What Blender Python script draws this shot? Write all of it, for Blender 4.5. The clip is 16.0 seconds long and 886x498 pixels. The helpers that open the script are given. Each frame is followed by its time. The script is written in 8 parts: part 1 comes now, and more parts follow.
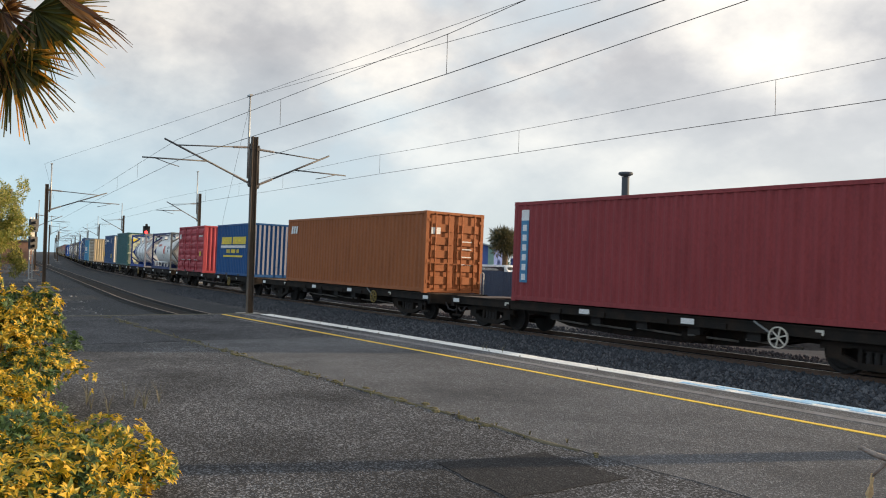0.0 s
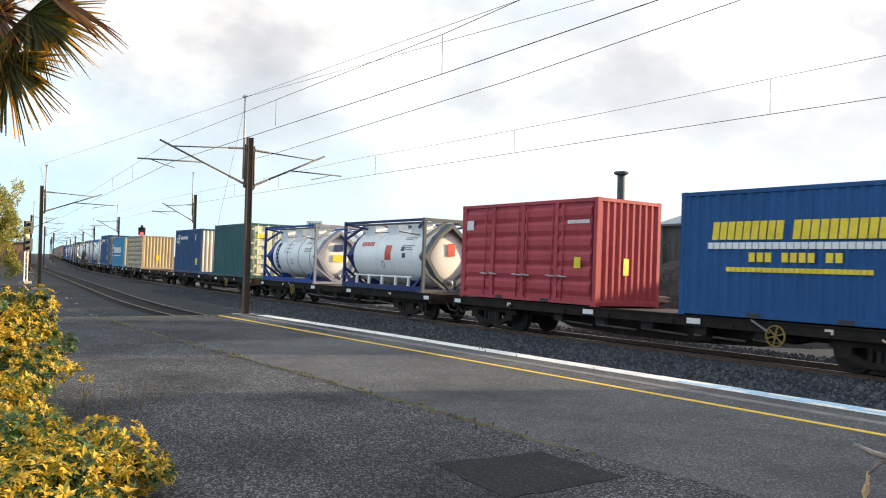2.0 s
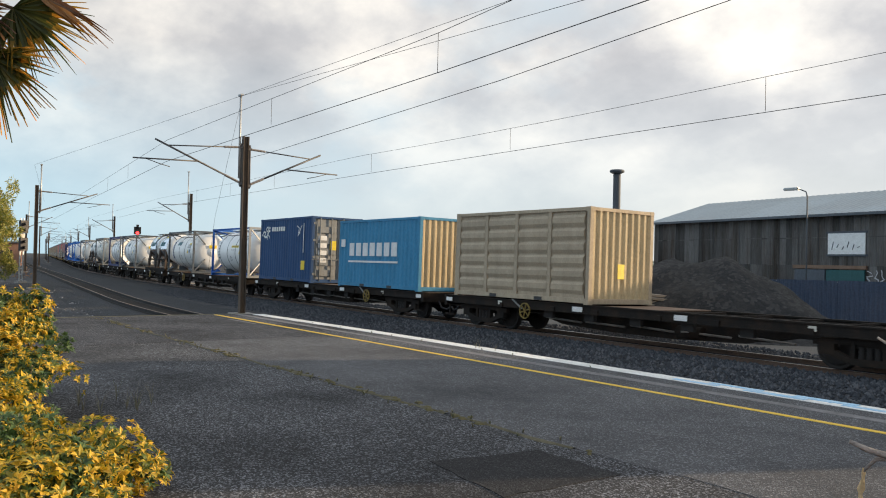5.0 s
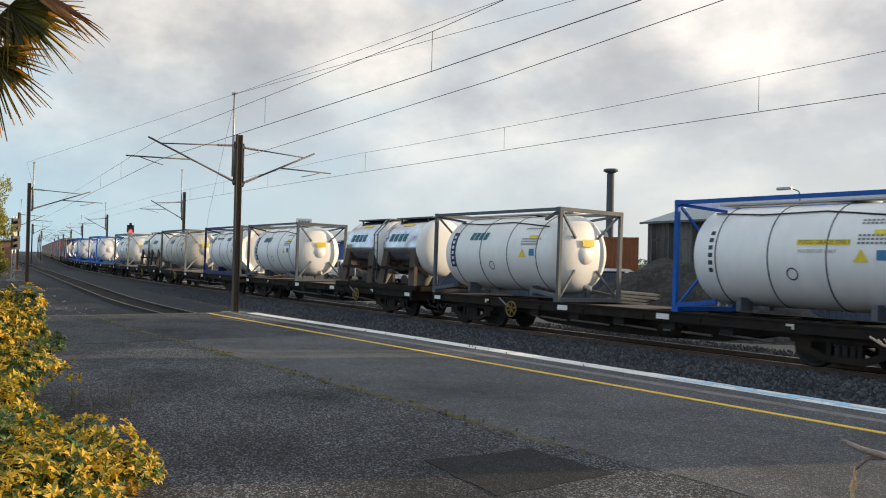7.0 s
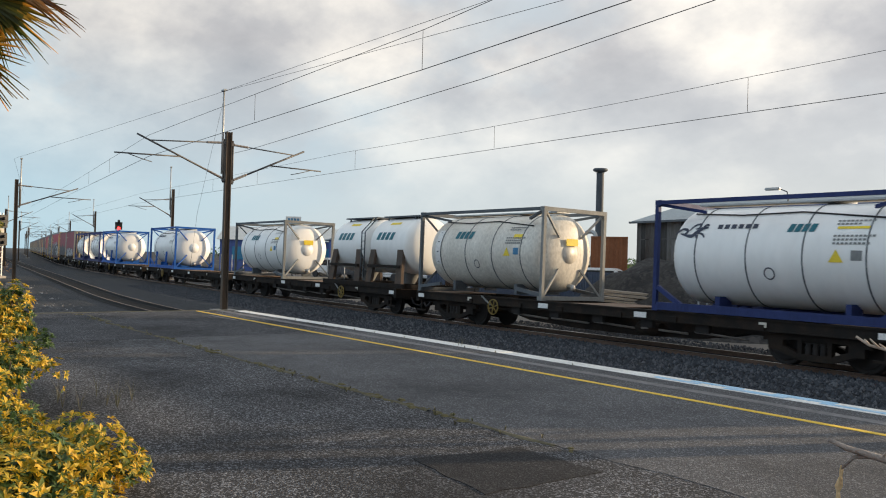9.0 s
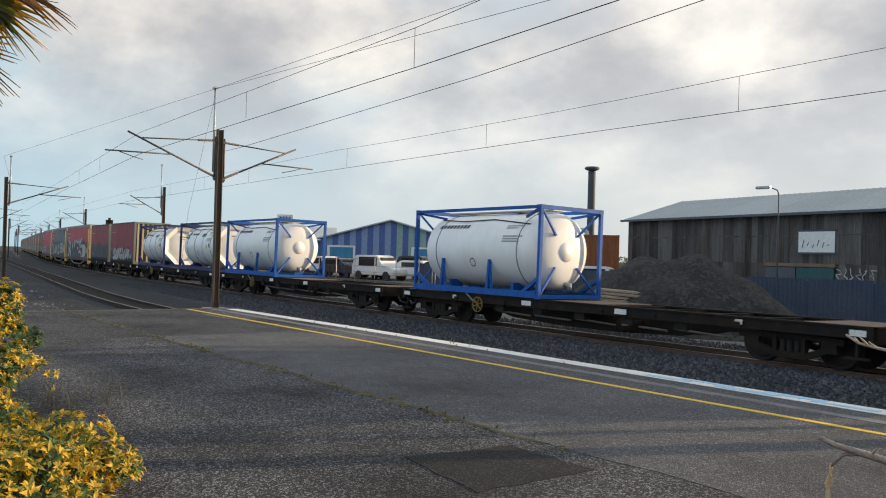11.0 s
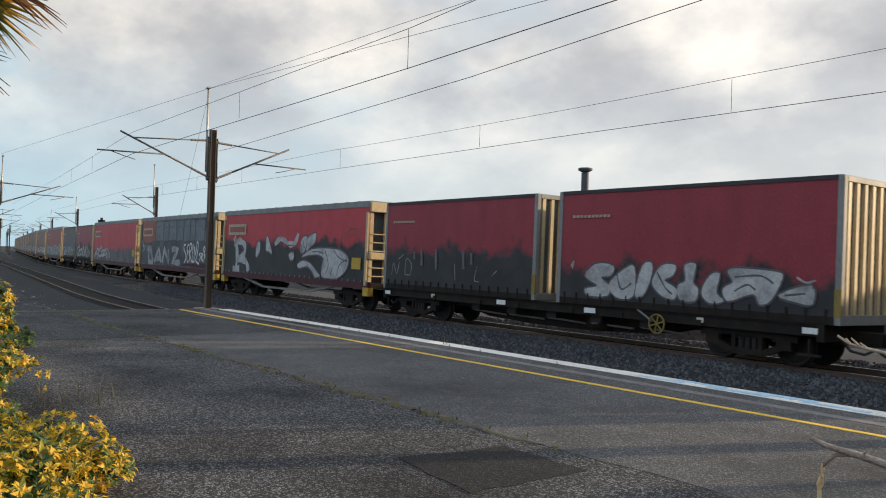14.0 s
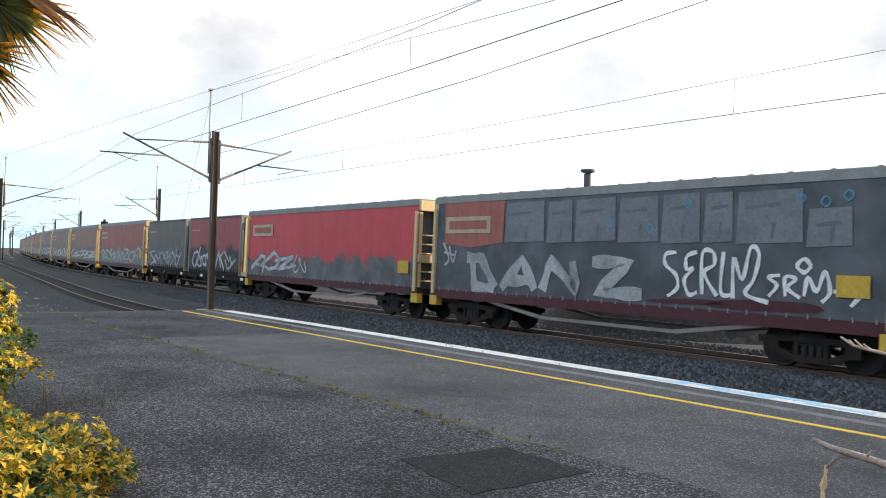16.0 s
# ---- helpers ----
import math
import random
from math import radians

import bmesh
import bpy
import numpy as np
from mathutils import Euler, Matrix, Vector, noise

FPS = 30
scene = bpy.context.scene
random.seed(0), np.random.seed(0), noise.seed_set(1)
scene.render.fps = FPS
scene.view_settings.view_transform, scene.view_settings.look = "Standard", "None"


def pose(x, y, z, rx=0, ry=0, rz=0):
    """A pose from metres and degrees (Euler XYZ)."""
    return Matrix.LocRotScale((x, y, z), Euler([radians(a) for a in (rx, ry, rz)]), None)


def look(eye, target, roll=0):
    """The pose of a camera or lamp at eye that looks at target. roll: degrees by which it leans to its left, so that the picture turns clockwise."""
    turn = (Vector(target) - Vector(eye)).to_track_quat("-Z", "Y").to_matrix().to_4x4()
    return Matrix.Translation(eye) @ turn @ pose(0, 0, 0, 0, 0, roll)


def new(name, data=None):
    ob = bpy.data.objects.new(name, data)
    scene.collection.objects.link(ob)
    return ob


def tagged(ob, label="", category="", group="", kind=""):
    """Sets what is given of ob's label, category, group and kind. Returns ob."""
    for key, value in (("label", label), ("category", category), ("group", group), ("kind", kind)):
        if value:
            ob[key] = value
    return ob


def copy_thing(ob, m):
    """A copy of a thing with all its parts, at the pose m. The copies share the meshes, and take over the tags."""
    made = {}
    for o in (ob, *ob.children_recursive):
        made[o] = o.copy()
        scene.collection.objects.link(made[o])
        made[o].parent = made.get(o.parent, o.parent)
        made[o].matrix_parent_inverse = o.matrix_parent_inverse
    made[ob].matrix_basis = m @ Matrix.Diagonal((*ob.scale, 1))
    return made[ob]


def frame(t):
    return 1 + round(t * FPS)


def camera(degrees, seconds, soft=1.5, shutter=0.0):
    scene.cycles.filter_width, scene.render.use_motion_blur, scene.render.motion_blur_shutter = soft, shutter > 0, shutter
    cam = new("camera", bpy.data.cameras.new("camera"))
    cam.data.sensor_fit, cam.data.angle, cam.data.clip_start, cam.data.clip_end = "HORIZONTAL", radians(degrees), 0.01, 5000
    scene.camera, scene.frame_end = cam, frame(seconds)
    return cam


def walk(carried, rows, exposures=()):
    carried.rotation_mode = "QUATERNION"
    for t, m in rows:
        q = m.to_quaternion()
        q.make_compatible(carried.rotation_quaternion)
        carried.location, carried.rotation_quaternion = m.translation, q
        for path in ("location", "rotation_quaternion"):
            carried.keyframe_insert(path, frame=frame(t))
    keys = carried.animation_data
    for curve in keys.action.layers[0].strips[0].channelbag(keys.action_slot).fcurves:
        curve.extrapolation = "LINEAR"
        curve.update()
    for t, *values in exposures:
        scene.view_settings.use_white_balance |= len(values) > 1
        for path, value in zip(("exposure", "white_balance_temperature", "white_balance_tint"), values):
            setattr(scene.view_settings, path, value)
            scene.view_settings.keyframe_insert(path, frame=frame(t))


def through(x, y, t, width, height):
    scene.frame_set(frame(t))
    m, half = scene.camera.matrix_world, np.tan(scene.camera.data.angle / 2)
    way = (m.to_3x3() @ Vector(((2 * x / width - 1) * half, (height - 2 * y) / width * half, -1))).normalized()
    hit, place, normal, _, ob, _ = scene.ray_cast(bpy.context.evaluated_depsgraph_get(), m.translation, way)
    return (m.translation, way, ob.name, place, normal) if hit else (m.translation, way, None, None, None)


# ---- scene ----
# ---------------------------------------------------------------- camera
cam = camera(55.775, 16.0, soft=1.05, shutter=0.06)
EYE_Z = 1.42


def eye(turn, tilt, lean):
    """The standing camera: degrees from straight across the track, up, and to its side."""
    return pose(0, 0, EYE_Z, 90 + tilt, 0, -turn) @ pose(0, 0, 0, 0, 0, lean)


walk(cam, [
    (0.0, eye(-54.69, 0.86, 1.58)),
    (0.5, eye(-54.58, 0.91, 1.53)),
    (1.0, eye(-54.54, 0.87, 1.42)),
    (1.5, eye(-54.46, 0.79, 1.40)),
    (2.0, eye(-54.42, 0.87, 1.33)),
    (2.5, eye(-54.36, 0.89, 1.34)),
    (3.0, eye(-54.35, 0.86, 1.35)),
    (3.5, eye(-54.32, 0.83, 1.34)),
    (4.0, eye(-54.30, 0.81, 1.28)),
    (6.5, eye(-53.84, 0.73, 1.22)),
    (7.0, eye(-53.73, 0.71, 1.27)),
    (7.5, eye(-53.60, 0.68, 1.21)),
    (8.0, eye(-53.39, 0.66, 1.30)),
    (8.5, eye(-53.20, 0.64, 1.41)),
    (9.0, eye(-53.02, 0.63, 1.52)),
    (11.5, eye(-52.29, 0.54, 1.59)),
    (12.0, eye(-52.10, 0.57, 1.65)),
    (12.5, eye(-51.92, 0.55, 1.60)),
    (13.0, eye(-51.71, 0.60, 1.61)),
    (13.5, eye(-51.92, 0.61, 1.63)),
    (14.0, eye(-52.00, 0.58, 1.65)),
    (14.5, eye(-52.05, 0.55, 1.67)),
    (15.0, eye(-52.11, 0.55, 1.65)),
    (15.5, eye(-52.08, 0.71, 1.62)),
    (16.0, eye(-52.17, 0.67, 1.62)),
], exposures=[(0.0, 0.69), (0.5, 0.75), (1.0, 1.03), (1.5, 1.13), (2.0, 1.15), (2.5, 1.01), (3.0, 0.73), (3.5, 0.73), (4.0, 0.77), (6.5, 0.63), (8.5, 0.59), (11.5, 0.59), (13.0, 0.61), (13.5, 0.56), (14.0, 0.61), (14.5, 0.85), (15.0, 1.22), (16.0, 1.34)])

# ---------------------------------------------------------------- sun and sky
SUN_TURN, SUN_UP = 66.0, 10.5     # degrees from the track's line to the far side, and above the ground
world = bpy.data.worlds.new("sky")
scene.world = world
world.use_nodes = True


def sky_nodes():
    nt = world.node_tree
    nt.nodes.clear()
    N, L = nt.nodes.new, nt.links.new
    out, bg = N("ShaderNodeOutputWorld"), N("ShaderNodeBackground")
    sky = N("ShaderNodeTexSky")
    sky.sky_type, sky.sun_disc = "NISHITA", False
    sky.sun_elevation, sky.sun_rotation = radians(SUN_UP), radians(90 - SUN_TURN)
    sky.air_density, sky.dust_density, sky.ozone_density = 1.0, 0.6, 1.5
    tc, sep = N("ShaderNodeTexCoord"), N("ShaderNodeSeparateXYZ")
    L(tc.outputs["Generated"], sep.inputs[0])
    # clouds lie on a flat layer: direction divided by its height
    up = N("ShaderNodeMath")
    up.operation = "ADD"
    up.inputs[1].default_value = 0.5
    L(sep.outputs["Z"], up.inputs[0])
    mx = N("ShaderNodeMath")
    mx.operation = "MAXIMUM"
    mx.inputs[1].default_value = 0.05
    L(up.outputs[0], mx.inputs[0])
    flat = N("ShaderNodeCombineXYZ")
    for ax in "XY":
        dv = N("ShaderNodeMath")
        dv.operation = "DIVIDE"
        L(sep.outputs[ax], dv.inputs[0])
        L(mx.outputs[0], dv.inputs[1])
        L(dv.outputs[0], flat.inputs[ax])

    def cloud(scale, detail, seed):
        n = N("ShaderNodeTexNoise")
        n.inputs["Scale"].default_value, n.inputs["Detail"].default_value, n.inputs["Roughness"].default_value = scale, detail, 0.56
        m = N("ShaderNodeMapping")
        m.inputs["Location"].default_value = (seed, seed * 0.7, 0)
        L(flat.outputs[0], m.inputs[0])
        L(m.outputs[0], n.inputs["Vector"])
        return n.outputs["Fac"]

    def ramp(src, stops):
        r = N("ShaderNodeValToRGB")
        els = r.color_ramp.elements
        els[0].position, els[0].color = stops[0][0], (*stops[0][1], 1)
        els[1].position, els[1].color = stops[-1][0], (*stops[-1][1], 1)
        for pos, c in stops[1:-1]:
            els.new(pos).color = (*c, 1)
        L(src, r.inputs[0])
        return r.outputs[0]

    cover = ramp(cloud(1.7, 9, 11.3), [(0.32, (0, 0, 0)), (0.47, (1, 1, 1))])
    shade = ramp(cloud(2.7, 9, 4.7), [(0.32, (0.53, 0.54, 0.57)), (0.44, (0.68, 0.68, 0.695)), (0.52, (0.89, 0.87, 0.845)), (0.66, (1.32, 1.24, 1.12))])
    # thin out towards the horizon
    low = ramp(sep.outputs["Z"], [(0.02, (0, 0, 0)), (0.10, (0.35, 0.35, 0.35)), (0.24, (1, 1, 1))])
    mul = N("ShaderNodeMix")
    mul.data_type, mul.blend_type = "RGBA", "MULTIPLY"
    mul.inputs[0].default_value = 1
    L(cover, mul.inputs[6])
    L(low, mul.inputs[7])
    # the clear sky, with thin bright haze in it
    dim = N("ShaderNodeMix")
    dim.data_type, dim.blend_type = "RGBA", "MULTIPLY"
    dim.inputs[0].default_value = 1
    L(sky.outputs[0], dim.inputs[6])
    dim.inputs[7].default_value = (0.10, 0.10, 0.11, 1)
    haze = N("ShaderNodeMix")
    haze.data_type = "RGBA"
    haze.inputs[0].default_value = 0.76
    side = N("ShaderNodeVectorMath")
    side.operation = "DOT_PRODUCT"
    side.inputs[1].default_value = (math.cos(radians(SUN_TURN)), math.sin(radians(SUN_TURN)), 0.0)
    L(tc.outputs["Generated"], side.inputs[0])
    lean = N("ShaderNodeMapRange")
    lean.inputs["From Min"].default_value, lean.inputs["From Max"].default_value = -0.42, 0.55
    L(side.outputs["Value"], lean.inputs["Value"])
    hue = ramp(lean.outputs[0], [(0.0, (1.18, 1.50, 1.80)), (0.13, (0.70, 1.06, 1.27)), (0.45, (0.80, 0.98, 1.09)), (1.0, (0.89, 0.92, 0.93))])
    L(hue, haze.inputs[7])
    L(dim.outputs[2], haze.inputs[6])
    dim = haze
    mix = N("ShaderNodeMix")
    mix.data_type = "RGBA"
    # the sky opposite the sun is mostly clear and bright
    clear = ramp(lean.outputs[0], [(0.0, (0.2, 0.2, 0.2)), (0.15, (1, 1, 1))])
    thin = N("ShaderNodeMix")
    thin.data_type, thin.blend_type = "RGBA", "MULTIPLY"
    thin.inputs[0].default_value = 1
    L(mul.outputs[2], thin.inputs[6])
    L(clear, thin.inputs[7])
    L(thin.outputs[2], mix.inputs[0])
    L(dim.outputs[2], mix.inputs[6])
    L(shade, mix.inputs[7])
    # clouds and haze shine more on the sun's side of the sky
    dot = N("ShaderNodeVectorMath")
    dot.operation = "DOT_PRODUCT"
    dot.inputs[1].default_value = (math.cos(radians(SUN_TURN)), math.sin(radians(SUN_TURN)), 0.12)
    L(tc.outputs["Generated"], dot.inputs[0])
    glow = N("ShaderNodeMath")
    glow.operation = "MULTIPLY_ADD"
    glow.inputs[1].default_value, glow.inputs[2].default_value = 0.17, 0.965
    L(dot.outputs["Value"], glow.inputs[0])
    lit = N("ShaderNodeVectorMath")
    lit.operation = "SCALE"
    L(mix.outputs[2], lit.inputs[0])
    L(glow.outputs[0], lit.inputs["Scale"])
    L(lit.outputs[0], bg.inputs[0])
    bg.inputs[1].default_value = 0.57
    L(bg.outputs[0], out.inputs[0])


sky_nodes()
sun = new("sun", bpy.data.lights.new("sun", "SUN"))
sun.data.energy, sun.data.angle, sun.data.color = 4.0, radians(0.6), (1.0, 0.75, 0.48)
_s = Vector((math.cos(radians(SUN_TURN)) * math.cos(radians(SUN_UP)), math.sin(radians(SUN_TURN)) * math.cos(radians(SUN_UP)), math.sin(radians(SUN_UP))))
sun.matrix_world = look(_s * 50, (0, 0, 0))


# ---------------------------------------------------------------- materials
def material(name, base, rough=0.6, metal=0.0, dirt=None, amount=0.5, scale=3.0, grain=40.0, bump=0.15, stretch=(1, 1, 1), vary=0.0, spots=None, mottle=1.0):
    """A painted or raw surface: base colour, dirt in large soft stains, fine grain and relief. stretch: below 1 on an axis draws the stains out along it."""
    m = bpy.data.materials.new(name)
    m.use_nodes = True
    nt = m.node_tree
    N, L = nt.nodes.new, nt.links.new
    b = nt.nodes["Principled BSDF"]
    tc, mp = N("ShaderNodeTexCoord"), N("ShaderNodeMapping")
    L(tc.outputs["Object"], mp.inputs[0])
    mp.inputs["Scale"].default_value = stretch
    big, fine = N("ShaderNodeTexNoise"), N("ShaderNodeTexNoise")
    big.inputs["Scale"].default_value, big.inputs["Detail"].default_value, big.inputs["Roughness"].default_value = scale, 8, 0.65
    fine.inputs["Scale"].default_value, fine.inputs["Detail"].default_value = grain, 4
    L(mp.outputs[0], big.inputs["Vector"])
    L(mp.outputs[0], fine.inputs["Vector"])
    r = N("ShaderNodeMapRange")
    r.inputs["From Min"].default_value, r.inputs["From Max"].default_value, r.inputs["To Max"].default_value = 0.42, 0.75, amount
    L(big.outputs["Fac"], r.inputs["Value"])
    mix = N("ShaderNodeMix")
    mix.data_type = "RGBA"
    dirt = dirt or tuple(c * 0.45 for c in base)
    mix.inputs[6].default_value, mix.inputs[7].default_value = (*base, 1), (*dirt, 1)
    L(r.outputs[0], mix.inputs[0])
    g = N("ShaderNodeMapRange")
    g.inputs["From Min"].default_value, g.inputs["From Max"].default_value = 0.3, 0.7
    g.inputs["To Min"].default_value, g.inputs["To Max"].default_value = 1 - 0.18 * mottle, 1 + 0.14 * mottle
    L(fine.outputs["Fac"], g.inputs["Value"])
    mul = N("ShaderNodeVectorMath")
    mul.operation = "SCALE"
    L(mix.outputs[2], mul.inputs[0])
    L(g.outputs[0], mul.inputs["Scale"])
    col = mul.outputs[0]
    if vary:
        oi, hv, mr = N("ShaderNodeObjectInfo"), N("ShaderNodeVectorMath"), N("ShaderNodeMapRange")
        hv.operation = "SCALE"
        mr.inputs["To Min"].default_value, mr.inputs["To Max"].default_value = 1 - vary, 1 + vary
        L(oi.outputs["Random"], mr.inputs["Value"])
        L(col, hv.inputs[0])
        L(mr.outputs[0], hv.inputs["Scale"])
        col = hv.outputs[0]
    if spots:
        vn, sm, rr = N("ShaderNodeTexVoronoi"), N("ShaderNodeMix"), N("ShaderNodeMapRange")
        sm.data_type = "RGBA"
        vn.inputs["Scale"].default_value = spots[0]
        L(tc.outputs["Object"], vn.inputs["Vector"])
        sx = N("ShaderNodeSeparateColor")
        L(vn.outputs["Color"], sx.inputs[0])
        rr.inputs["From Min"].default_value, rr.inputs["From Max"].default_value, rr.inputs["To Max"].default_value = (spots[3] if len(spots) > 3 else 0.5), 1.0, spots[2]
        L(sx.outputs[0], rr.inputs["Value"])
        thin = N("ShaderNodeMath")
        thin.operation = "MULTIPLY_ADD"
        thin.inputs[1].default_value, thin.inputs[2].default_value = -0.8, 1.0
        L(r.outputs[0], thin.inputs[0])
        both = N("ShaderNodeMath")
        both.operation = "MULTIPLY"
        L(rr.outputs[0], both.inputs[0])
        L(thin.outputs[0], both.inputs[1])
        L(both.outputs[0], sm.inputs[0])
        L(col, sm.inputs[6])
        sm.inputs[7].default_value = (*spots[1], 1)
        col = sm.outputs[2]
    L(col, b.inputs["Base Color"])
    b.inputs["Metallic"].default_value = metal
    if rough >= 0.85:
        b.inputs["Specular IOR Level"].default_value = 0.15
    rv = N("ShaderNodeMapRange")
    rv.inputs["To Min"].default_value, rv.inputs["To Max"].default_value = rough - 0.08, min(1, rough + 0.12)
    L(big.outputs["Fac"], rv.inputs["Value"])
    L(rv.outputs[0], b.inputs["Roughness"])
    if bump:
        bp = N("ShaderNodeBump")
        bp.inputs["Strength"].default_value, bp.inputs["Distance"].default_value = bump, 0.02
        L(fine.outputs["Fac"], bp.inputs["Height"])
        L(bp.outputs[0], b.inputs["Normal"])
    return m


def paint(name, base, dirt=None, amount=0.45, rough=0.6):
    """Container paint with streaks that run down the panel."""
    m = material(name, base, rough, 0, dirt, amount, 1.6, 30, 0.05, (1.6, 1.6, 0.35), 0.06)
    m.node_tree.nodes["Principled BSDF"].inputs["Specular IOR Level"].default_value = 0.28
    return m


def broken_stone(name, lo, mid, hi):
    """Crushed stone whose tone changes from piece to piece, dusty and rough."""
    m = material(name, mid, 0.9, 0, lo, 0.6, 9, 60, 0.4)
    nt = m.node_tree
    N, L = nt.nodes.new, nt.links.new
    b = nt.nodes["Principled BSDF"]
    old = b.inputs["Base Color"].links[0].from_socket
    geo, rp, mul = N("ShaderNodeNewGeometry"), N("ShaderNodeValToRGB"), N("ShaderNodeMix")
    els = rp.color_ramp.elements
    els[0].color, els[1].color = (*lo, 1), (*hi, 1)
    els[0].position, els[1].position = 0.1, 1.0
    els.new(0.6).color = (*mid, 1)
    mul.data_type = "RGBA"
    mul.inputs[0].default_value = 0.75
    L(geo.outputs["Random Per Island"], rp.inputs[0])
    L(old, mul.inputs[6])
    L(rp.outputs[0], mul.inputs[7])
    L(mul.outputs[2], b.inputs["Base Color"])
    return m


MAT = {}
for _n, _c in dict(red=(0.27, 0.045, 0.05), orange=(0.33, 0.108, 0.036), blue=(0.026, 0.072, 0.175), relblue=(0.014, 0.08, 0.23), salmon=(0.40, 0.06, 0.075),
                   green=(0.033, 0.108, 0.114), beige=(0.40, 0.33, 0.24), lightblue=(0.05, 0.24, 0.42), cream=(0.52, 0.42, 0.26),
                   frameblue=(0.013, 0.055, 0.26), palegreen=(0.60, 0.63, 0.48), navy=(0.02, 0.035, 0.13), skyblue=(0.012, 0.10, 0.40), slate=(0.10, 0.115, 0.13), grey=(0.22, 0.23, 0.23), yellow=(0.50, 0.33, 0.05), dullyellow=(0.24, 0.175, 0.05), lilac=(0.26, 0.27, 0.33),
                   endwhite=(0.58, 0.56, 0.50), curtain=(0.33, 0.028, 0.045), maroon=(0.065, 0.018, 0.023), curtainred=(0.50, 0.05, 0.065), char=(0.085, 0.10, 0.12), dustred=(0.30, 0.10, 0.08), brown=(0.20, 0.13, 0.09)).items():
    MAT[_n] = paint(_n, _c)
MAT["tank"] = material("tank_paint", (0.82, 0.83, 0.82), 0.36, 0, (0.62, 0.60, 0.55), 0.2, 0.5, 3, 0.02, (1, 1, 0.4), 0.04, mottle=0.3)
MAT["oldtank"] = material("old_tank_paint", (0.64, 0.62, 0.56), 0.42, 0, (0.38, 0.34, 0.28), 0.5, 1.1, 18, 0.03, (1, 1, 0.5))
MAT["steel"] = material("polished_steel", (0.56, 0.59, 0.64), 0.14, 1.0, (0.40, 0.39, 0.38), 0.3, 1.2, 3, 0.01)
MAT["iron"] = material("wagon_iron", (0.017, 0.0155, 0.0145), 0.85, 0.0, (0.055, 0.037, 0.025), 0.55, 2.5, 35, 0.2)
MAT["deck"] = material("wagon_deck", (0.15, 0.10, 0.072), 0.8, 0.0, (0.27, 0.19, 0.13), 0.6, 2.0, 30, 0.2)
MAT["rustiron"] = material("rusty_iron", (0.055, 0.042, 0.035), 0.8, 0, (0.15, 0.09, 0.05), 0.6, 2.5, 30, 0.25)
MAT["rust"] = material("rust", (0.24, 0.10, 0.05), 0.85, 0, (0.14, 0.06, 0.035), 0.7, 2.2, 26, 0.3, (1, 1, 0.3))
MAT["wheel"] = material("wheel_steel", (0.02, 0.018, 0.017), 0.8, 0.1)
MAT["black"] = material("black_rubber", (0.025, 0.025, 0.028), 0.6)
MAT["mark_white"] = material("white_lettering", (0.74, 0.75, 0.74), 0.5, 0, (0.45, 0.45, 0.45), 0.4, 6)
MAT["mark_yellow"] = material("yellow_lettering", (0.82, 0.62, 0.03), 0.5)
MAT["mark_teal"] = material("teal_lettering", (0.0, 0.13, 0.17), 0.5)
MAT["mark_dark"] = material("dark_lettering", (0.03, 0.04, 0.07), 0.5)
MAT["mark_red"] = material("red_lettering", (0.60, 0.08, 0.04), 0.5)
MAT["mark_blue"] = material("blue_lettering", (0.04, 0.20, 0.38), 0.5)
MAT["spray_white"] = material("white_spray_paint", (0.43, 0.43, 0.44), 0.6, 0, (0.13, 0.13, 0.14), 1.0, 2.2, 20, 0.05)
MAT["spray_dark"] = material("dark_spray_paint", (0.055, 0.062, 0.075), 0.6, 0, (0.16, 0.11, 0.11), 0.7, 1.5, 20, 0.05)
MAT["spray_dim"] = material("faded_dark_spray_paint", (0.085, 0.094, 0.106), 0.6, 0, (0.125, 0.135, 0.148), 0.8, 1.3, 20, 0.05)
MAT["spray_grey"] = material("grey_spray_paint", (0.34, 0.35, 0.36), 0.6, 0, (0.11, 0.115, 0.12), 0.95, 1.4, 20, 0.05)
MAT["survey"] = material("pale_blue_spray", (0.30, 0.55, 0.78), 0.7, 0, (0.55, 0.62, 0.68), 0.7, 5, 40, 0.2)
MAT["truss"] = material("dusty_truss_steel", (0.20, 0.185, 0.17), 0.8, 0, (0.09, 0.075, 0.06), 0.6, 2, 30, 0.2)
MAT["spray_slate"] = material("slate_spray_paint", (0.135, 0.150, 0.170), 0.6, 0, (0.07, 0.08, 0.095), 0.8, 1.2, 20, 0.05)
MAT["spray_bright"] = material("fresh_white_spray_paint", (0.66, 0.67, 0.67), 0.6, 0, (0.40, 0.41, 0.42), 0.7, 2.0, 20, 0.05)
MAT["spray_teal"] = material("teal_spray_paint", (0.05, 0.22, 0.31), 0.6)
MAT["asphalt"] = material("platform_asphalt", (0.052, 0.053, 0.058), 0.92, 0, (0.024, 0.025, 0.028), 1.2, 0.55, 90, 1.0, (1, 1, 1), 0, (84, (0.34, 0.36, 0.40), 0.85, 0.62))
MAT["patch"] = material("asphalt_patch", (0.030, 0.031, 0.034), 0.92, 0, (0.017, 0.018, 0.021), 0.7, 2.5, 75, 1.0, (1, 1, 1), 0, (95, (0.10, 0.10, 0.105), 0.7, 0.7))
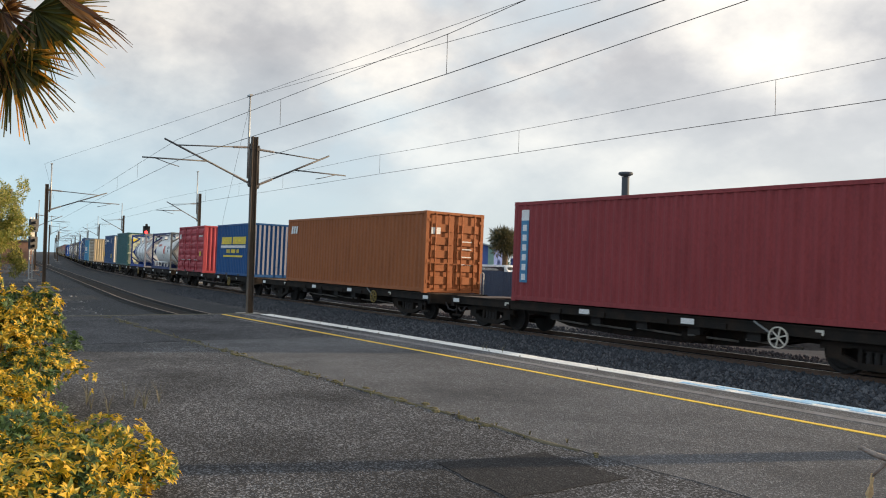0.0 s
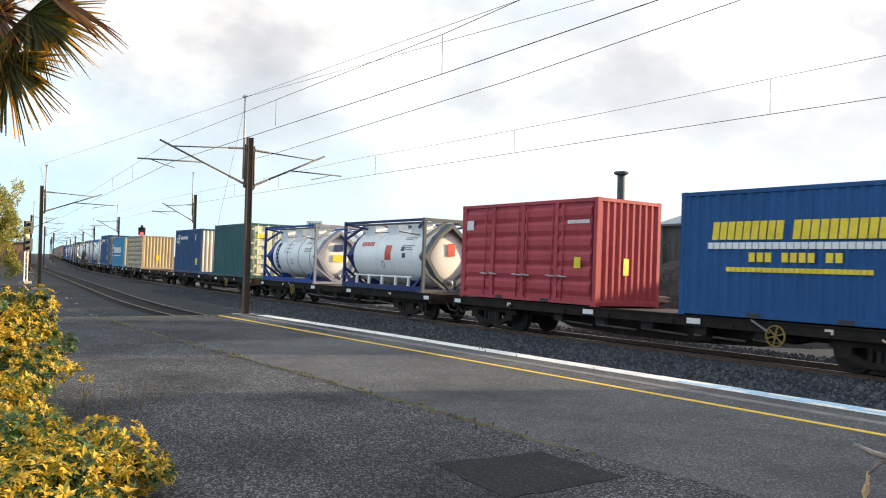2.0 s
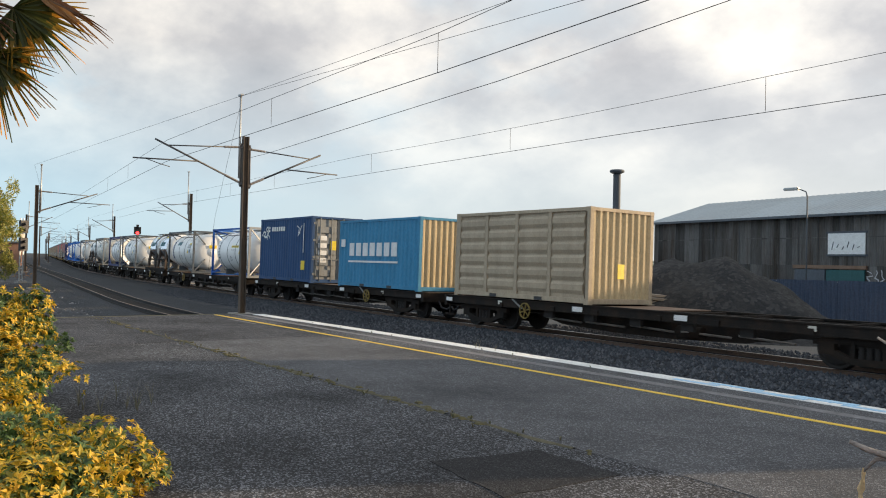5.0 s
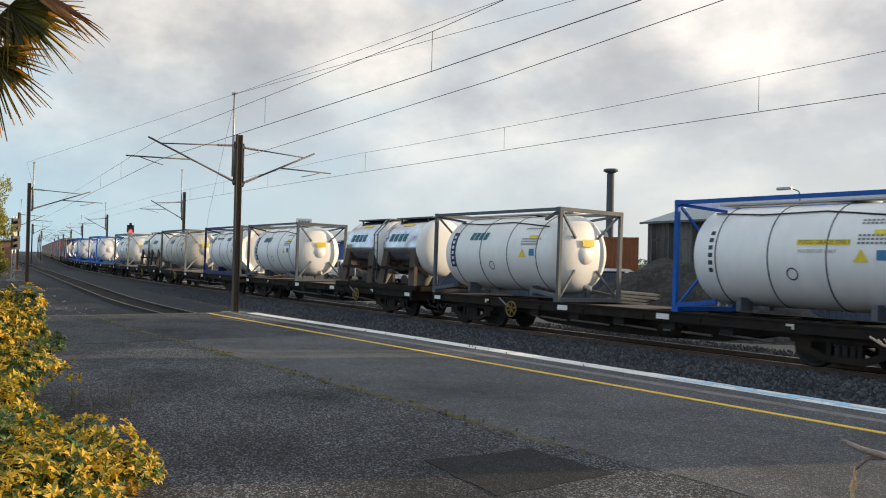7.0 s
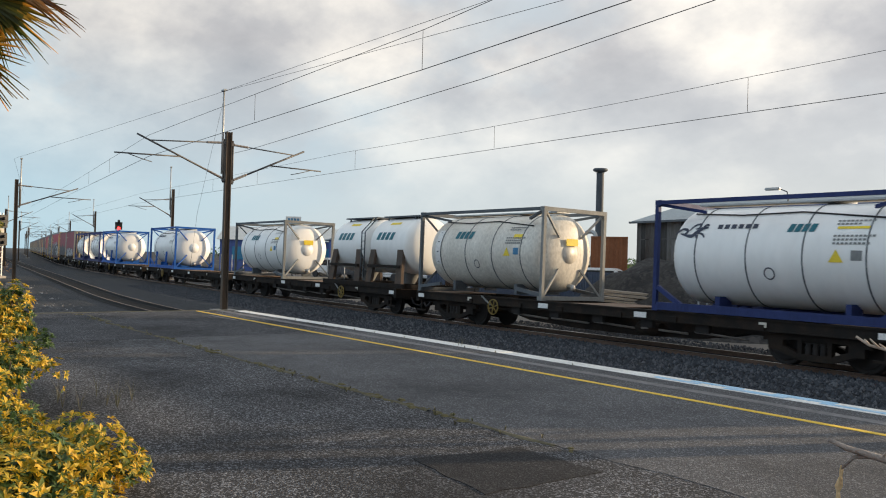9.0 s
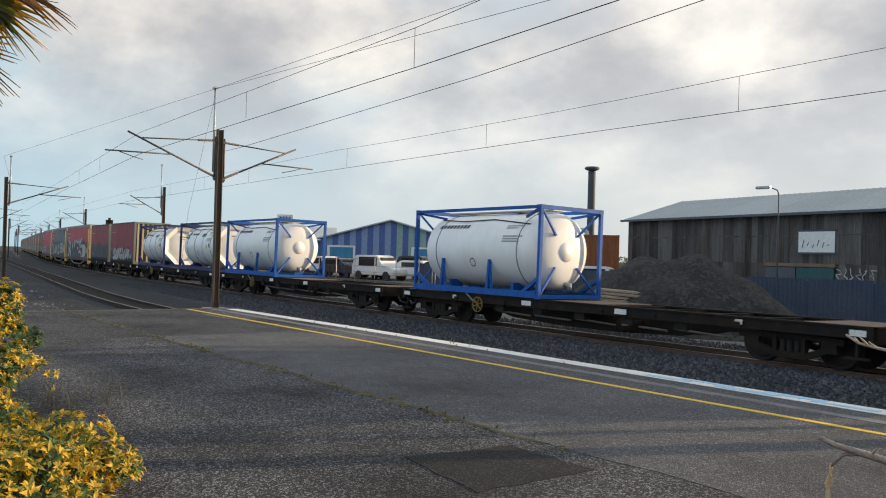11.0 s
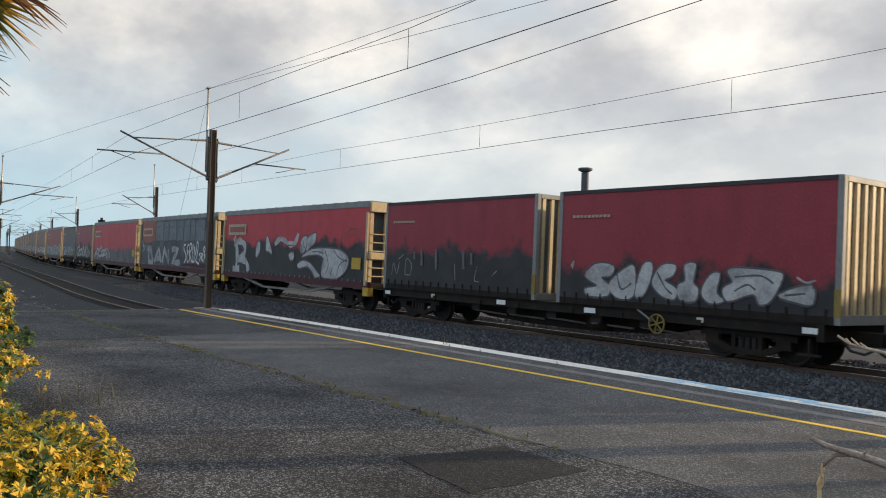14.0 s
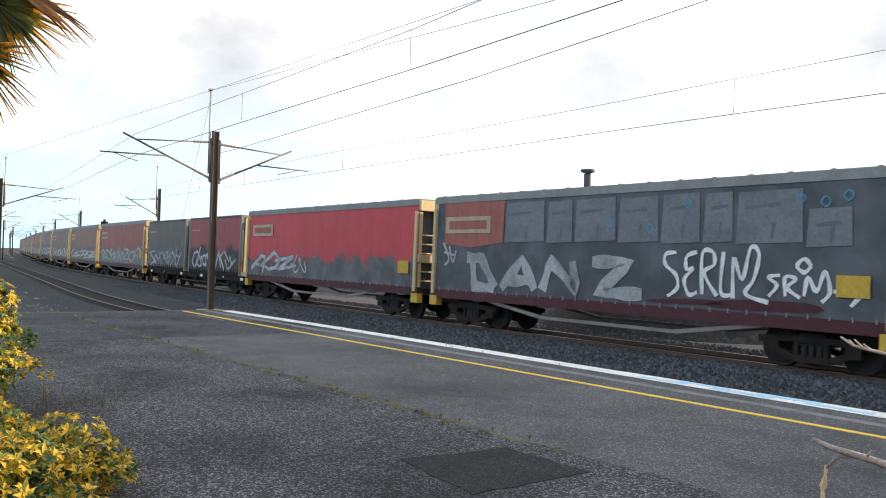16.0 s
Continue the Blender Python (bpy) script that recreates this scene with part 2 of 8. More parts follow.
MAT["smooth"] = material("smooth_asphalt", (0.046, 0.048, 0.054), 0.92, 0, (0.024, 0.025, 0.029), 1.1, 0.7, 90, 0.9, (1, 1, 1), 0, (90, (0.26, 0.275, 0.31), 0.8, 0.66))
MAT["walked"] = material("walked_asphalt", (0.093, 0.096, 0.104), 0.92, 0, (0.050, 0.052, 0.057), 1.1, 0.6, 90, 0.8, (1, 1, 1), 0, (95, (0.34, 0.35, 0.38), 0.7, 0.7))
MAT["moss"] = material("dry_moss", (0.135, 0.12, 0.065), 0.95, 0, (0.06, 0.062, 0.035), 0.8, 9, 60, 0.6)
MAT["loopbed"] = material("dark_ballast", (0.020, 0.018, 0.017), 0.95, 0, (0.035, 0.030, 0.026), 0.8, 9, 24, 1.0)
MAT["looprail"] = material("rusty_rail", (0.26, 0.20, 0.155), 0.8, 0, (0.12, 0.075, 0.05), 0.6, 3, 30, 0.2)
MAT["joint"] = material("joint_dust", (0.13, 0.12, 0.085), 0.95, 0, (0.05, 0.05, 0.03), 0.8, 5, 60, 0.6)
MAT["coping"] = material("white_edge_paint", (0.72, 0.73, 0.72), 0.7, 0, (0.34, 0.34, 0.33), 0.55, 2.2, 30, 0.3)
MAT["line"] = material("yellow_line_paint", (0.78, 0.52, 0.05), 0.75, 0, (0.35, 0.25, 0.08), 0.45, 5, 40, 0.3)
MAT["worn"] = material("worn_grey_line", (0.20, 0.20, 0.21), 0.85, 0, (0.09, 0.09, 0.09), 0.8, 4, 40, 0.3)
MAT["ballast"] = material("ballast_bed", (0.030, 0.034, 0.040), 0.95, 0, (0.019, 0.021, 0.024), 0.9, 9, 24, 1.0, (1, 1, 1), 0, (22, (0.095, 0.102, 0.113), 0.7))
MAT["stone"] = broken_stone("ballast_stone", (0.028, 0.032, 0.040), (0.062, 0.070, 0.083), (0.135, 0.142, 0.157))
MAT["rubble"] = broken_stone("yard_rubble", (0.05, 0.056, 0.066), (0.15, 0.155, 0.165), (0.34, 0.34, 0.34))
MAT["dirt"] = material("gravel_yard", (0.027, 0.031, 0.038), 0.95, 0, (0.11, 0.112, 0.117), 0.8, 0.5, 18, 0.9, (1, 1, 1), 0, (12, (0.10, 0.10, 0.095), 0.5))
MAT["pale_gravel"] = material("pale_gravel", (0.155, 0.148, 0.138), 0.95, 0, (0.10, 0.095, 0.09), 0.8, 1.2, 22, 0.8)
MAT["gravel"] = material("gravel_heap", (0.026, 0.028, 0.031), 0.95, 0, (0.06, 0.06, 0.058), 0.7, 1.0, 14, 1.0, (1, 1, 1), 0, (9, (0.075, 0.075, 0.077), 0.6))
MAT["rail"] = material("rail_steel", (0.15, 0.10, 0.075), 0.6, 0.5)
MAT["railtop"] = material("rail_head", (0.55, 0.52, 0.5), 0.3, 1.0)
MAT["concrete"] = material("concrete", (0.34, 0.33, 0.31), 0.85, 0, (0.18, 0.17, 0.16), 0.6, 2.5, 30, 0.3)
MAT["mast"] = material("mast_steel", (0.075, 0.060, 0.048), 0.75, 0.1, (0.17, 0.105, 0.055), 0.6, 1.6, 24, 0.2, (1, 1, 0.3))
MAT["arm"] = material("bracket_steel", (0.10, 0.10, 0.105), 0.55, 0.4)
MAT["galv"] = material("galvanised_steel", (0.42, 0.43, 0.43), 0.5, 0.6)
MAT["wire"] = material("wire", (0.06, 0.06, 0.065), 0.5, 0.4)
MAT["porcelain"] = material("insulator_glaze", (0.22, 0.20, 0.19), 0.3)
MAT["shedwall"] = material("shed_cladding", (0.125, 0.122, 0.118), 0.85, 0, (0.05, 0.035, 0.025), 0.95, 1.3, 20, 0.3, (1.4, 1.4, 0.16), 0.42)
MAT["shedroof"] = material("shed_roof", (0.27, 0.33, 0.37), 0.5, 0.1, (0.28, 0.30, 0.31), 0.6, 0.5, 15, 0.1, (0.3, 1, 1), 0.08)
MAT["fence"] = material("fence_paint", (0.035, 0.054, 0.095), 0.7, 0, (0.09, 0.10, 0.13), 0.5, 0.6, 15, 0.1, (1, 1, 1), 0.06)
MAT["bluewall"] = material("blue_cladding", (0.065, 0.12, 0.36), 0.6)
MAT["palewall"] = material("pale_blue_cladding", (0.20, 0.30, 0.48), 0.6)
MAT["greenwall"] = material("green_cladding", (0.24, 0.40, 0.36), 0.6)
MAT["paleroof"] = material("pale_roof", (0.42, 0.47, 0.50), 0.5)
MAT["car_white"] = material("white_car_paint", (0.75, 0.76, 0.77), 0.25)
MAT["car_dark"] = material("dark_car_paint", (0.05, 0.055, 0.065), 0.25)
MAT["glass_dark"] = material("dark_window_glass", (0.02, 0.025, 0.03), 0.08)
MAT["bark"] = material("bark", (0.16, 0.115, 0.08), 0.9, 0, (0.07, 0.05, 0.035), 0.7, 4, 25, 0.7, (1, 1, 0.3))
MAT["twig"] = material("grey_twig", (0.34, 0.31, 0.285), 0.85, 0, (0.12, 0.10, 0.09), 0.6, 20, 90, 0.5)
MAT["straw"] = material("dry_straw_leaf", (0.58, 0.45, 0.26), 0.7, 0, (0.34, 0.22, 0.10), 0.6, 30, 120, 0.3)
MAT["drystalk"] = material("bleached_stalk", (0.42, 0.37, 0.31), 0.8, 0, (0.20, 0.16, 0.13), 0.6, 25, 90, 0.3)
MAT["timber"] = material("grey_timber", (0.34, 0.31, 0.27), 0.85)
MAT["brick"] = material("brown_brick", (0.30, 0.17, 0.12), 0.85)


def sprayed(name, base, over, height, seed, edge=0.3, streak=0.0):
    """Fabric side with a sprayed band along its foot, soft and ragged at its upper edge, stained all over."""
    m = material(name, base, 0.6, 0, tuple(q * 0.6 for q in base), 0.5, 1.2, 30, 0.06, (1, 1, 0.5))
    nt = m.node_tree
    N, L = nt.nodes.new, nt.links.new
    b = nt.nodes["Principled BSDF"]
    old = b.inputs["Base Color"].links[0].from_socket
    tc, sep, n1, n2 = N("ShaderNodeTexCoord"), N("ShaderNodeSeparateXYZ"), N("ShaderNodeTexNoise"), N("ShaderNodeTexNoise")
    mp = N("ShaderNodeMapping")
    mp.inputs["Location"].default_value = (seed * 3.7, 0, seed)
    L(tc.outputs["Object"], sep.inputs[0])
    L(tc.outputs["Object"], mp.inputs[0])
    L(mp.outputs[0], n1.inputs["Vector"])
    L(mp.outputs[0], n2.inputs["Vector"])
    n1.inputs["Scale"].default_value, n1.inputs["Detail"].default_value, n1.inputs["Roughness"].default_value = 0.8, 7, 0.62
    n2.inputs["Scale"].default_value, n2.inputs["Detail"].default_value = 1.3, 8
    off = N("ShaderNodeMath")
    off.operation = "MULTIPLY_ADD"
    off.inputs[1].default_value, off.inputs[2].default_value = 2.4, height - 1.2
    L(n1.outputs["Fac"], off.inputs[0])
    sub = N("ShaderNodeMath")
    sub.operation = "SUBTRACT"
    L(off.outputs[0], sub.inputs[0])
    L(sep.outputs["Z"], sub.inputs[1])
    r = N("ShaderNodeMapRange")
    r.inputs["From Min"].default_value, r.inputs["From Max"].default_value = -edge / 2, edge / 2
    L(sub.outputs[0], r.inputs["Value"])
    tone = N("ShaderNodeMix")
    tone.data_type = "RGBA"
    tone.inputs[6].default_value, tone.inputs[7].default_value = (*over, 1), tuple(q * 1.9 for q in over) + (1,)
    t2 = N("ShaderNodeMapRange")
    t2.inputs["From Min"].default_value, t2.inputs["From Max"].default_value = 0.42, 0.68
    L(n2.outputs["Fac"], t2.inputs["Value"])
    L(t2.outputs[0], tone.inputs[0])
    mix = N("ShaderNodeMix")
    mix.data_type = "RGBA"
    L(r.outputs[0], mix.inputs[0])
    L(old, mix.inputs[6])
    L(tone.outputs[2], mix.inputs[7])
    L(mix.outputs[2], b.inputs["Base Color"])
    return m


DARK = (0.0145, 0.0145, 0.017)
for _n, _a in dict(sp_k1=((0.25, 0.022, 0.036), DARK, 1.0, 1), sp_k2=((0.25, 0.022, 0.036), DARK, 1.42, 2), sp_h1=((0.44, 0.036, 0.05), DARK, 1.5, 3), sp_h2=((0.30, 0.05, 0.055), (0.043, 0.048, 0.056), 3.3, 4),
                   sp_h3=((0.46, 0.045, 0.056), (0.06, 0.06, 0.065), 1.0, 5), sp_k3=((0.26, 0.05, 0.06), DARK, 1.3, 6), sp_k4=((0.10, 0.085, 0.08), (0.055, 0.058, 0.065), 1.4, 7),
                   sp_h4=((0.26, 0.075, 0.06), (0.11, 0.115, 0.10), 1.1, 8), sp_h5=((0.20, 0.10, 0.07), (0.09, 0.075, 0.06), 1.2, 9), sp_h6=((0.16, 0.115, 0.09), (0.08, 0.07, 0.06), 1.2, 10), sp_h7=((0.15, 0.11, 0.10), (0.06, 0.06, 0.065), 1.5, 11)).items():
    MAT[_n] = sprayed(_n, *_a)


def leafy(name, a, b, c=None, through=0.35, scale=1.5):
    """Leaves: two or three hues mixed from piece to piece, with light coming through."""
    m = bpy.data.materials.new(name)
    m.use_nodes = True
    nt = m.node_tree
    N, L = nt.nodes.new, nt.links.new
    p, out = nt.nodes["Principled BSDF"], nt.nodes["Material Output"]
    geo, rp = N("ShaderNodeNewGeometry"), N("ShaderNodeValToRGB")
    els = rp.color_ramp.elements
    els[0].color, els[1].color = (*a, 1), (*b, 1)
    els[0].position, els[1].position = 0.15, 0.62
    if c:
        els.new(0.9).color = (*c, 1)
    L(geo.outputs["Random Per Island"], rp.inputs[0])
    L(rp.outputs[0], p.inputs["Base Color"])
    p.inputs["Roughness"].default_value = 0.5
    tr, mx = N("ShaderNodeBsdfTranslucent"), N("ShaderNodeMixShader")
    L(rp.outputs[0], tr.inputs["Color"])
    mx.inputs[0].default_value = through
    L(p.outputs[0], mx.inputs[1])
    L(tr.outputs[0], mx.inputs[2])
    L(mx.outputs[0], out.inputs["Surface"])
    return m


MAT["bushleaf"] = leafy("yellow_leaf", (0.11, 0.15, 0.025), (0.62, 0.43, 0.028), (0.78, 0.48, 0.05))
MAT["bushgreen"] = leafy("green_leaf", (0.02, 0.05, 0.02), (0.085, 0.15, 0.045))
# the palm leaf's orange hue holds the glow of sun on the fans
MAT["frond"] = leafy("palm_leaf", (0.07, 0.09, 0.02), (0.36, 0.22, 0.035), (0.78, 0.38, 0.05), 0.55)
MAT["frondheart"] = leafy("green_palm_blade", (0.035, 0.05, 0.012), (0.10, 0.11, 0.02), (0.22, 0.17, 0.03), 0.45)
MAT["deadfrond"] = leafy("dead_palm_leaf", (0.10, 0.05, 0.03), (0.30, 0.15, 0.05), (0.4, 0.24, 0.10), 0.3)
MAT["willow"] = leafy("willow_leaf", (0.14, 0.18, 0.03), (0.34, 0.33, 0.07), (0.5, 0.42, 0.12))
MAT["darkleaf"] = leafy("dark_leaf", (0.03, 0.04, 0.02), (0.10, 0.09, 0.04), (0.2, 0.15, 0.06))
MAT["weed"] = leafy("dry_weed", (0.14, 0.13, 0.08), (0.24, 0.22, 0.15), (0.10, 0.11, 0.05))


def lamp_material(name, colour, power):
    m = bpy.data.materials.new(name)
    m.use_nodes = True
    b = m.node_tree.nodes["Principled BSDF"]
    b.inputs["Base Color"].default_value = (*colour, 1)
    b.inputs["Emission Color"].default_value = (*colour, 1)
    b.inputs["Emission Strength"].default_value = power
    return m


MAT["redlamp"] = lamp_material("red_signal_lamp", (1.0, 0.03, 0.03), 4)


# ---------------------------------------------------------------- mesh tools
def box(bm, x0, x1, y0, y1, z0, z1):
    v = [bm.verts.new((x, y, z)) for x in (x0, x1) for y in (y0, y1) for z in (z0, z1)]
    for f in ((0, 1, 3, 2), (4, 6, 7, 5), (0, 4, 5, 1), (2, 3, 7, 6), (0, 2, 6, 4), (1, 5, 7, 3)):
        bm.faces.new([v[i] for i in f])
    return bm


def bar(bm, a, b, w, h=None):
    """A straight square bar from a to b."""
    a, b = Vector(a), Vector(b)
    d = (b - a).normalized()
    s = d.cross(Vector((0, 0, 1)))
    s = s.normalized() if s.length > 1e-3 else Vector((1, 0, 0))
    u = s.cross(d).normalized()
    s, u = s * w / 2, u * (h or w) / 2
    r = [[bm.verts.new(p + i * s + j * u) for i, j in ((-1, -1), (1, -1), (1, 1), (-1, 1))] for p in (a, b)]
    for k in range(4):
        bm.faces.new((r[0][k], r[0][(k + 1) % 4], r[1][(k + 1) % 4], r[1][k]))
    bm.faces.new(r[0][::-1])
    bm.faces.new(r[1])
    return bm


def tube(bm, pts, r, n=8, r2=None):
    """A round tube along points, tapering to r2."""
    pts = [Vector(p) for p in pts]
    rings = []
    for i, p in enumerate(pts):
        d = (pts[min(i + 1, len(pts) - 1)] - pts[max(i - 1, 0)]).normalized()
        s = d.orthogonal().normalized() if abs(d.z) > 0.9 else d.cross(Vector((0, 0, 1))).normalized()
        u = s.cross(d)
        q = r + ((r2 if r2 is not None else r) - r) * i / max(1, len(pts) - 1)
        rings.append([bm.verts.new(p + q * (math.cos(2 * math.pi * k / n) * s + math.sin(2 * math.pi * k / n) * u)) for k in range(n)])
    for a, b in zip(rings, rings[1:]):
        for k in range(n):
            bm.faces.new((a[k], a[(k + 1) % n], b[(k + 1) % n], b[k])).smooth = True
    bm.faces.new(rings[0][::-1])
    bm.faces.new(rings[-1])
    return bm


def lathe_x(bm, prof, n=36, cy=0.0, cz=0.0, a0=0.0, a1=2 * math.pi):
    """A body of revolution about a line along x; prof: (x, radius)."""
    full = a1 - a0 > 6.28
    rows = []
    for x, r in prof:
        rows.append([bm.verts.new((x, cy + r * math.sin(a0 + (a1 - a0) * k / n), cz + r * math.cos(a0 + (a1 - a0) * k / n))) for k in range(n if full else n + 1)])
    for a, b in zip(rows, rows[1:]):
        for k in range(n):
            j = (k + 1) % n if full else k + 1
            bm.faces.new((a[k], b[k], b[j], a[j])).smooth = True
    return bm


def lathe_z(bm, prof, n=20, x=0.0, y=0.0):
    rows = [[bm.verts.new((x + r * math.cos(2 * math.pi * k / n), y + r * math.sin(2 * math.pi * k / n), z)) for k in range(n)] for z, r in prof]
    for a, b in zip(rows, rows[1:]):
        for k in range(n):
            bm.faces.new((a[k], a[(k + 1) % n], b[(k + 1) % n], b[k])).smooth = True
    return bm


def ring_y(bm, x, y, z, r, t, depth=0.05, n=20):
    """A flat ring in the xz plane."""
    vs = []
    for k in range(n):
        c, s = math.cos(2 * math.pi * k / n), math.sin(2 * math.pi * k / n)
        vs.append([bm.verts.new((x + q * c, yy, z + q * s)) for q, yy in ((r, y), (r - t, y), (r - t, y + depth), (r, y + depth))])
    for k in range(n):
        a, b = vs[k], vs[(k + 1) % n]
        for i in range(4):
            bm.faces.new((a[i], b[i], b[(i + 1) % 4], a[(i + 1) % 4]))
    return bm


def mesh_of(name, bm, mat):
    me = bpy.data.meshes.new(name)
    bmesh.ops.recalc_face_normals(bm, faces=bm.faces)
    bm.to_mesh(me)
    bm.free()
    me.materials.append(MAT[mat] if isinstance(mat, str) else mat)
    return me


def part(name, bm, mat, parent=None, label=""):
    ob = new(name, mesh_of(name, bm, mat))
    ob.parent = parent
    if label:
        ob["label"] = label
    return ob


def raw(name, verts, faces, mat, parent=None):
    me = bpy.data.meshes.new(name)
    me.from_pydata(verts, [], faces)
    me.materials.append(MAT[mat])
    ob = new(name, me)
    ob.parent = parent
    return ob


def thing(name, label, category, group="", at=None, kind=""):
    ob = new(name)
    ob.empty_display_size = 0.2
    if at is not None:
        ob.matrix_world = at
    return tagged(ob, label, category, group, kind)


B = bmesh.new


# ---------------------------------------------------------------- the plan
# Camera over the origin, platform at z 0; x runs with the train, y across the tracks. The main line is an arc.
ARC, ARC_Y = 743.39, 759.157          # the train's near side: radius, and its centre's y
HALF = 1.219
BEND = 131.0                          # the arc ends here, and the line runs on straight
RAIL_Z, DECK_Z = -0.62, 0.31
CANT = -0.98


def on_line(s, off=0.0, z=0.0):
    """A place on the main line: s metres along it, off metres past its middle to the far side."""
    a, r = line_turn(s), ARC - HALF - off
    d = min(0, s + BEND)
    return Vector((r * math.sin(a) + d * math.cos(a), ARC_Y - r * math.cos(a) + d * math.sin(a), z))


def line_turn(s):
    """The line's direction: an arc beside the platform, straight further off."""
    return max(s, -BEND) / ARC


def line_pose(s, z, cant=CANT):
    p = on_line(s)
    return pose(p.x, p.y, z, cant, 0, math.degrees(line_turn(s)))


def run(t):
    """How far the train has come at t seconds."""
    return 17.303 * t - 0.0894288 * t * t + 0.00759622 * t ** 3 - 0.000238927 * t ** 4 - 2.452


def loop_y(x):
    """The middle of the loop line beside the platform."""
    u = -22 - x
    if u < 0:
        return 9.62
    return 9.62 + 0.0034 * u * u if u < 19.5 else 10.913 + 0.1326 * (u - 19.5)


# ---------------------------------------------------------------- ground, tracks, platform
def ground():
    bm = B()
    box(bm, -1500, 1500, -900, 1500, -1.6, -0.82)
    ob = part("ground", bm, "dirt")
    tagged(ob, "dark gravelly yard ground with pale dusty patches", "ground", kind="structure")


def far_sunlit_strip():
    # pale gravel colour stands for the sunlit ground seen beneath the wagons
    bm = strip(B(), main_places(-45, 60, 5, -0.8), [(3.0, -0.02), (3.3, 0.015), (6.5, 0.015), (6.9, -0.03)])
    tagged(part("service_path", bm, "pale_gravel"), "gravel strip beyond the main line, coloured pale as sunlit ground", "path", kind="structure")


def strip(bm, line, prof):
    """Sweeps a profile of (across, z) along places and their across directions."""
    rows = [[bm.verts.new((p.x + q * c.x, p.y + q * c.y, p.z + z)) for q, z in prof] for p, c in line]
    for a, b in zip(rows, rows[1:]):
        for k in range(len(prof) - 1):
            bm.faces.new((a[k], b[k], b[k + 1], a[k + 1]))
    return bm


def main_places(s0, s1, step, z):
    out = []
    k = s0
    while k <= s1:
        a = line_turn(k)
        out.append((on_line(k, 0, z), Vector((-math.sin(a), math.cos(a), 0))))
        k += step
    return out


def loop_places(x0, x1, step, z):
    out, x = [], x0
    while x <= x1:
        d = Vector((1, (loop_y(x + 0.5) - loop_y(x - 0.5)), 0)).normalized()
        out.append((Vector((x, loop_y(x), z)), Vector((-d.y, d.x, 0))))
        x += step
    return out


RAIL = [(-0.065, -0.15), (-0.065, -0.135), (-0.012, -0.12), (-0.012, -0.04), (-0.035, -0.03), (-0.035, -0.004), (-0.025, 0.0),
        (0.025, 0.0), (0.035, -0.004), (0.035, -0.03), (0.012, -0.04), (0.012, -0.12), (0.065, -0.135), (0.065, -0.15)]


def tracks():
    bed = part("ballast_bed", strip(B(), main_places(-420, 60, 6, -0.8), [(-3.4, -0.04), (-1.9, 0.08), (-0.9, 0.075), (0.9, 0.07), (1.9, 0.06), (3.2, -0.04)]), "ballast")
    tagged(bed, "dark grey crushed-stone ballast shoulder under the main line", "ballast", kind="structure")
    bed = part("ballast_bed", strip(B(), loop_places(-180, 40, 3, -0.8), [(-2.6, -0.03), (-1.5, 0.05), (-0.75, 0.05), (-0.6, 0.035), (0.6, 0.035), (0.75, 0.05), (1.5, 0.05), (3.0, 0.02)]), "ballast")
    # a darker band of stones between the two rails
    part("oily_middle", strip(B(), loop_places(-180, 40, 3, -0.8), [(-0.72, 0.056), (-0.5, 0.045), (0.5, 0.045), (0.72, 0.056)]), "loopbed", bed, "dark stones between the rails")
    tagged(bed, "dark ballast under the loop line by the platform", "ballast", kind="structure")
    for name, places, label in (("main_track", main_places(-420, 60, 4, RAIL_Z), "steel rails of the main line on ballast"),
                                ("loop_track", loop_places(-180, 40, 2, RAIL_Z), "rusty rails of the loop line curving past the platform end")):
        tr = thing(name, label, "railway track", kind="structure")
        for o in (-0.567, 0.567):
            rail = part("rail", strip(B(), places, [(o + q, z) for q, z in RAIL]), "rail" if name == "main_track" else "wheel", tr)
            part("rail_head", strip(B(), places, [(o - 0.03, 0.0015), (o + 0.03, 0.0015)]), "railtop" if name == "main_track" else "looprail", rail)
        vs, fs = [], []
        for p, c in (main_places(-200, 40, 0.7, RAIL_Z - 0.15) if name == "main_track" else loop_places(-100, 10, 0.7, RAIL_Z - 0.15)):
            d = Vector((c.y, -c.x, 0))
            k = len(vs)
            for z in (-0.14, 0.0):
                for i, j in ((-1, -1), (1, -1), (1, 1), (-1, 1)):
                    q = p + c * 1.05 * i + d * 0.12 * j
                    vs.append((q.x, q.y, q.z + z))
            fs += [(k + a, k + b, k + e, k + g) for a, b, e, g in ((4, 5, 6, 7), (0, 1, 5, 4), (1, 2, 6, 5), (2, 3, 7, 6), (3, 0, 4, 7))]
        tagged(raw("sleepers", vs, fs, "concrete", tr), kind="stuff")


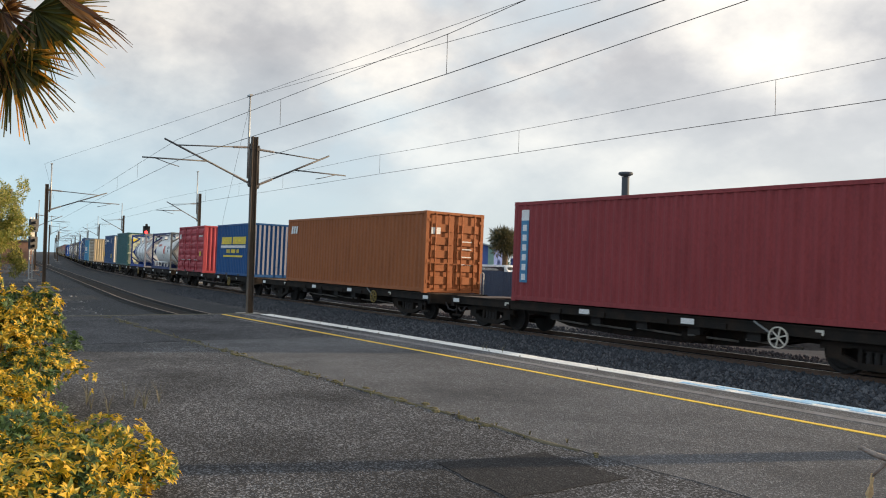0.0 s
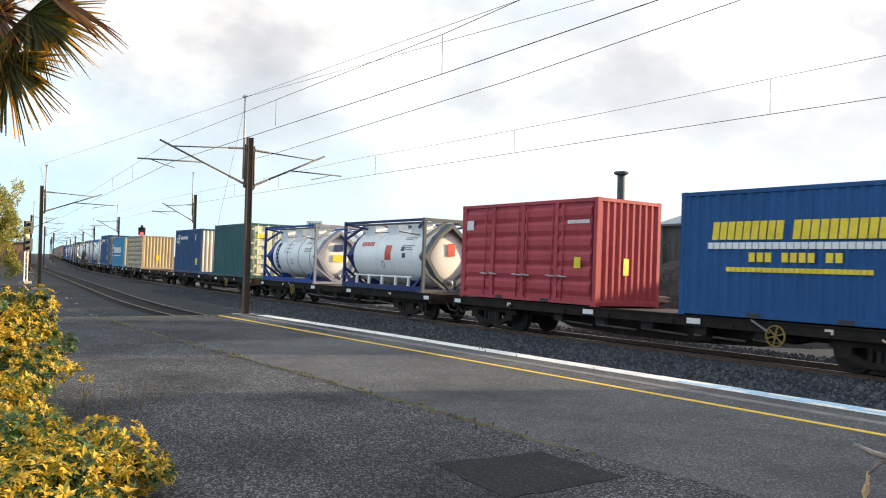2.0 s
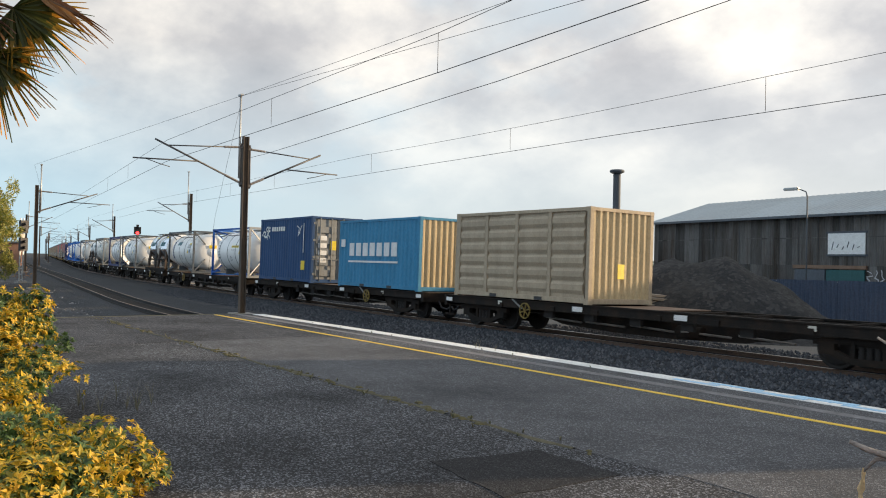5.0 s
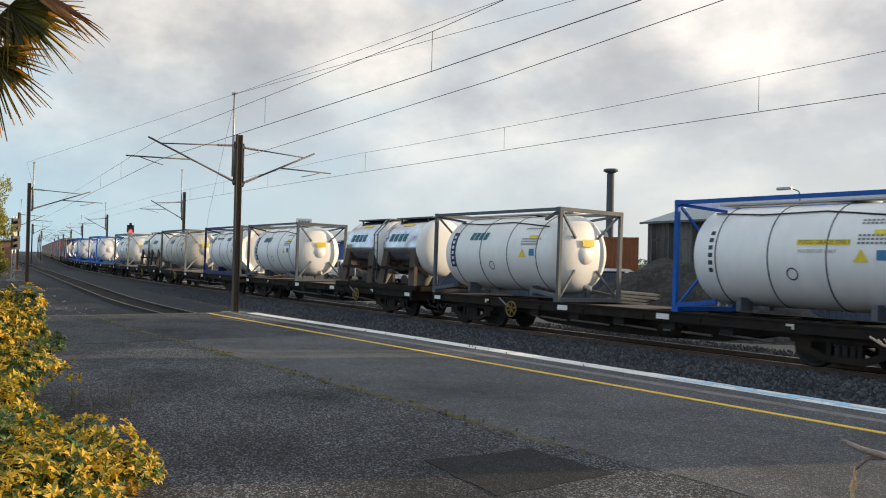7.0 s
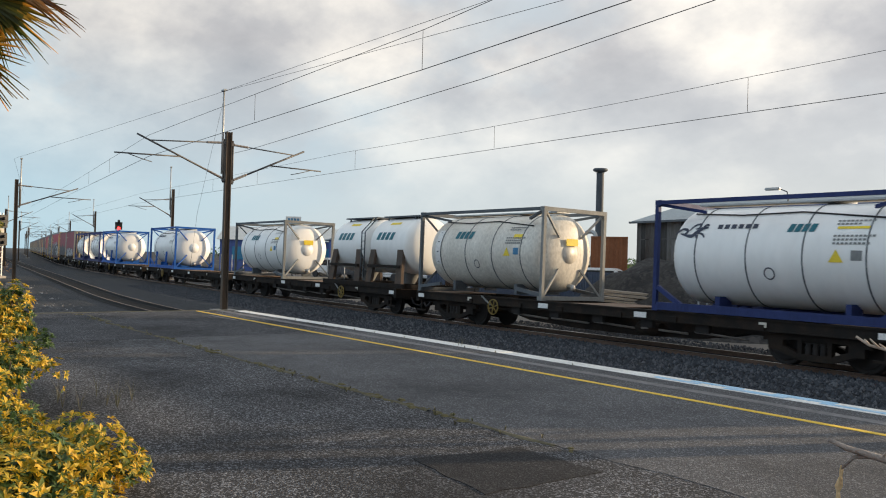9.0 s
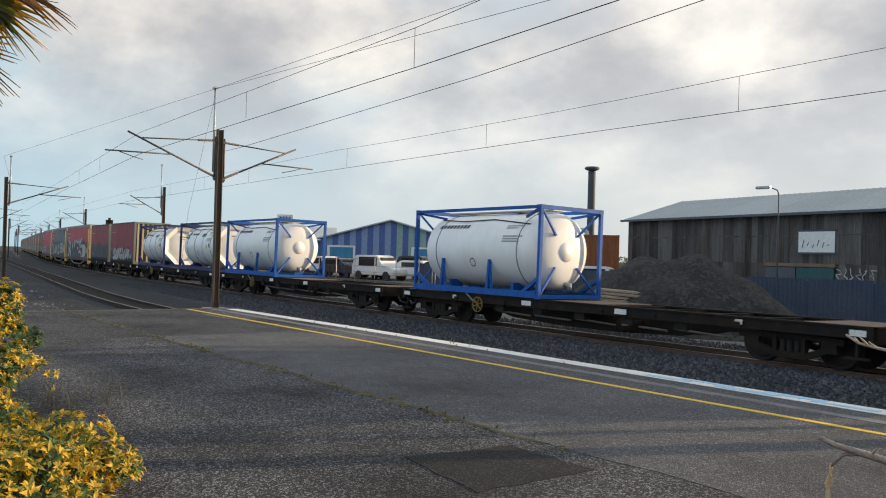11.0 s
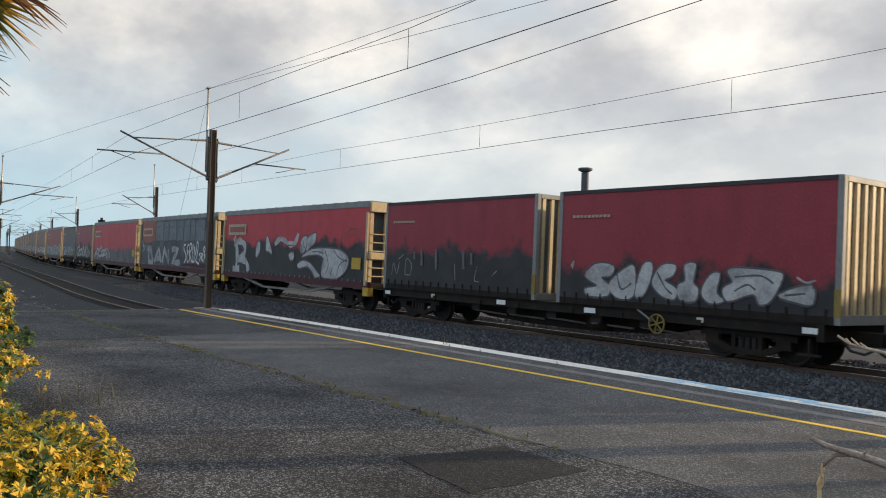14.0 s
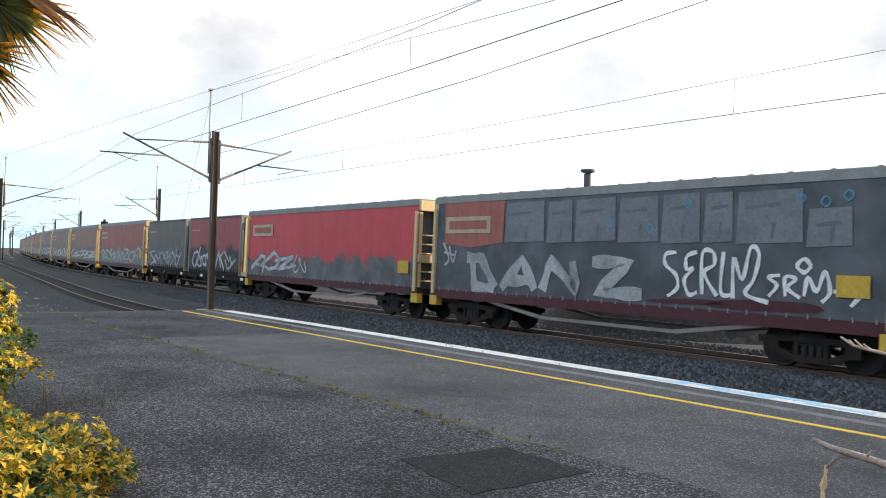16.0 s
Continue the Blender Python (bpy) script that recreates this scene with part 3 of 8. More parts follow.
def stones():
    """Loose crushed stone on the shoulder that the camera looks down on."""
    rng = np.random.default_rng(4)
    base = np.array([(1, 0, 0), (-1, 0, 0), (0, 1, 0), (0, -1, 0), (0, 0, 1), (0, 0, -0.8)], float)
    tri = [(0, 2, 4), (2, 1, 4), (1, 3, 4), (3, 0, 4), (2, 0, 5), (1, 2, 5), (3, 1, 5), (0, 3, 5)]
    vs, fs = [], []
    for i in range(46000):
        s = -58 * rng.random() ** 1.3 + 5
        o = -3.8 + 3.1 * rng.random() if i % 5 else 0.8 + 2.2 * rng.random()
        p = on_line(s, o)
        z = -0.83 + 0.12 * min(1.0, max(0.0, (o + 3.4) / 1.5)) if o < 0 else -0.74
        r = 0.022 + 0.034 * rng.random() ** 1.5
        q = base * r * (0.7 + 0.6 * rng.random((6, 3)))
        a = rng.random() * 6.28
        c, n = math.cos(a), math.sin(a)
        k = len(vs)
        vs += [(p.x + c * x - n * y, p.y + n * x + c * y, z + w) for x, y, w in q]
        fs += [(k + a, k + b, k + e) for a, b, e in tri]
    tagged(raw("ballast_stones", vs, fs, "stone"), "loose dark grey crushed stones along the main line", "ballast", kind="stuff")


def yard_rubble():
    """Loose stones and lumps strewn over the ground past the platform's end."""
    rng = np.random.default_rng(41)
    base = np.array([(1, 0, 0), (-1, 0, 0), (0, 1, 0), (0, -1, 0), (0, 0, 0.8), (0, 0, -0.6)], float)
    tri = [(0, 2, 4), (2, 1, 4), (1, 3, 4), (3, 0, 4), (2, 0, 5), (1, 2, 5), (3, 1, 5), (0, 3, 5)]
    vs, fs = [], []
    for _ in range(9000):
        x = -21 - 45 * rng.random() ** 1.2
        y = -3 + (loop_y(x) + 1.2) * rng.random()
        if noise.noise(Vector((x * 0.25, y * 0.25, 3))) < -0.15 + 0.3 * rng.random():
            continue
        r = 0.018 + 0.07 * rng.random() ** 4
        q = base * r * (0.6 + 0.8 * rng.random((6, 3)))
        k = len(vs)
        vs += [(x + a, y + b, -0.815 + c) for a, b, c in q]
        fs += [(k + a, k + b, k + e) for a, b, e in tri]
    tagged(raw("yard_stones", vs, fs, "rubble"), "scattered pale and dark stones on the yard", "stones", kind="stuff")


EDGE = 8.68
BAND = -13.6


def platform():
    bm = B()
    box(bm, -19.55, 14, -9, EDGE - 0.31, -0.9, 0.0)
    pl = tagged(part("platform", bm, "asphalt"), "worn dark asphalt station platform with cracks and bare aggregate", "platform", kind="structure")
    # edge slabs, each about 1.2 m long, painted white on top
    x, k = -19.4, 0
    rnd = random.Random(3)
    while x < 13:
        w = 1.22
        bm = B()
        d = rnd.uniform(-0.004, 0.004)
        bend = 0.03 * max(0, -13.5 - x) ** 1.1 * 0.5
        box(bm, x + 0.004, x + w - 0.004, EDGE - 0.30 - bend, EDGE - bend, -0.22, 0.006 + d * 0.5)
        bmesh.ops.bevel(bm, geom=bm.edges[:], offset=0.012, segments=1, affect="EDGES")
        part("edge_slab", bm, "coping", pl)
        x += w
    part("platform_wall", box(B(), -19.5, 14, EDGE - 0.31, EDGE - 0.1, -0.9, -0.22), "concrete", pl)
    part("worn_line", box(B(), -19.5, 14, 7.86, 8.02, 0.0, 0.007), "worn", pl, "worn grey painted line")
    part("yellow_line", box(B(), -19.5, 14, 7.345, 7.425, 0.0, 0.008), "line", pl, "worn yellow safety line")
    part("line_stub", box(B(), -18.0, -16.6, 7.12, 7.18, 0.0, 0.008), "worn", pl, "short pale painted line")
    bm = B()
    rnd = random.Random(8)
    pts = []
    for a, b in (((-4.82, 3.40), (-4.70, 4.32)), ((-4.70, 4.32), (-3.85, 4.30)), ((-3.85, 4.30), (-3.88, 3.28)), ((-3.88, 3.28), (-4.82, 3.40))):
        for k in range(6):
            u = k / 6
            pts.append((a[0] + (b[0] - a[0]) * u + rnd.uniform(-.02, .02), a[1] + (b[1] - a[1]) * u + rnd.uniform(-.02, .02)))
    lo, hi = [bm.verts.new((*p, -0.02)) for p in pts], [bm.verts.new((*p, 0.005)) for p in pts]
    bm.faces.new(hi)
    for k in range(len(pts)):
        j = (k + 1) % len(pts)
        bm.faces.new((lo[k], lo[j], hi[j], hi[k]))
    part("repair_patch", bm, "patch", pl, "smooth dark asphalt repair patch")
    part("smooth_strip", box(B(), BAND, -19.56, -9, 7.3, -0.02, 0.004), "smooth", pl, "smoother band of newer asphalt")
    bm = B()
    rows = []
    for i in range(70):
        xx = BAND + (14 - BAND) * i / 69
        yy = 4.62 + 0.07 * noise.noise(Vector((xx * 1.3, 0, 2)))
        rows.append([bm.verts.new((xx, a, b)) for a, b in ((yy, -0.01), (yy, 0.003), (8.3695, 0.003), (8.3695, -0.01))])
    for a, b in zip(rows, rows[1:]):
        for k in range(3):
            bm.faces.new((a[k], b[k], b[k + 1], a[k + 1]))
    part("walked_strip", bm, "walked", pl, "paler worn strip of asphalt along the platform edge")
    part("end_kerb", box(B(), -19.77, -19.55, -9, EDGE - 0.5, -0.9, 0.004), "joint", pl, "dusty concrete kerb at the platform's end")
    # the long joint where two layers of asphalt meet, a low ragged lip
    bm = B()
    xs = np.linspace(-19.45, -4.6, 90)
    vs = []
    for i, xx in enumerate(xs):
        yy = 4.6 + 0.07 * noise.noise(Vector((xx * 1.3, 0, 2))) + (0.12 if xx < -17 else 0)
        w = 0.022 + 0.07 * abs(noise.noise(Vector((xx * 3.1, 5, 2))))
        vs.append([bm.verts.new((xx, yy + q, z + (0.004 if xx < BAND else 0))) for q, z in ((-w, 0.001), (-w * 0.3, 0.012), (w * 0.4, 0.009), (w, 0.001))])
    for i, (a, b) in enumerate(zip(vs, vs[1:])):
        for k in range(3 if noise.noise(Vector((i * 0.21, 3, 7))) > -0.12 else 0):
            bm.faces.new((a[k], b[k], b[k + 1], a[k + 1]))
    part("asphalt_joint", bm, "joint", pl, "ragged joint in the asphalt")
    rng = np.random.default_rng(17)
    vs, fs = [], []
    for _ in range(330):
        xx = -19.4 + 15.1 * rng.random()
        if noise.noise(Vector((xx * 0.9, 1, 4))) < -0.05:
            continue
        yy, r = 4.6 + 0.07 * noise.noise(Vector((xx * 1.3, 0, 2))) + 0.04 * rng.normal(), 0.012 + 0.03 * rng.random() ** 2
        k = len(vs)
        for q, z in ((1.0, 0.002), (0.6, 0.35 * r + 0.004)):
            for a in range(6):
                w = q * r * (0.7 + 0.6 * rng.random())
                vs.append((xx + 1.6 * w * math.cos(a * 1.047), yy + w * math.sin(a * 1.047), z))
        fs += [(k + a, k + (a + 1) % 6, k + 6 + (a + 1) % 6, k + 6 + a) for a in range(6)] + [tuple(k + 6 + a for a in range(6))]
    tagged(raw("moss_clumps", vs, fs, "moss", pl), kind="stuff")
    # blue survey marks sprayed on the edge
    for x0, x1, y0, y1 in ((-6.75, -6.1, 8.42, 8.5), (-6.3, -5.6, 8.54, 8.62), (-5.75, -5.0, 8.42, 8.52), (-5.2, -4.5, 8.52, 8.64), (-4.6, -3.9, 8.43, 8.51)):
        part("survey_mark", box(B(), x0, x1, y0, y1, 0.0, 0.013), "survey", pl, "faded blue sprayed survey mark")


ground()
far_sunlit_strip()
tracks()
stones()
yard_rubble()
platform()


# ---------------------------------------------------------------- the train: shared pieces
MOVING = []     # (thing, metres behind the train's origin, height, cant)


def put(ob, q, z=DECK_Z):
    MOVING.append((ob, q, z))
    ob.matrix_world = line_pose(q + run(0), z)
    return ob


def corr(bm, a, b, out, z0, z1, depth=0.04, period=0.28):
    """A corrugated sheet from a to b (x, y), pressed in from its outer face."""
    a, b, o = Vector(a), Vector(b), Vector(out)
    n = max(1, round((b - a).length / period))
    cols = []
    for i in range(n):
        for f, d in ((0.0, 0), (0.27, 0), (0.5, 1), (0.77, 1)):
            cols.append((a + (b - a) * ((i + f) / n) - o * depth * d))
    cols.append(b)
    v = [(bm.verts.new((c.x, c.y, z0)), bm.verts.new((c.x, c.y, z1))) for c in cols]
    for p, q in zip(v, v[1:]):
        bm.faces.new((p[0], q[0], q[1], p[1]))
    return bm


def frame_mesh(L, H, post=0.13, rail=0.1, low=0.16):
    bm = B()
    x, w = L / 2, HALF
    for sx in (-1, 1):
        for sy in (-1, 1):
            box(bm, *sorted((sx * x, sx * (x - post))), *sorted((sy * w, sy * (w - post))), 0.0, H)
            for z in (0.0, H - 0.118):
                box(bm, *sorted((sx * (x + 0.004), sx * (x - 0.178))), *sorted((sy * (w + 0.004), sy * (w - 0.162))), z - 0.003, z + 0.121)
        box(bm, *sorted((sx * x, sx * (x - 0.08))), -w + post, w - post, 0.02, low)
        box(bm, *sorted((sx * x, sx * (x - 0.08))), -w + post, w - post, H - 0.1, H - 0.005)
    for sy in (-1, 1):
        box(bm, -x + post, x - post, *sorted((sy * w, sy * (w - 0.06))), 0.03, low)
        box(bm, -x + post, x - post, *sorted((sy * w, sy * (w - 0.06))), H - rail, H - 0.005)
    return bm


def blocks(parent, name, mat, x0, x1, z0, z1, n, face_y, lean=0.0, gap=0.28, depth=0.006, label="", skip=()):
    """Lettering shown as a row of plain letter-sized bars on a side face."""
    w = (x1 - x0) / n
    row = None
    for i in range(n):
        if i in skip:
            continue
        a, b = x0 + w * (i + gap / 2), x0 + w * (i + 1 - gap / 2)
        h = (z1 - z0) * lean
        bm = B()
        lo = [bm.verts.new(p) for p in ((a, face_y, z0), (b, face_y, z0), (b + h, face_y, z1), (a + h, face_y, z1))]
        hi = [bm.verts.new((v.co.x, face_y - depth, v.co.z)) for v in lo]
        bm.faces.new(hi)
        for k in range(4):
            bm.faces.new((lo[k], lo[(k + 1) % 4], hi[(k + 1) % 4], hi[k]))
        row = part(name, bm, mat, parent, label)
    return row


def plate(parent, name, mat, x0, x1, z0, z1, y, label="", depth=0.006):
    return part(name, box(B(), x0, x1, y - depth, y, z0, z1), mat, parent, label)


def end_plate(parent, name, mat, x, y0, y1, z0, z1, label=""):
    return part(name, box(B(), x, x + 0.006, y0, y1, z0, z1), mat, parent, label)


# ---------------------------------------------------------------- box containers
def door_end(ob, L, H, mat):
    rod_mat = mat
    x = L / 2
    for sy in (-1, 1):
        y0, y1 = sorted((sy * 0.01, sy * (HALF - 0.13)))
        bm = box(B(), x - 0.09, x - 0.06, y0, y1, 0.16, H - 0.1)
        for k in range(5):
            z = 0.3 + k * (H - 0.55) / 5
            box(bm, x - 0.06, x - 0.008, y0 + 0.09, y1 - 0.09, z, z + (H - 0.55) / 5 * 0.6)
        bmesh.ops.bevel(bm, geom=bm.edges[:], offset=0.008, segments=1, affect="EDGES")
        door = part("door", bm, mat, ob)
        for yy in (y0 + 0.26, y1 - 0.28):
            part("lock_rod", tube(B(), [(x + 0.015, yy, 0.1), (x + 0.015, yy, H - 0.06)], 0.026, 6), rod_mat, door)
            part("handle", bar(B(), (x + 0.03, yy, 1.05), (x + 0.03, yy + 0.36 * (1 if yy < 0 else -1) * sy, 1.02), 0.03), rod_mat, door)
        for k in range(4):
            z = 0.35 + k * (H - 0.7) / 3
            yh = y1 if sy > 0 else y0
            part("hinge", box(B(), x - 0.02, x + 0.012, yh - 0.06, yh + 0.06, z, z + 0.09), mat, door)


def louvred_side(ob, L, H, y, sy, mat, bays, rows=6):
    """A side of pressed panels with broad horizontal ribs between flat posts."""
    w = (L - 0.3) / bays
    for i in range(bays):
        x0 = -L / 2 + 0.15 + i * w
        bm = box(B(), x0 + 0.07, x0 + w - 0.07, *sorted((y - sy * 0.075, y - sy * 0.055)), 0.16, H - 0.1)
        panel = part("side_panel", bm, mat, ob)
        for k in range(rows if sy < 0 else 0):
            z = 0.24 + k * (H - 0.42) / rows
            h = (H - 0.42) / rows
            bm = B()
            a = [bm.verts.new((xx, y - sy * d, zz)) for xx in (x0 + 0.09, x0 + w - 0.09) for d, zz in ((0.05, z + 0.02), (0.005, z + h * 0.35), (0.005, z + h * 0.75), (0.05, z + h * 0.95))]
            for p in range(3):
                bm.faces.new((a[p], a[p + 4], a[p + 5], a[p + 1]))
            bm.faces.new(a[:4])
            bm.faces.new(a[4:])
            part("panel_rib", bm, mat, panel)
        part("side_post", box(B(), x0 - 0.07, x0 + 0.07, *sorted((y, y - sy * 0.05)), 0.16, H - 0.1), mat, ob)


def box_container(label, mat, L=6.058, H=2.591, front="panel", side="corrugated", end_mat=None, frame_mat=None, bays=4, stripe=None):
    ob = thing("shipping_container", label, "shipping container", "containers on the train")
    frame_mat, end_mat = frame_mat or mat, end_mat or mat
    bm = frame_mesh(L, H)
    bmesh.ops.bevel(bm, geom=bm.edges[:], offset=0.006, segments=1, affect="EDGES")
    part("corner_frame", bm, frame_mat, ob)
    x = L / 2
    for sy in (-1, 1):
        if side == "corrugated":
            part("side_wall", corr(B(), (-x + 0.13, sy * (HALF - 0.012)), (x - 0.13, sy * (HALF - 0.012)), (0, sy), 0.16, H - 0.1, 0.036, 0.275), mat, ob)
        else:
            louvred_side(ob, L, H, sy * (HALF - 0.004), sy, mat, bays)
    if front == "doors":
        door_end(ob, L, H, end_mat)
    else:
        part("end_wall", corr(B(), (x - 0.012, -HALF + 0.13), (x - 0.012, HALF - 0.13), (1, 0), 0.16, H - 0.1, 0.05, 0.25), end_mat, ob)
    if stripe:
        n, w = round((2 * HALF - 0.26) / 0.25), 2 * HALF - 0.26
        for i in range(n):
            y0 = -HALF + 0.13 + w * i / n
            part("pale_rib", box(B(), x - 0.014, x - 0.006, y0 - 0.02, y0 + w / n * 0.27 + 0.02, 0.17, H - 0.11), stripe, ob, "pale worn rib")
    part("end_wall", corr(B(), (-x + 0.012, -HALF + 0.13), (-x + 0.012, HALF - 0.13), (-1, 0), 0.16, H - 0.1, 0.05, 0.25), mat, ob)
    bm = B()
    n = int(L / 0.5)
    for i in range(n):
        a, b = -x + 0.1 + i * (L - 0.2) / n, -x + 0.1 + (i + 1) * (L - 0.2) / n
        box(bm, a + 0.05, b - 0.05, -HALF + 0.06, HALF - 0.06, H - 0.03, H - 0.012)
    box(bm, -x + 0.05, x - 0.05, -HALF + 0.05, HALF - 0.05, H - 0.06, H - 0.03)
    part("roof", bm, mat, ob)
    part("floor", box(B(), -x + 0.05, x - 0.05, -HALF + 0.06, HALF - 0.06, 0.04, 0.15), "iron", ob)
    if L < 10:
        for sx in (-1, 1):
            part("fork_pocket", box(B(), sx * 1.03 - 0.17, sx * 1.03 + 0.17, -HALF - 0.003, -HALF + 0.02, 0.035, 0.135), "black", ob)
    return ob


# ---------------------------------------------------------------- tank containers
def shell_patch(ob, name, mat, x0, x1, a0, a1, r, cz, label=""):
    """A thin curved plate on the near flank of a tank; angles in degrees up from level."""
    bm = B()
    n = max(2, int(abs(a1 - a0) / 4))
    rows = []
    for k in range(n + 1):
        a = radians(a0 + (a1 - a0) * k / n)
        rows.append([bm.verts.new((x, -(r + 0.008) * math.cos(a), cz + (r + 0.008) * math.sin(a))) for x in (x0, x1)])
    for p, q in zip(rows, rows[1:]):
        bm.faces.new((p[0], p[1], q[1], q[0]))
    return part(name, bm, mat, ob, label)


def shell_blocks(ob, name, mat, x0, x1, a0, a1, n, r, cz, lean=0.0, gap=0.3, label=""):
    w = (x1 - x0) / n
    for i in range(n):
        bm = B()
        rows = []
        for k in range(4):
            a = radians(a0 + (a1 - a0) * k / 3)
            sh = lean * w * k / 3
            rows.append([bm.verts.new((x + sh, -(r + 0.01) * math.cos(a), cz + (r + 0.01) * math.sin(a))) for x in (x0 + w * (i + gap / 2), x0 + w * (i + 1 - gap / 2))])
        for p, q in zip(rows, rows[1:]):
            bm.faces.new((p[0], p[1], q[1], q[0]))
        part(name, bm, mat, ob, label)


def shell_text(ob, name, text, x0, deg, size, mat, r, cz):
    """Lettering in the built-in font, bent round the near flank of a tank."""
    cu = bpy.data.curves.new(name, "FONT")
    cu.body, cu.size, cu.resolution_u = text, size, 2
    tmp = bpy.data.objects.new(name, cu)
    me = bpy.data.meshes.new_from_object(tmp)
    bpy.data.objects.remove(tmp)
    bpy.data.curves.remove(cu)
    for v in me.vertices:
        a = radians(deg) + v.co.y / r
        v.co = (x0 + v.co.x, -(r + 0.014) * math.cos(a), cz + (r + 0.014) * math.sin(a))
    me.materials.clear()
    me.materials.append(MAT[mat])
    t = new(name, me)
    t.parent = ob
    return t


def shell_line(ob, name, mat, pts, width, r, cz, label=""):
    """A curved brush line on the near flank of a tank, through (x, degrees up from level)."""
    flat = [(x, radians(a) * r) for x, a in rounded(list(pts), 5)]
    bm = B()
    rows = []
    for i, p in enumerate(flat):
        a, b = flat[max(0, i - 1)], flat[min(len(flat) - 1, i + 1)]
        d = Vector((b[0] - a[0], b[1] - a[1])).normalized() * width * math.sin(math.pi * (i + 1) / (len(flat) + 1)) ** 0.5
        rows.append([bm.verts.new((p[0] - e * d.y, -(r + 0.011) * math.cos((p[1] + e * d.x) / r), cz + (r + 0.011) * math.sin((p[1] + e * d.x) / r))) for e in (-1, 1)])
    for p, q in zip(rows, rows[1:]):
        bm.faces.new((p[0], p[1], q[1], q[0]))
    return part(name, bm, mat, ob, label)


def tank_container(label, frame, style="cross", shell="tank", end_frame=None, rings=4, marks="teal", rails=True):
    L, H = 6.058, 2.591
    R, cz = {"strip": (0.98, 1.19), "redname": (1.06, 1.26)}.get(marks, (1.12, 1.33))
    ob = thing("tank_container", label, "tank container", "containers on the train")
    # an end_frame paler than frame has the sunlight on that end in its colour
    end_frame = end_frame or frame
    x = L / 2
    dish = [(2.36 + 0.46 * math.sin(a), R * (0.04 + 0.96 * math.cos(a) ** 0.62)) for a in np.linspace(0, math.pi / 2 - 0.02, 9)]
    prof = [(-a, b) for a, b in reversed(dish)] + [(-2.0, R), (-1.0, R), (0, R), (1.0, R), (2.0, R)] + dish
    prof = [(-dish[-1][0] - 0.001, 0.001)] + prof + [(dish[-1][0] + 0.001, 0.001)]
    sh = part("tank_shell", lathe_x(B(), prof, 44, 0, cz), shell, ob)
    for i in range(rings):
        xx = -1.95 + 3.9 * i / (rings - 1)
        part("ring_band", lathe_x(B(), [(xx - 0.016, R - 0.01), (xx - 0.012, R + 0.012), (xx + 0.012, R + 0.012), (xx + 0.016, R - 0.01)], 44, 0, cz), "slate" if marks not in ("redname", "plain") else shell, sh)
    if style == "cross":
        part("end_disc", lathe_x(B(), [(2.79, 0.3), (2.832, 0.28), (2.838, 0.001)], 24, 0, cz), shell, sh)
    for sx in (-1, 1):
        bm = B()
        mat = end_frame if sx > 0 else frame
        for sy in (-1, 1):
            box(bm, *sorted((sx * x, sx * (x - 0.1))), *sorted((sy * HALF, sy * (HALF - 0.1))), 0, H)
            for z in (0.0, H - 0.118):
                box(bm, *sorted((sx * (x + 0.004), sx * (x - 0.17))), *sorted((sy * (HALF + 0.004), sy * (HALF - 0.16))), z - 0.003, z + 0.121)
        box(bm, *sorted((sx * x, sx * (x - 0.1))), -HALF, HALF, 0.01, 0.12)
        box(bm, *sorted((sx * x, sx * (x - 0.1))), -HALF, HALF, H - 0.11, H)
        ef = part("end_frame", bm, mat, ob)
        if style == "cross":
            for sy in (-1, 1):
                for z, zt in ((0.1, cz - 0.45), (H - 0.1, cz + 0.45)):
                    part("brace", bar(B(), (sx * (x - 0.06), sy * (HALF - 0.1), z), (sx * (x - 0.22), sy * 0.42, zt), 0.055), mat, ef)
        elif style == "collar":
            out = [(0.0, 1.20), (0.62, 0.70), (1.1, 0.0), (0.62, -0.70), (0.0, -1.17), (-0.62, -0.70), (-1.1, 0), (-0.62, 0.70)]
            bm = B()
            vv = []
            for yy, zz in out:
                vv.append([bm.verts.new((sx * xx, yy * q, cz + zz * q)) for xx, q in ((x - 0.06, 1.0), (x - 0.06, 0.86), (x - 0.5, 0.86), (x - 0.5, 1.0))])
            for i in range(8):
                a, b = vv[i], vv[(i + 1) % 8]
                for k in range(4):
                    bm.faces.new((a[k], b[k], b[(k + 1) % 4], a[(k + 1) % 4]))
            part("collar", bm, mat, ef)
            for sy in (-1, 1):
                part("brace", bar(B(), (sx * (x - 0.06), sy * 1.15, 0.75), (sx * (x - 0.06), sy * 0.25, 0.13), 0.09), mat, ef)
                part("brace", bar(B(), (sx * (x - 0.06), sy * 1.15, 1.9), (sx * (x - 0.06), sy * 0.25, H - 0.08), 0.09), mat, ef)
        elif style == "skirt" and sx > 0:
            bm = B()
            o1 = [(math.cos(a), math.sin(a)) for a in np.linspace(math.pi / 8, math.pi / 8 + 2 * math.pi, 8, endpoint=False)]
            vv = []
            for c, s in o1:
                m = 1.24
                vv.append([bm.verts.new((sx * xx, q * c, cz + q * s)) for xx, q in ((x - 0.03, m), (x - 0.16, 0.98), (x - 0.32, 1.0), (x - 0.32, 1.08), (x - 0.12, m))])
            for i in range(8):
                a, b = vv[i], vv[(i + 1) % 8]
                for k in range(5):
                    bm.faces.new((a[k], b[k], b[(k + 1) % 5], a[(k + 1) % 5]))
            part("end_skirt", bm, shell, ef)
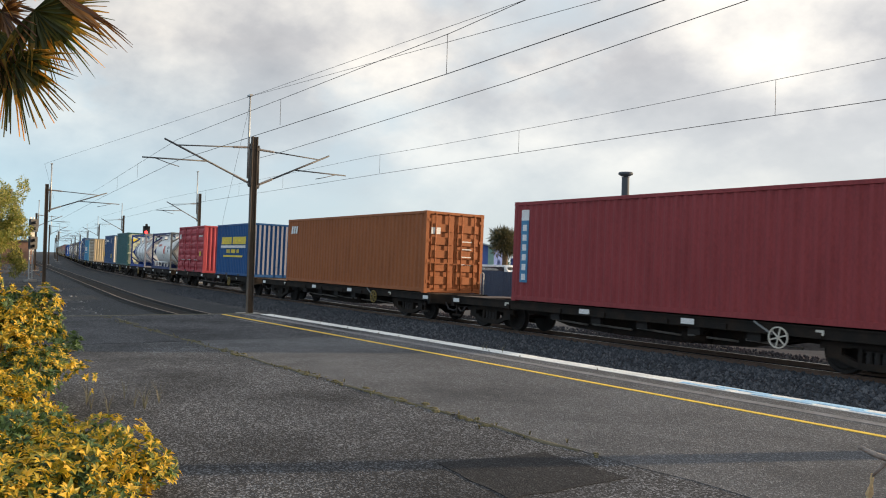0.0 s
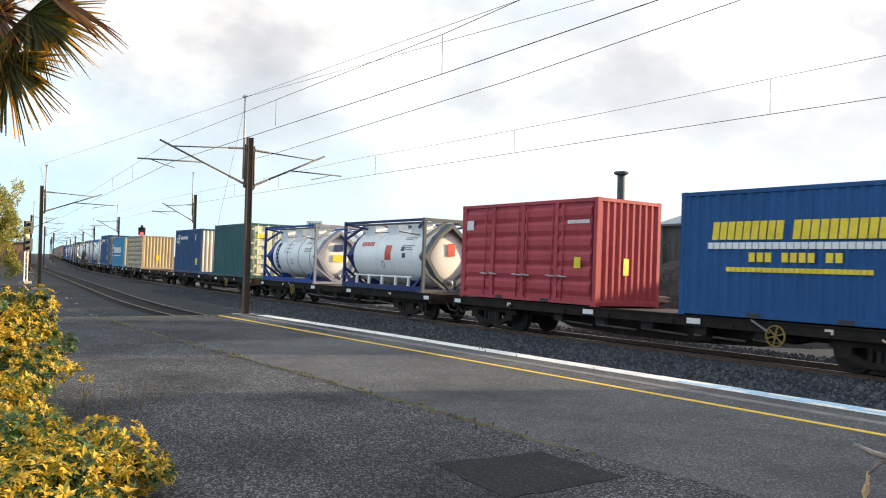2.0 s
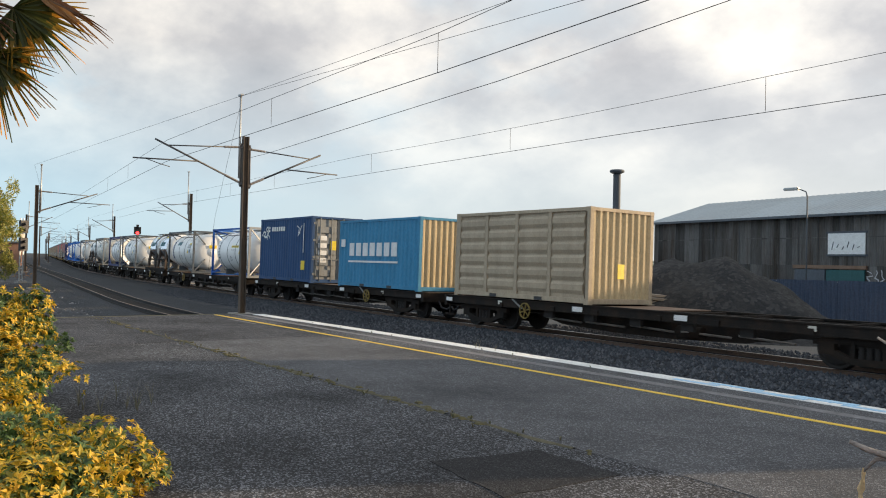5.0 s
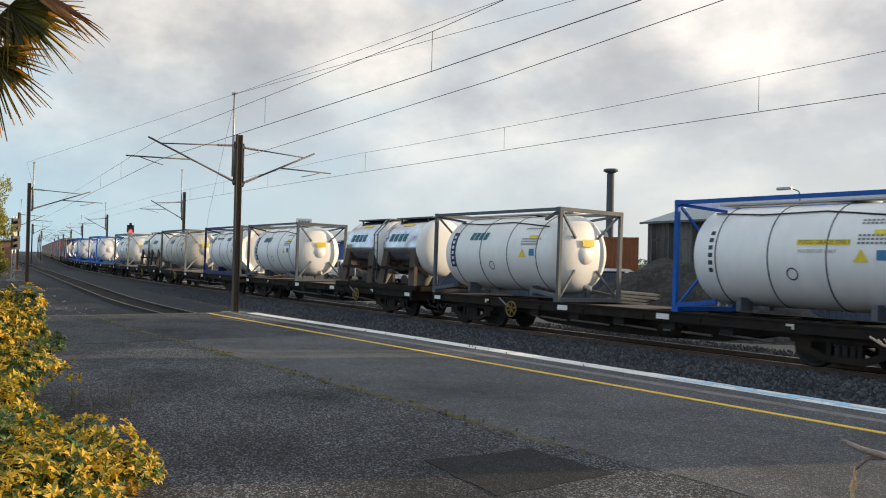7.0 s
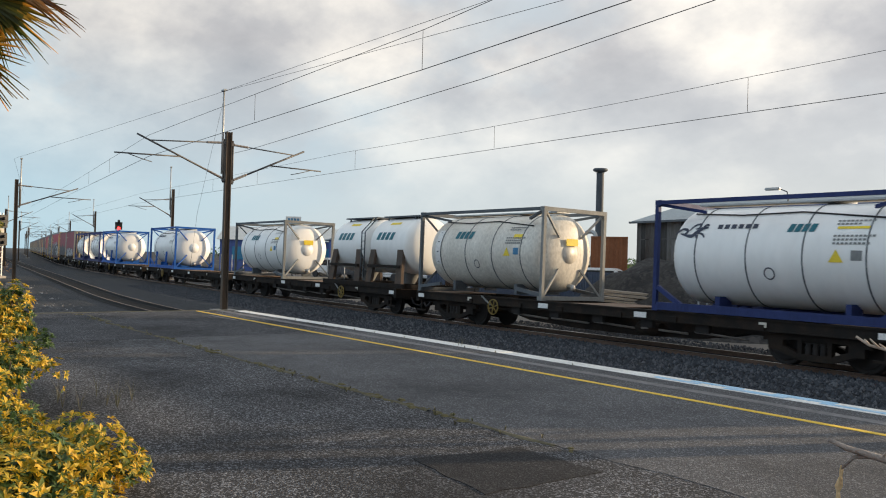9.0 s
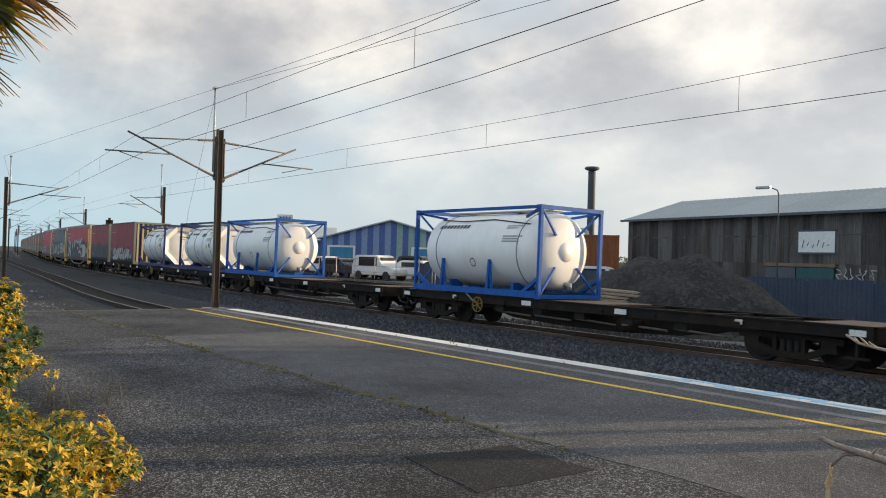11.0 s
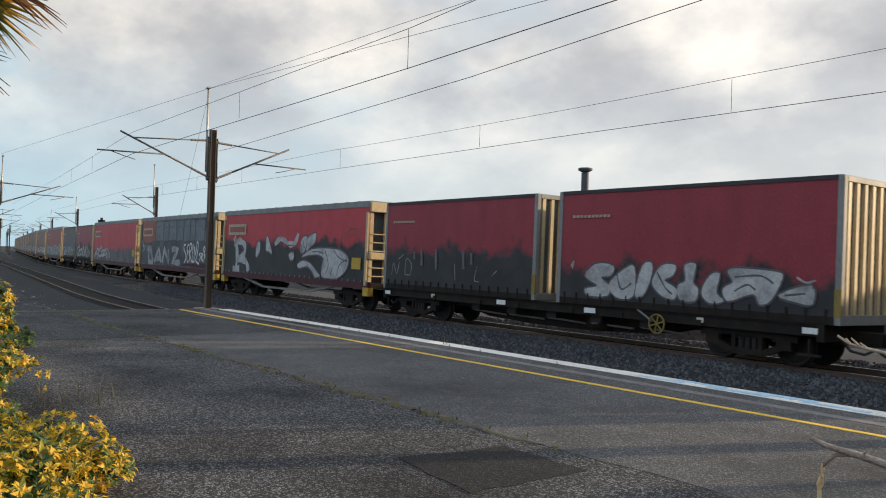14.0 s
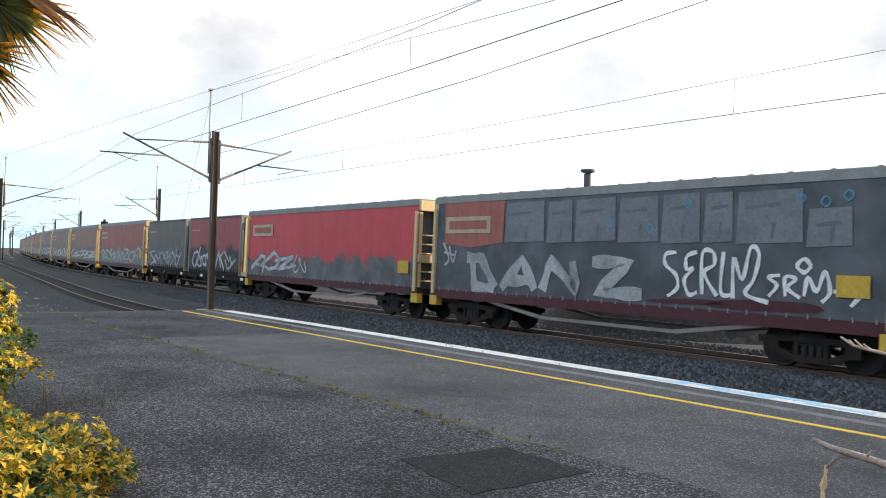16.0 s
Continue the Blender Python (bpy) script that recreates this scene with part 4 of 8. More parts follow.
    for sy in (-1, 1):
        part("top_rail", box(B(), -x + 0.12, x - 0.12, *sorted((sy * HALF, sy * (HALF - 0.08))), H - 0.1, H - 0.01), frame, ob)
        if rails:
            part("bottom_rail", box(B(), -x + 0.12, x - 0.12, *sorted((sy * HALF, sy * (HALF - 0.1))), 0.02, 0.2), frame, ob)
        for sx in (-1, 1):
            part("side_brace", bar(B(), (sx * (x - 0.1), sy * (HALF - 0.06), 0.55 if rails else 0.15), (sx * (x - 0.75 - (0 if rails else 0.4)), sy * (HALF - 0.1), 0.15 if rails else 0.28), 0.1), frame, ob)
            part("side_brace", bar(B(), (sx * (x - 0.1), sy * (HALF - 0.06), H - 0.1), (sx * (x - 1.1), sy * 0.75, H - 0.28), 0.07), frame, ob)
            part("saddle", box(B(), sx * 1.5 - 0.06, sx * 1.5 + 0.06, *sorted((sy * 0.4, sy * 0.85)), 0.1, 0.4), frame if rails else "slate", ob)
    if style == "collar":
        for xx in (-1.75, 0.0, 1.75):
            part("top_box", box(B(), xx - 0.42, xx + 0.42, -0.7, -0.3, cz + R * 0.72, H - 0.16), shell, ob, "white box under the walkway")
        part("top_pipe", tube(B(), [(-2.6, -0.85, H - 0.12), (2.6, -0.85, H - 0.12)], 0.035, 6), "slate", ob)
    part("walkway", box(B(), -2.5, 2.5, -0.25, 0.25, H - 0.09, H - 0.05), "galv", ob, "galvanised grating walkway")
    part("manlid", lathe_z(B(), [(H - 0.2, 0.3), (H - 0.06, 0.3), (H - 0.04, 0.26), (H - 0.039, 0.001)], 16, 0.6, 0.45), "galv", ob)
    for yy in (0.55, 0.9):
        part("ladder_rail", bar(B(), (-x - 0.005, yy, 0.1), (-x - 0.005, yy, H - 0.1), 0.04), "galv", ob)
    for i in range(7):
        part("ladder_rung", bar(B(), (-x - 0.005, 0.55, 0.3 + i * 0.32), (-x - 0.005, 0.9, 0.3 + i * 0.32), 0.03), "galv", ob)
    part("valve", tube(B(), [(2.8, 0, 0.4), (2.98, 0, 0.4), (2.98, 0, 0.28)], 0.08, 8), "galv", ob)
    part("hose_line", tube(B(), [(-2.3, -0.62, cz + 0.96), (-1.0, -0.72, cz + 0.89), (0.4, -0.66, cz + 0.93), (2.2, -0.85, cz + 0.76)], 0.018, 5), "black", ob)
    # markings
    if marks in ("teal", "teal_strip", "horse", "grey"):
        a, b = (0.22, 0.85) if marks == "horse" else (-1.3, -0.4)
        shell_blocks(ob, "company_mark", "mark_teal", a, b, 20 if marks != "horse" else 26, 33 if marks != "horse" else 36, 4, R, cz, 0.3, 0.2)
    if marks in ("teal_strip", "ladder"):
        shell_patch(ob, "name_panel", "navy" if marks == "teal_strip" else shell, -2.2, -1.95, -24, 34, R, cz)
        for k in range(6):
            bm = B()
            a0, a1 = radians(28 - k * 8.6), radians(23 - k * 8.6)
            q = [bm.verts.new((xx, -(R + 0.014) * math.cos(a), cz + (R + 0.014) * math.sin(a))) for a in (a0, a1) for xx in (-2.13, -2.02)]
            bm.faces.new((q[0], q[1], q[3], q[2]))
            part("name_block", bm, "mark_white" if marks == "teal_strip" else "mark_dark", ob)
    if marks == "grey":
        shell_patch(ob, "name_panel", "mark_white", -2.25, -1.98, -22, 36, R, cz)
        shell_blocks(ob, "name_blocks", "mark_dark", -2.18, -2.05, -18, 32, 1, R, cz)
    if marks == "horse":
        for w, line in ((0.035, ((-2.55, 24), (-2.4, 31), (-2.25, 29), (-2.3, 24), (-2.42, 25))), (0.05, ((-2.3, 23), (-2.1, 22), (-1.98, 27), (-1.85, 32), (-1.72, 33))), (0.03, ((-2.2, 29), (-2.1, 36), (-1.98, 38), (-1.95, 33), (-2.05, 31))),
                        (0.025, ((-1.95, 26), (-1.82, 24), (-1.75, 20))), (0.025, ((-2.0, 24), (-1.95, 19))), (0.03, ((-1.85, 33), (-1.8, 37), (-1.72, 36)))):
            shell_line(ob, "emblem_stroke", "mark_dark", line, w, R, cz, "dark swirl of a winged emblem")
        shell_blocks(ob, "company_name", "mark_dark", -1.5, -0.45, 31, 37, 6, R, cz)
    if marks == "darkname":
        shell_blocks(ob, "company_name", "mark_dark", -2.1, -0.55, 36, 43, 9, R, cz, 0.2)
        for xx in (-1.55, 0.75):
            part("stiffener", bar(B(), (xx, -1.15, 0.2), (xx, -1.1, 1.05), 0.09), frame, ob)
            part("stiffener", bar(B(), (xx + 0.2, -1.15, 0.2), (xx, -1.1, 1.0), 0.06), frame, ob)
    if marks == "redname":
        shell_blocks(ob, "company_name", "mark_red", -1.9, -0.9, 20, 30, 5, R, cz)
        shell_patch(ob, "warning_panel", "mark_red", 0.05, 0.5, -8, 22, R, cz, "orange-red warning panel")
        for xx, aa in ((1.2, 10), (1.32, -3)):
            shell_patch(ob, "hazard_label", "mark_dark", xx, xx + 0.24, aa, aa + 9, R, cz)
        for xx in (-1.9, -0.9, 0.1, 1.1, 2.0):
            part("guard_post", bar(B(), (xx, -1.16, 0.2), (xx, -1.14, 0.55), 0.08), shell, ob)
        part("guard_rail", bar(B(), (-2.1, -1.15, 0.52), (2.2, -1.15, 0.52), 0.05), shell, ob)
        end_plate(ob, "warning_panel", "mark_red", 2.86, -0.1, 0.2, 1.3, 1.75, "orange-red warning panel")
    if marks == "strip":
        shell_patch(ob, "name_panel", "navy", -2.06, -1.72, -36, 38, R, cz)
        for k in range(5):
            bm = B()
            a0, a1 = radians(25 - k * 11), radians(20 - k * 11)
            q = [bm.verts.new((xx, -(R + 0.014) * math.cos(a), cz + (R + 0.014) * math.sin(a))) for a in (a0, a1) for xx in (-1.94, -1.84)]
            bm.faces.new((q[0], q[1], q[3], q[2]))
            part("name_block", bm, "mark_white", ob)
        for u0, u1, v0, v1 in ((-1.0, -0.98, 10, 34), (-0.3, -0.28, 10, 34), (-0.65, -0.63, 10, 34), (-1.0, -0.28, 33, 34), (-1.0, -0.28, 21, 22), (-1.0, -0.28, 10, 11)):
            shell_patch(ob, "data_panel_line", "mark_dark", u0, u1, v0, v1, R, cz)
        end_plate(ob, "name_panel", "navy", 2.86, -0.25, 0.2, 1.45, 1.75)
        end_plate(ob, "data_panel", "mark_yellow", 2.86, -0.28, 0.22, 1.0, 1.3)
    # number lines, hazard labels
    if marks != "plain":
        for k, (a, n) in enumerate(((38, 9), (34, 6), (20, 10), (16, 8), (12, 9))):
            if marks in ("teal", "teal_strip") and k == 1:
                continue
            shell_blocks(ob, "number_line", "grey", 1.25, 1.25 + n * 0.085, a, a + 2.2, n, R, cz)
    if marks in ("teal", "teal_strip", "ladder", "horse", "grey"):
        shell_patch(ob, "yellow_sticker", "mark_yellow", 1.55 if marks != "horse" else 1.3, 1.95, *((29, 32) if marks == "horse" else (20, 27)), R, cz, "yellow sticker")
        bm = B()
        q = [bm.verts.new((xx, -(R + 0.01) * math.cos(radians(a)), cz + (R + 0.01) * math.sin(radians(a)))) for xx, a in ((1.2, -6), (1.5, -6), (1.35, 7))]
        bm.faces.new(q)
        part("hazard_triangle", bm, "mark_yellow", ob)
        shell_patch(ob, "hazard_label", "mark_blue" if marks != "horse" else "grey", 1.65, 1.87, -4, 6, R, cz)
        if style == "skirt":
            end_plate(ob, "yellow_strip", "mark_yellow", 2.842, -0.22, 0.22, 1.72, 1.78, "thin yellow strip")
            for k, (w, z) in enumerate(((0.26, 1.86), (0.16, 2.0), (0.1, 2.07))):
                end_plate(ob, "end_mark", "mark_dark", 2.80 - 0.05 * k, -w, w, z, z + 0.045)
        else:
            end_plate(ob, "yellow_sticker", "mark_yellow", 2.872, -0.2, 0.25, 1.55, 1.75, "yellow sticker")
    if marks == "ladder":
        shell_patch(ob, "yellow_band", "mark_yellow", 0.0, 1.12, 11, 17, R, cz, "yellow lettered band")
        shell_text(ob, "band_text", "FOOD GRADE ONLY", 0.05, 12.2, 0.115, "mark_dark", R, cz)
        shell_text(ob, "lower_text", "FOODSTUFF ONLY", 0.05, 3, 0.095, "grey", R, cz)
    ring = ring_y(B(), -0.1, -R + 0.03, 0.95, 0.13, 0.025, 0.02)
    for v in ring.verts:
        v.co.y = -math.sqrt(max(0.01, (R + 0.012) ** 2 - (v.co.z - cz) ** 2))
    part("round_label", ring, "mark_dark", ob)
    return ob


def twin_bulk_tank(label, shell, dark=True):
    """Two short drums on hopper legs in one 20-foot base."""
    ob = thing("bulk_tank_container", label, "tank container", "containers on the train")
    H, R, cz = 2.55, 1.02, 1.52
    part("base_frame", frame_base(6.058), "iron", ob)
    for c in (-1.5, 1.45):
        prof = [(c - 1.42, 0.001)] + [(c - 1.1 - 0.32 * math.cos(a), R * math.sin(a) ** 0.5) for a in np.linspace(0.08, math.pi / 2, 7)] + [(c + 1.1 + 0.32 * math.sin(a), R * max(0.02, math.cos(a)) ** 0.5) for a in np.linspace(0.0, math.pi / 2 - 0.03, 7)] + [(c + 1.42, 0.001)]
        drum = part("drum", lathe_x(B(), prof, 40, 0, cz), shell, ob)
        part("drum_cap", lathe_x(B(), [(c + 1.1 + 0.33 * math.sin(a), 0.006 + R * max(0.0, math.cos(a)) ** 0.5) for a in np.linspace(0.02, math.pi / 2, 9)], 40, 0, cz), "tank", drum, "white domed end")
        shell_blocks(drum, "company_mark", "mark_teal", c - 0.8, c + 0.4, 10, 26, 4, R, cz, 0.3)
        shell_patch(drum, "yellow_sticker", "mark_yellow", c - 0.3, c + 0.4, 46, 53, R, cz, "yellow sticker")
        bm = B()
        lathe = [(0.15, 0.22), (0.55, 0.42), (0.95, 0.62)]
        lathe_z(bm, lathe, 16, c, 0)
        part("hopper", bm, "grey", ob)
        for sx in (-1, 1):
            q = [(c + sx * 1.25, -1.15, 0.15), (c + sx * 0.85, -1.15, 0.15), (c + sx * 0.75, -1.02, 1.35), (c + sx * 1.1, -1.02, 1.35)]
            for sy in (1, -1):
                bm = B()
                a = [bm.verts.new((p[0], sy * p[1], p[2])) for p in q]
                b = [bm.verts.new((p[0], sy * (p[1] + 0.12), p[2])) for p in q]
                bm.faces.new(a)
                bm.faces.new(b)
                for k in range(4):
                    bm.faces.new((a[k], a[(k + 1) % 4], b[(k + 1) % 4], b[k]))
                part("support_leg", bm, "rustiron" if dark else shell, ob)
        part("support_beam", bar(B(), (c - 1.1, -1.1, 0.75), (c + 1.1, -1.1, 0.75), 0.1), "iron", ob)
        part("catwalk", box(B(), c - 1.2, c + 1.25, -0.45, 0.4, H + 0.0, H + 0.05), "slate", ob)
        for xx in (c - 0.9, c + 0.9):
            part("catwalk_post", bar(B(), (xx, -0.4, 2.3), (xx, -0.4, H), 0.05), "slate", ob)
    for xx in (-0.2, 0.05):
        part("ladder_rail", tube(B(), [(xx, -1.12, 0.3), (xx, -1.12, 2.0), (xx, -0.6, H)], 0.025, 6), "slate", ob)
    for i in range(6):
        part("ladder_rung", bar(B(), (-0.2, -1.12, 0.45 + i * 0.3), (0.05, -1.12, 0.45 + i * 0.3), 0.025), "slate", ob)
    return ob


def frame_base(L):
    bm = B()
    for sy in (-1, 1):
        box(bm, -L / 2, L / 2, *sorted((sy * HALF, sy * (HALF - 0.12))), 0.0, 0.16)
    for i in range(7):
        xx = -L / 2 + 0.06 + i * (L - 0.12) / 6
        box(bm, xx - 0.06, xx + 0.06, -HALF, HALF, 0.0, 0.15)
    return bm


# ---------------------------------------------------------------- curtain bodies and sprayed paint
def flat_poly(bm, pts, y, depth):
    lo, hi = [bm.verts.new((x, y, z)) for x, z in pts], [bm.verts.new((x, y - depth, z)) for x, z in pts]
    bm.faces.new(hi)
    for k in range(len(pts)):
        bm.faces.new((lo[k], lo[(k + 1) % len(pts)], hi[(k + 1) % len(pts)], hi[k]))


def stroke(bm, pts, w, y, depth, zmin, zmax, swell=0.25):
    """A broad paint stroke through points, on a flat side."""
    pts = [Vector((p[0], 0, min(zmax - w, max(zmin + w, p[1])))) for p in pts]
    ln, rn = [], []
    for i, p in enumerate(pts):
        d = (pts[min(i + 1, len(pts) - 1)] - pts[max(0, i - 1)])
        d = d.normalized() if d.length > 1e-6 else Vector((1, 0, 0))
        n = Vector((-d.z, 0, d.x)) * w * (0.8 + swell * math.sin(i * (0.9 if swell < 0.3 else 0.33) + p.x * 2.0))
        ln.append((bm.verts.new((p.x + n.x, y - depth, p.z + n.z)), bm.verts.new((p.x - n.x, y - depth, p.z - n.z))))
    for a, b in zip(ln, ln[1:]):
        bm.faces.new((a[0], a[1], b[1], b[0]))


# strokes of made-up sprayed figures, in a unit box
FIGURES = (
    (((0, 0), (0.05, 1), (0.6, 0.95), (0.72, 0.72), (0.5, 0.5), (0.1, 0.48)), ((0.35, 0.5), (0.8, 0.02))),
    (((0, 0.95), (0.02, 0.1), (0.6, 0.02), (0.74, 0.95)),),
    (((0, 0), (0.3, 1), (0.52, 0.98), (0.8, 0)), ((0.2, 0.36), (0.62, 0.34))),
    (((0.02, 0.92), (0.8, 1), (0.1, 0.08), (0.85, 0.02)),),
    (((0, 0), (0.08, 1), (0.66, 0.04), (0.74, 1)),),
    (((0, 0), (0, 1), (0.55, 0.94), (0.8, 0.55), (0.6, 0.08), (0, 0)),),
    (((0.78, 0.86), (0.35, 1), (0.08, 0.72), (0.66, 0.42), (0.6, 0.06), (0.0, 0.1)),),
    (((0.1, 1), (0.06, 0), (0.8, 0.06)), ((0.1, 0.55), (0.6, 0.6))),
)


def rounded(pts, n=6):
    """Points of a smooth line through the corners of a stroke."""
    out = []
    for k in range(len(pts) - 1):
        p0, p1, p2, p3 = pts[max(0, k - 1)], pts[k], pts[k + 1], pts[min(len(pts) - 1, k + 2)]
        for s in range(n):
            u = s / n
            out.append(tuple(0.5 * (2 * p1[q] + (p2[q] - p0[q]) * u + (2 * p0[q] - 5 * p1[q] + 4 * p2[q] - p3[q]) * u * u + (3 * p1[q] - p0[q] - 3 * p2[q] + p3[q]) * u ** 3) for q in (0, 1)))
    out.append(pts[-1])
    return out


def spray(ob, x0, x1, z0, z1, y, seed, letters, mat="spray_white", width=0.07, tall=1.0, outline="spray_dark", loops=0.0, edge=0.035):
    """A row of sprayed figures of broad strokes with a soft dark edge; past the share loops, thin looping scrawl."""
    rnd = random.Random(seed)
    n_loop = round(letters * loops)
    w = (x1 - x0) / max(1, letters)
    last = -1
    for i in range(letters - n_loop):
        pick = rnd.randrange(len(FIGURES))
        pick = pick if pick != last else (pick + 3) % len(FIGURES)
        last = pick
        h = (z1 - z0) * tall * rnd.uniform(0.82, 1.0)
        cx, cz, slant = x0 + w * (i + 0.06 + rnd.uniform(-0.04, 0.04)), z0 + width + rnd.uniform(0, 0.06), rnd.uniform(-0.08, 0.22)
        mirror, tip = ((True, False), (False, True), (True, True))[i % 3]
        turn = rnd.choice((-1, 1)) * rnd.uniform(0.45, 1.2)
        if FIGURES[pick] in FIGURES[2:5]:
            turn += 0.9
        for name, m, grow, d in ((("shape_outline", outline, edge, 0.0),) if outline else ()) + (("sprayed_shape", mat, 0.0, 0.002),):
            bm = B()
            for k, line in enumerate(FIGURES[pick]):
                flat = [((0.8 - px) if mirror else px, (1 - pz) if tip else pz) for px, pz in line]
                flat = [((px - 0.4) * math.cos(turn) - (pz - 0.5) * math.sin(turn) + 0.4, (px - 0.4) * math.sin(turn) + (pz - 0.5) * math.cos(turn) + 0.5) for px, pz in flat]
                pts = [(cx + (px * 1.3 - 0.1 + slant * pz) * w, min(z1, max(z0 + width * 0.5, cz + pz * max(0.1, h - 2 * width)))) for px, pz in flat]
                for e, (p, q) in enumerate(zip(pts, pts[1:])):
                    v = Vector((q[0] - p[0], q[1] - p[1]))
                    v = v.normalized() * (width * 0.5 + grow) if v.length else Vector((0.01, 0))
                    sw = width * (0.42 + 0.2 * ((e * 7 + i * 3) % 5) / 4) + grow
                    nn = Vector((-v.y, v.x)).normalized() * sw
                    bm.faces.new([bm.verts.new((a[0], y - d - 0.0003 * (e + 2 * k), a[1])) for a in ((p[0] - v.x + nn.x, p[1] - v.y + nn.y), (p[0] - v.x - nn.x, p[1] - v.y - nn.y), (q[0] + v.x - nn.x, q[1] + v.y - nn.y), (q[0] + v.x + nn.x, q[1] + v.y + nn.y))])
            part(name, bm, m, ob, "pale sprayed graffiti figure" if m == mat else "")
    for i in range(n_loop):
        k0, cx = rnd.uniform(0, 6), x0 + w * (letters - n_loop + i)
        h = (z1 - z0) * tall * 0.5
        pts = []
        for u in range(70):
            a = u / 69 * 5.0 * math.pi + k0
            pts.append((cx + w * u / 69 + 0.2 * w * math.sin(a * 1.6 + 0.5) * math.cos(a * 0.37), z0 + 0.15 + h * (0.8 + 0.45 * math.cos(a) + 0.35 * math.sin(a * 1.73 + k0))))
        bm = B()
        stroke(bm, pts, 0.04, y, 0.004, z0, z1)
        part("sprayed_scrawl", bm, "spray_white", ob, "thin looping sprayed scrawl")


def painted_shape(ob, pts, mat, y, edge="spray_dark", rim=0.045, wet=2):
    """One filled graffiti figure with softly rounded corners and a dark rim sprayed round it."""
    ring = rounded([pts[-1]] + list(pts) + [pts[0], pts[1]], wet + 1)[wet + 1:-(wet + 2)]
    area = sum(a[0] * b[1] - b[0] * a[1] for a, b in zip(ring, ring[1:] + ring[:1]))
    side = 1 if area > 0 else -1
    grown = []
    for i, q in enumerate(ring):
        a, b = ring[i - 1], ring[(i + 1) % len(ring)]
        d = Vector((b[0] - a[0], b[1] - a[1]))
        d = d.normalized() if d.length > 1e-6 else Vector((1, 0))
        grown.append((q[0] + side * d.y * rim, q[1] - side * d.x * rim))
    if edge:
        bm = B()
        flat_poly(bm, grown, y, 0.001)
        part("shape_outline", bm, edge, ob)
    bm = B()
    flat_poly(bm, ring, y, 0.0025)
    part("sprayed_shape", bm, mat, ob, "pale sprayed graffiti figure")


def painted_lines(ob, lines, mat, width, y, soft=True, name="sprayed_stroke", label="pale sprayed graffiti stroke", lift=0.003):
    """Graffiti strokes of one can; each a line of (x, z) corners on a flat side."""
    for i, line in enumerate(lines):
        bm = B()
        stroke(bm, rounded(line, 6) if soft else straight(line), width, y, lift + 0.0002 * (i % 5), -1, 9, 0.16)
        part(name, bm, mat, ob, label)


def straight(line, n=5):
    out = []
    for a, b in zip(line, line[1:]):
        out += [(a[0] + (b[0] - a[0]) * k / n, a[1] + (b[1] - a[1]) * k / n) for k in range(n)]
    return out + [line[-1]]


SIDE = -HALF - 0.003


def bubble_letters(ob):
    """A row of chunky grey letters over the foot of a curtain."""
    for pts in (((-2.8, .73), (-2.45, 1.04), (-1.88, 1.01), (-1.94, .77), (-2.27, .71), (-1.99, .52), (-2.03, .27), (-2.64, .24), (-2.79, .4), (-2.37, .5)),
                ((-1.94, .64), (-1.52, .94), (-1.22, .99), (-1.22, .31), (-1.71, .23), (-1.98, .44)),
                ((-.97, 1.04), (-.69, 1.08), (-.74, .69), (-.94, .33), (-1.18, .35)),
                ((-.68, .69), (-.43, 1.05), (-.03, 1.06), (-.1, .83), (-.33, .71), (.01, .53), (-.03, .3), (-.31, .32), (-.56, .47))):
        painted_shape(ob, pts, "spray_white", SIDE)
    for pts in (((.22, 1.07), (.51, 1.1), (.45, .7), (.59, .56), (.51, .28), (.1, .31), (.05, .61), (.25, .73)),
                ((.68, .49), (.88, .86), (1.13, .91), (1.06, .51), (1.25, .33), (.9, .26)),
                ((1.33, .95), (1.53, 1.04), (2.46, .99), (2.59, .86), (2.36, .41), (2.1, .31), (1.94, .52), (1.35, .33), (1.22, .59), (1.46, .74)),
                ((2.51, .52), (3.21, .75), (3.24, .38), (2.91, .4))):
        painted_shape(ob, pts, "spray_white", SIDE)
    painted_lines(ob, (((-1.75, .8), (-1.6, .45), (-1.3, .6)), ((-.55, .9), (-.3, .55), (-.1, .4)), ((1.5, .85), (2.1, .9), (2.4, .75)), ((1.5, .55), (1.8, .7), (2.0, .6)), ((2.65, .52), (3.1, .58))), "spray_dark", 0.025, SIDE)
    painted_lines(ob, (((-3.3, .95), (-3.2, 1.1), (-3.25, .9)), ((2.9, .9), (3.1, .8), (3.3, .85))), "spray_grey", 0.025, SIDE)


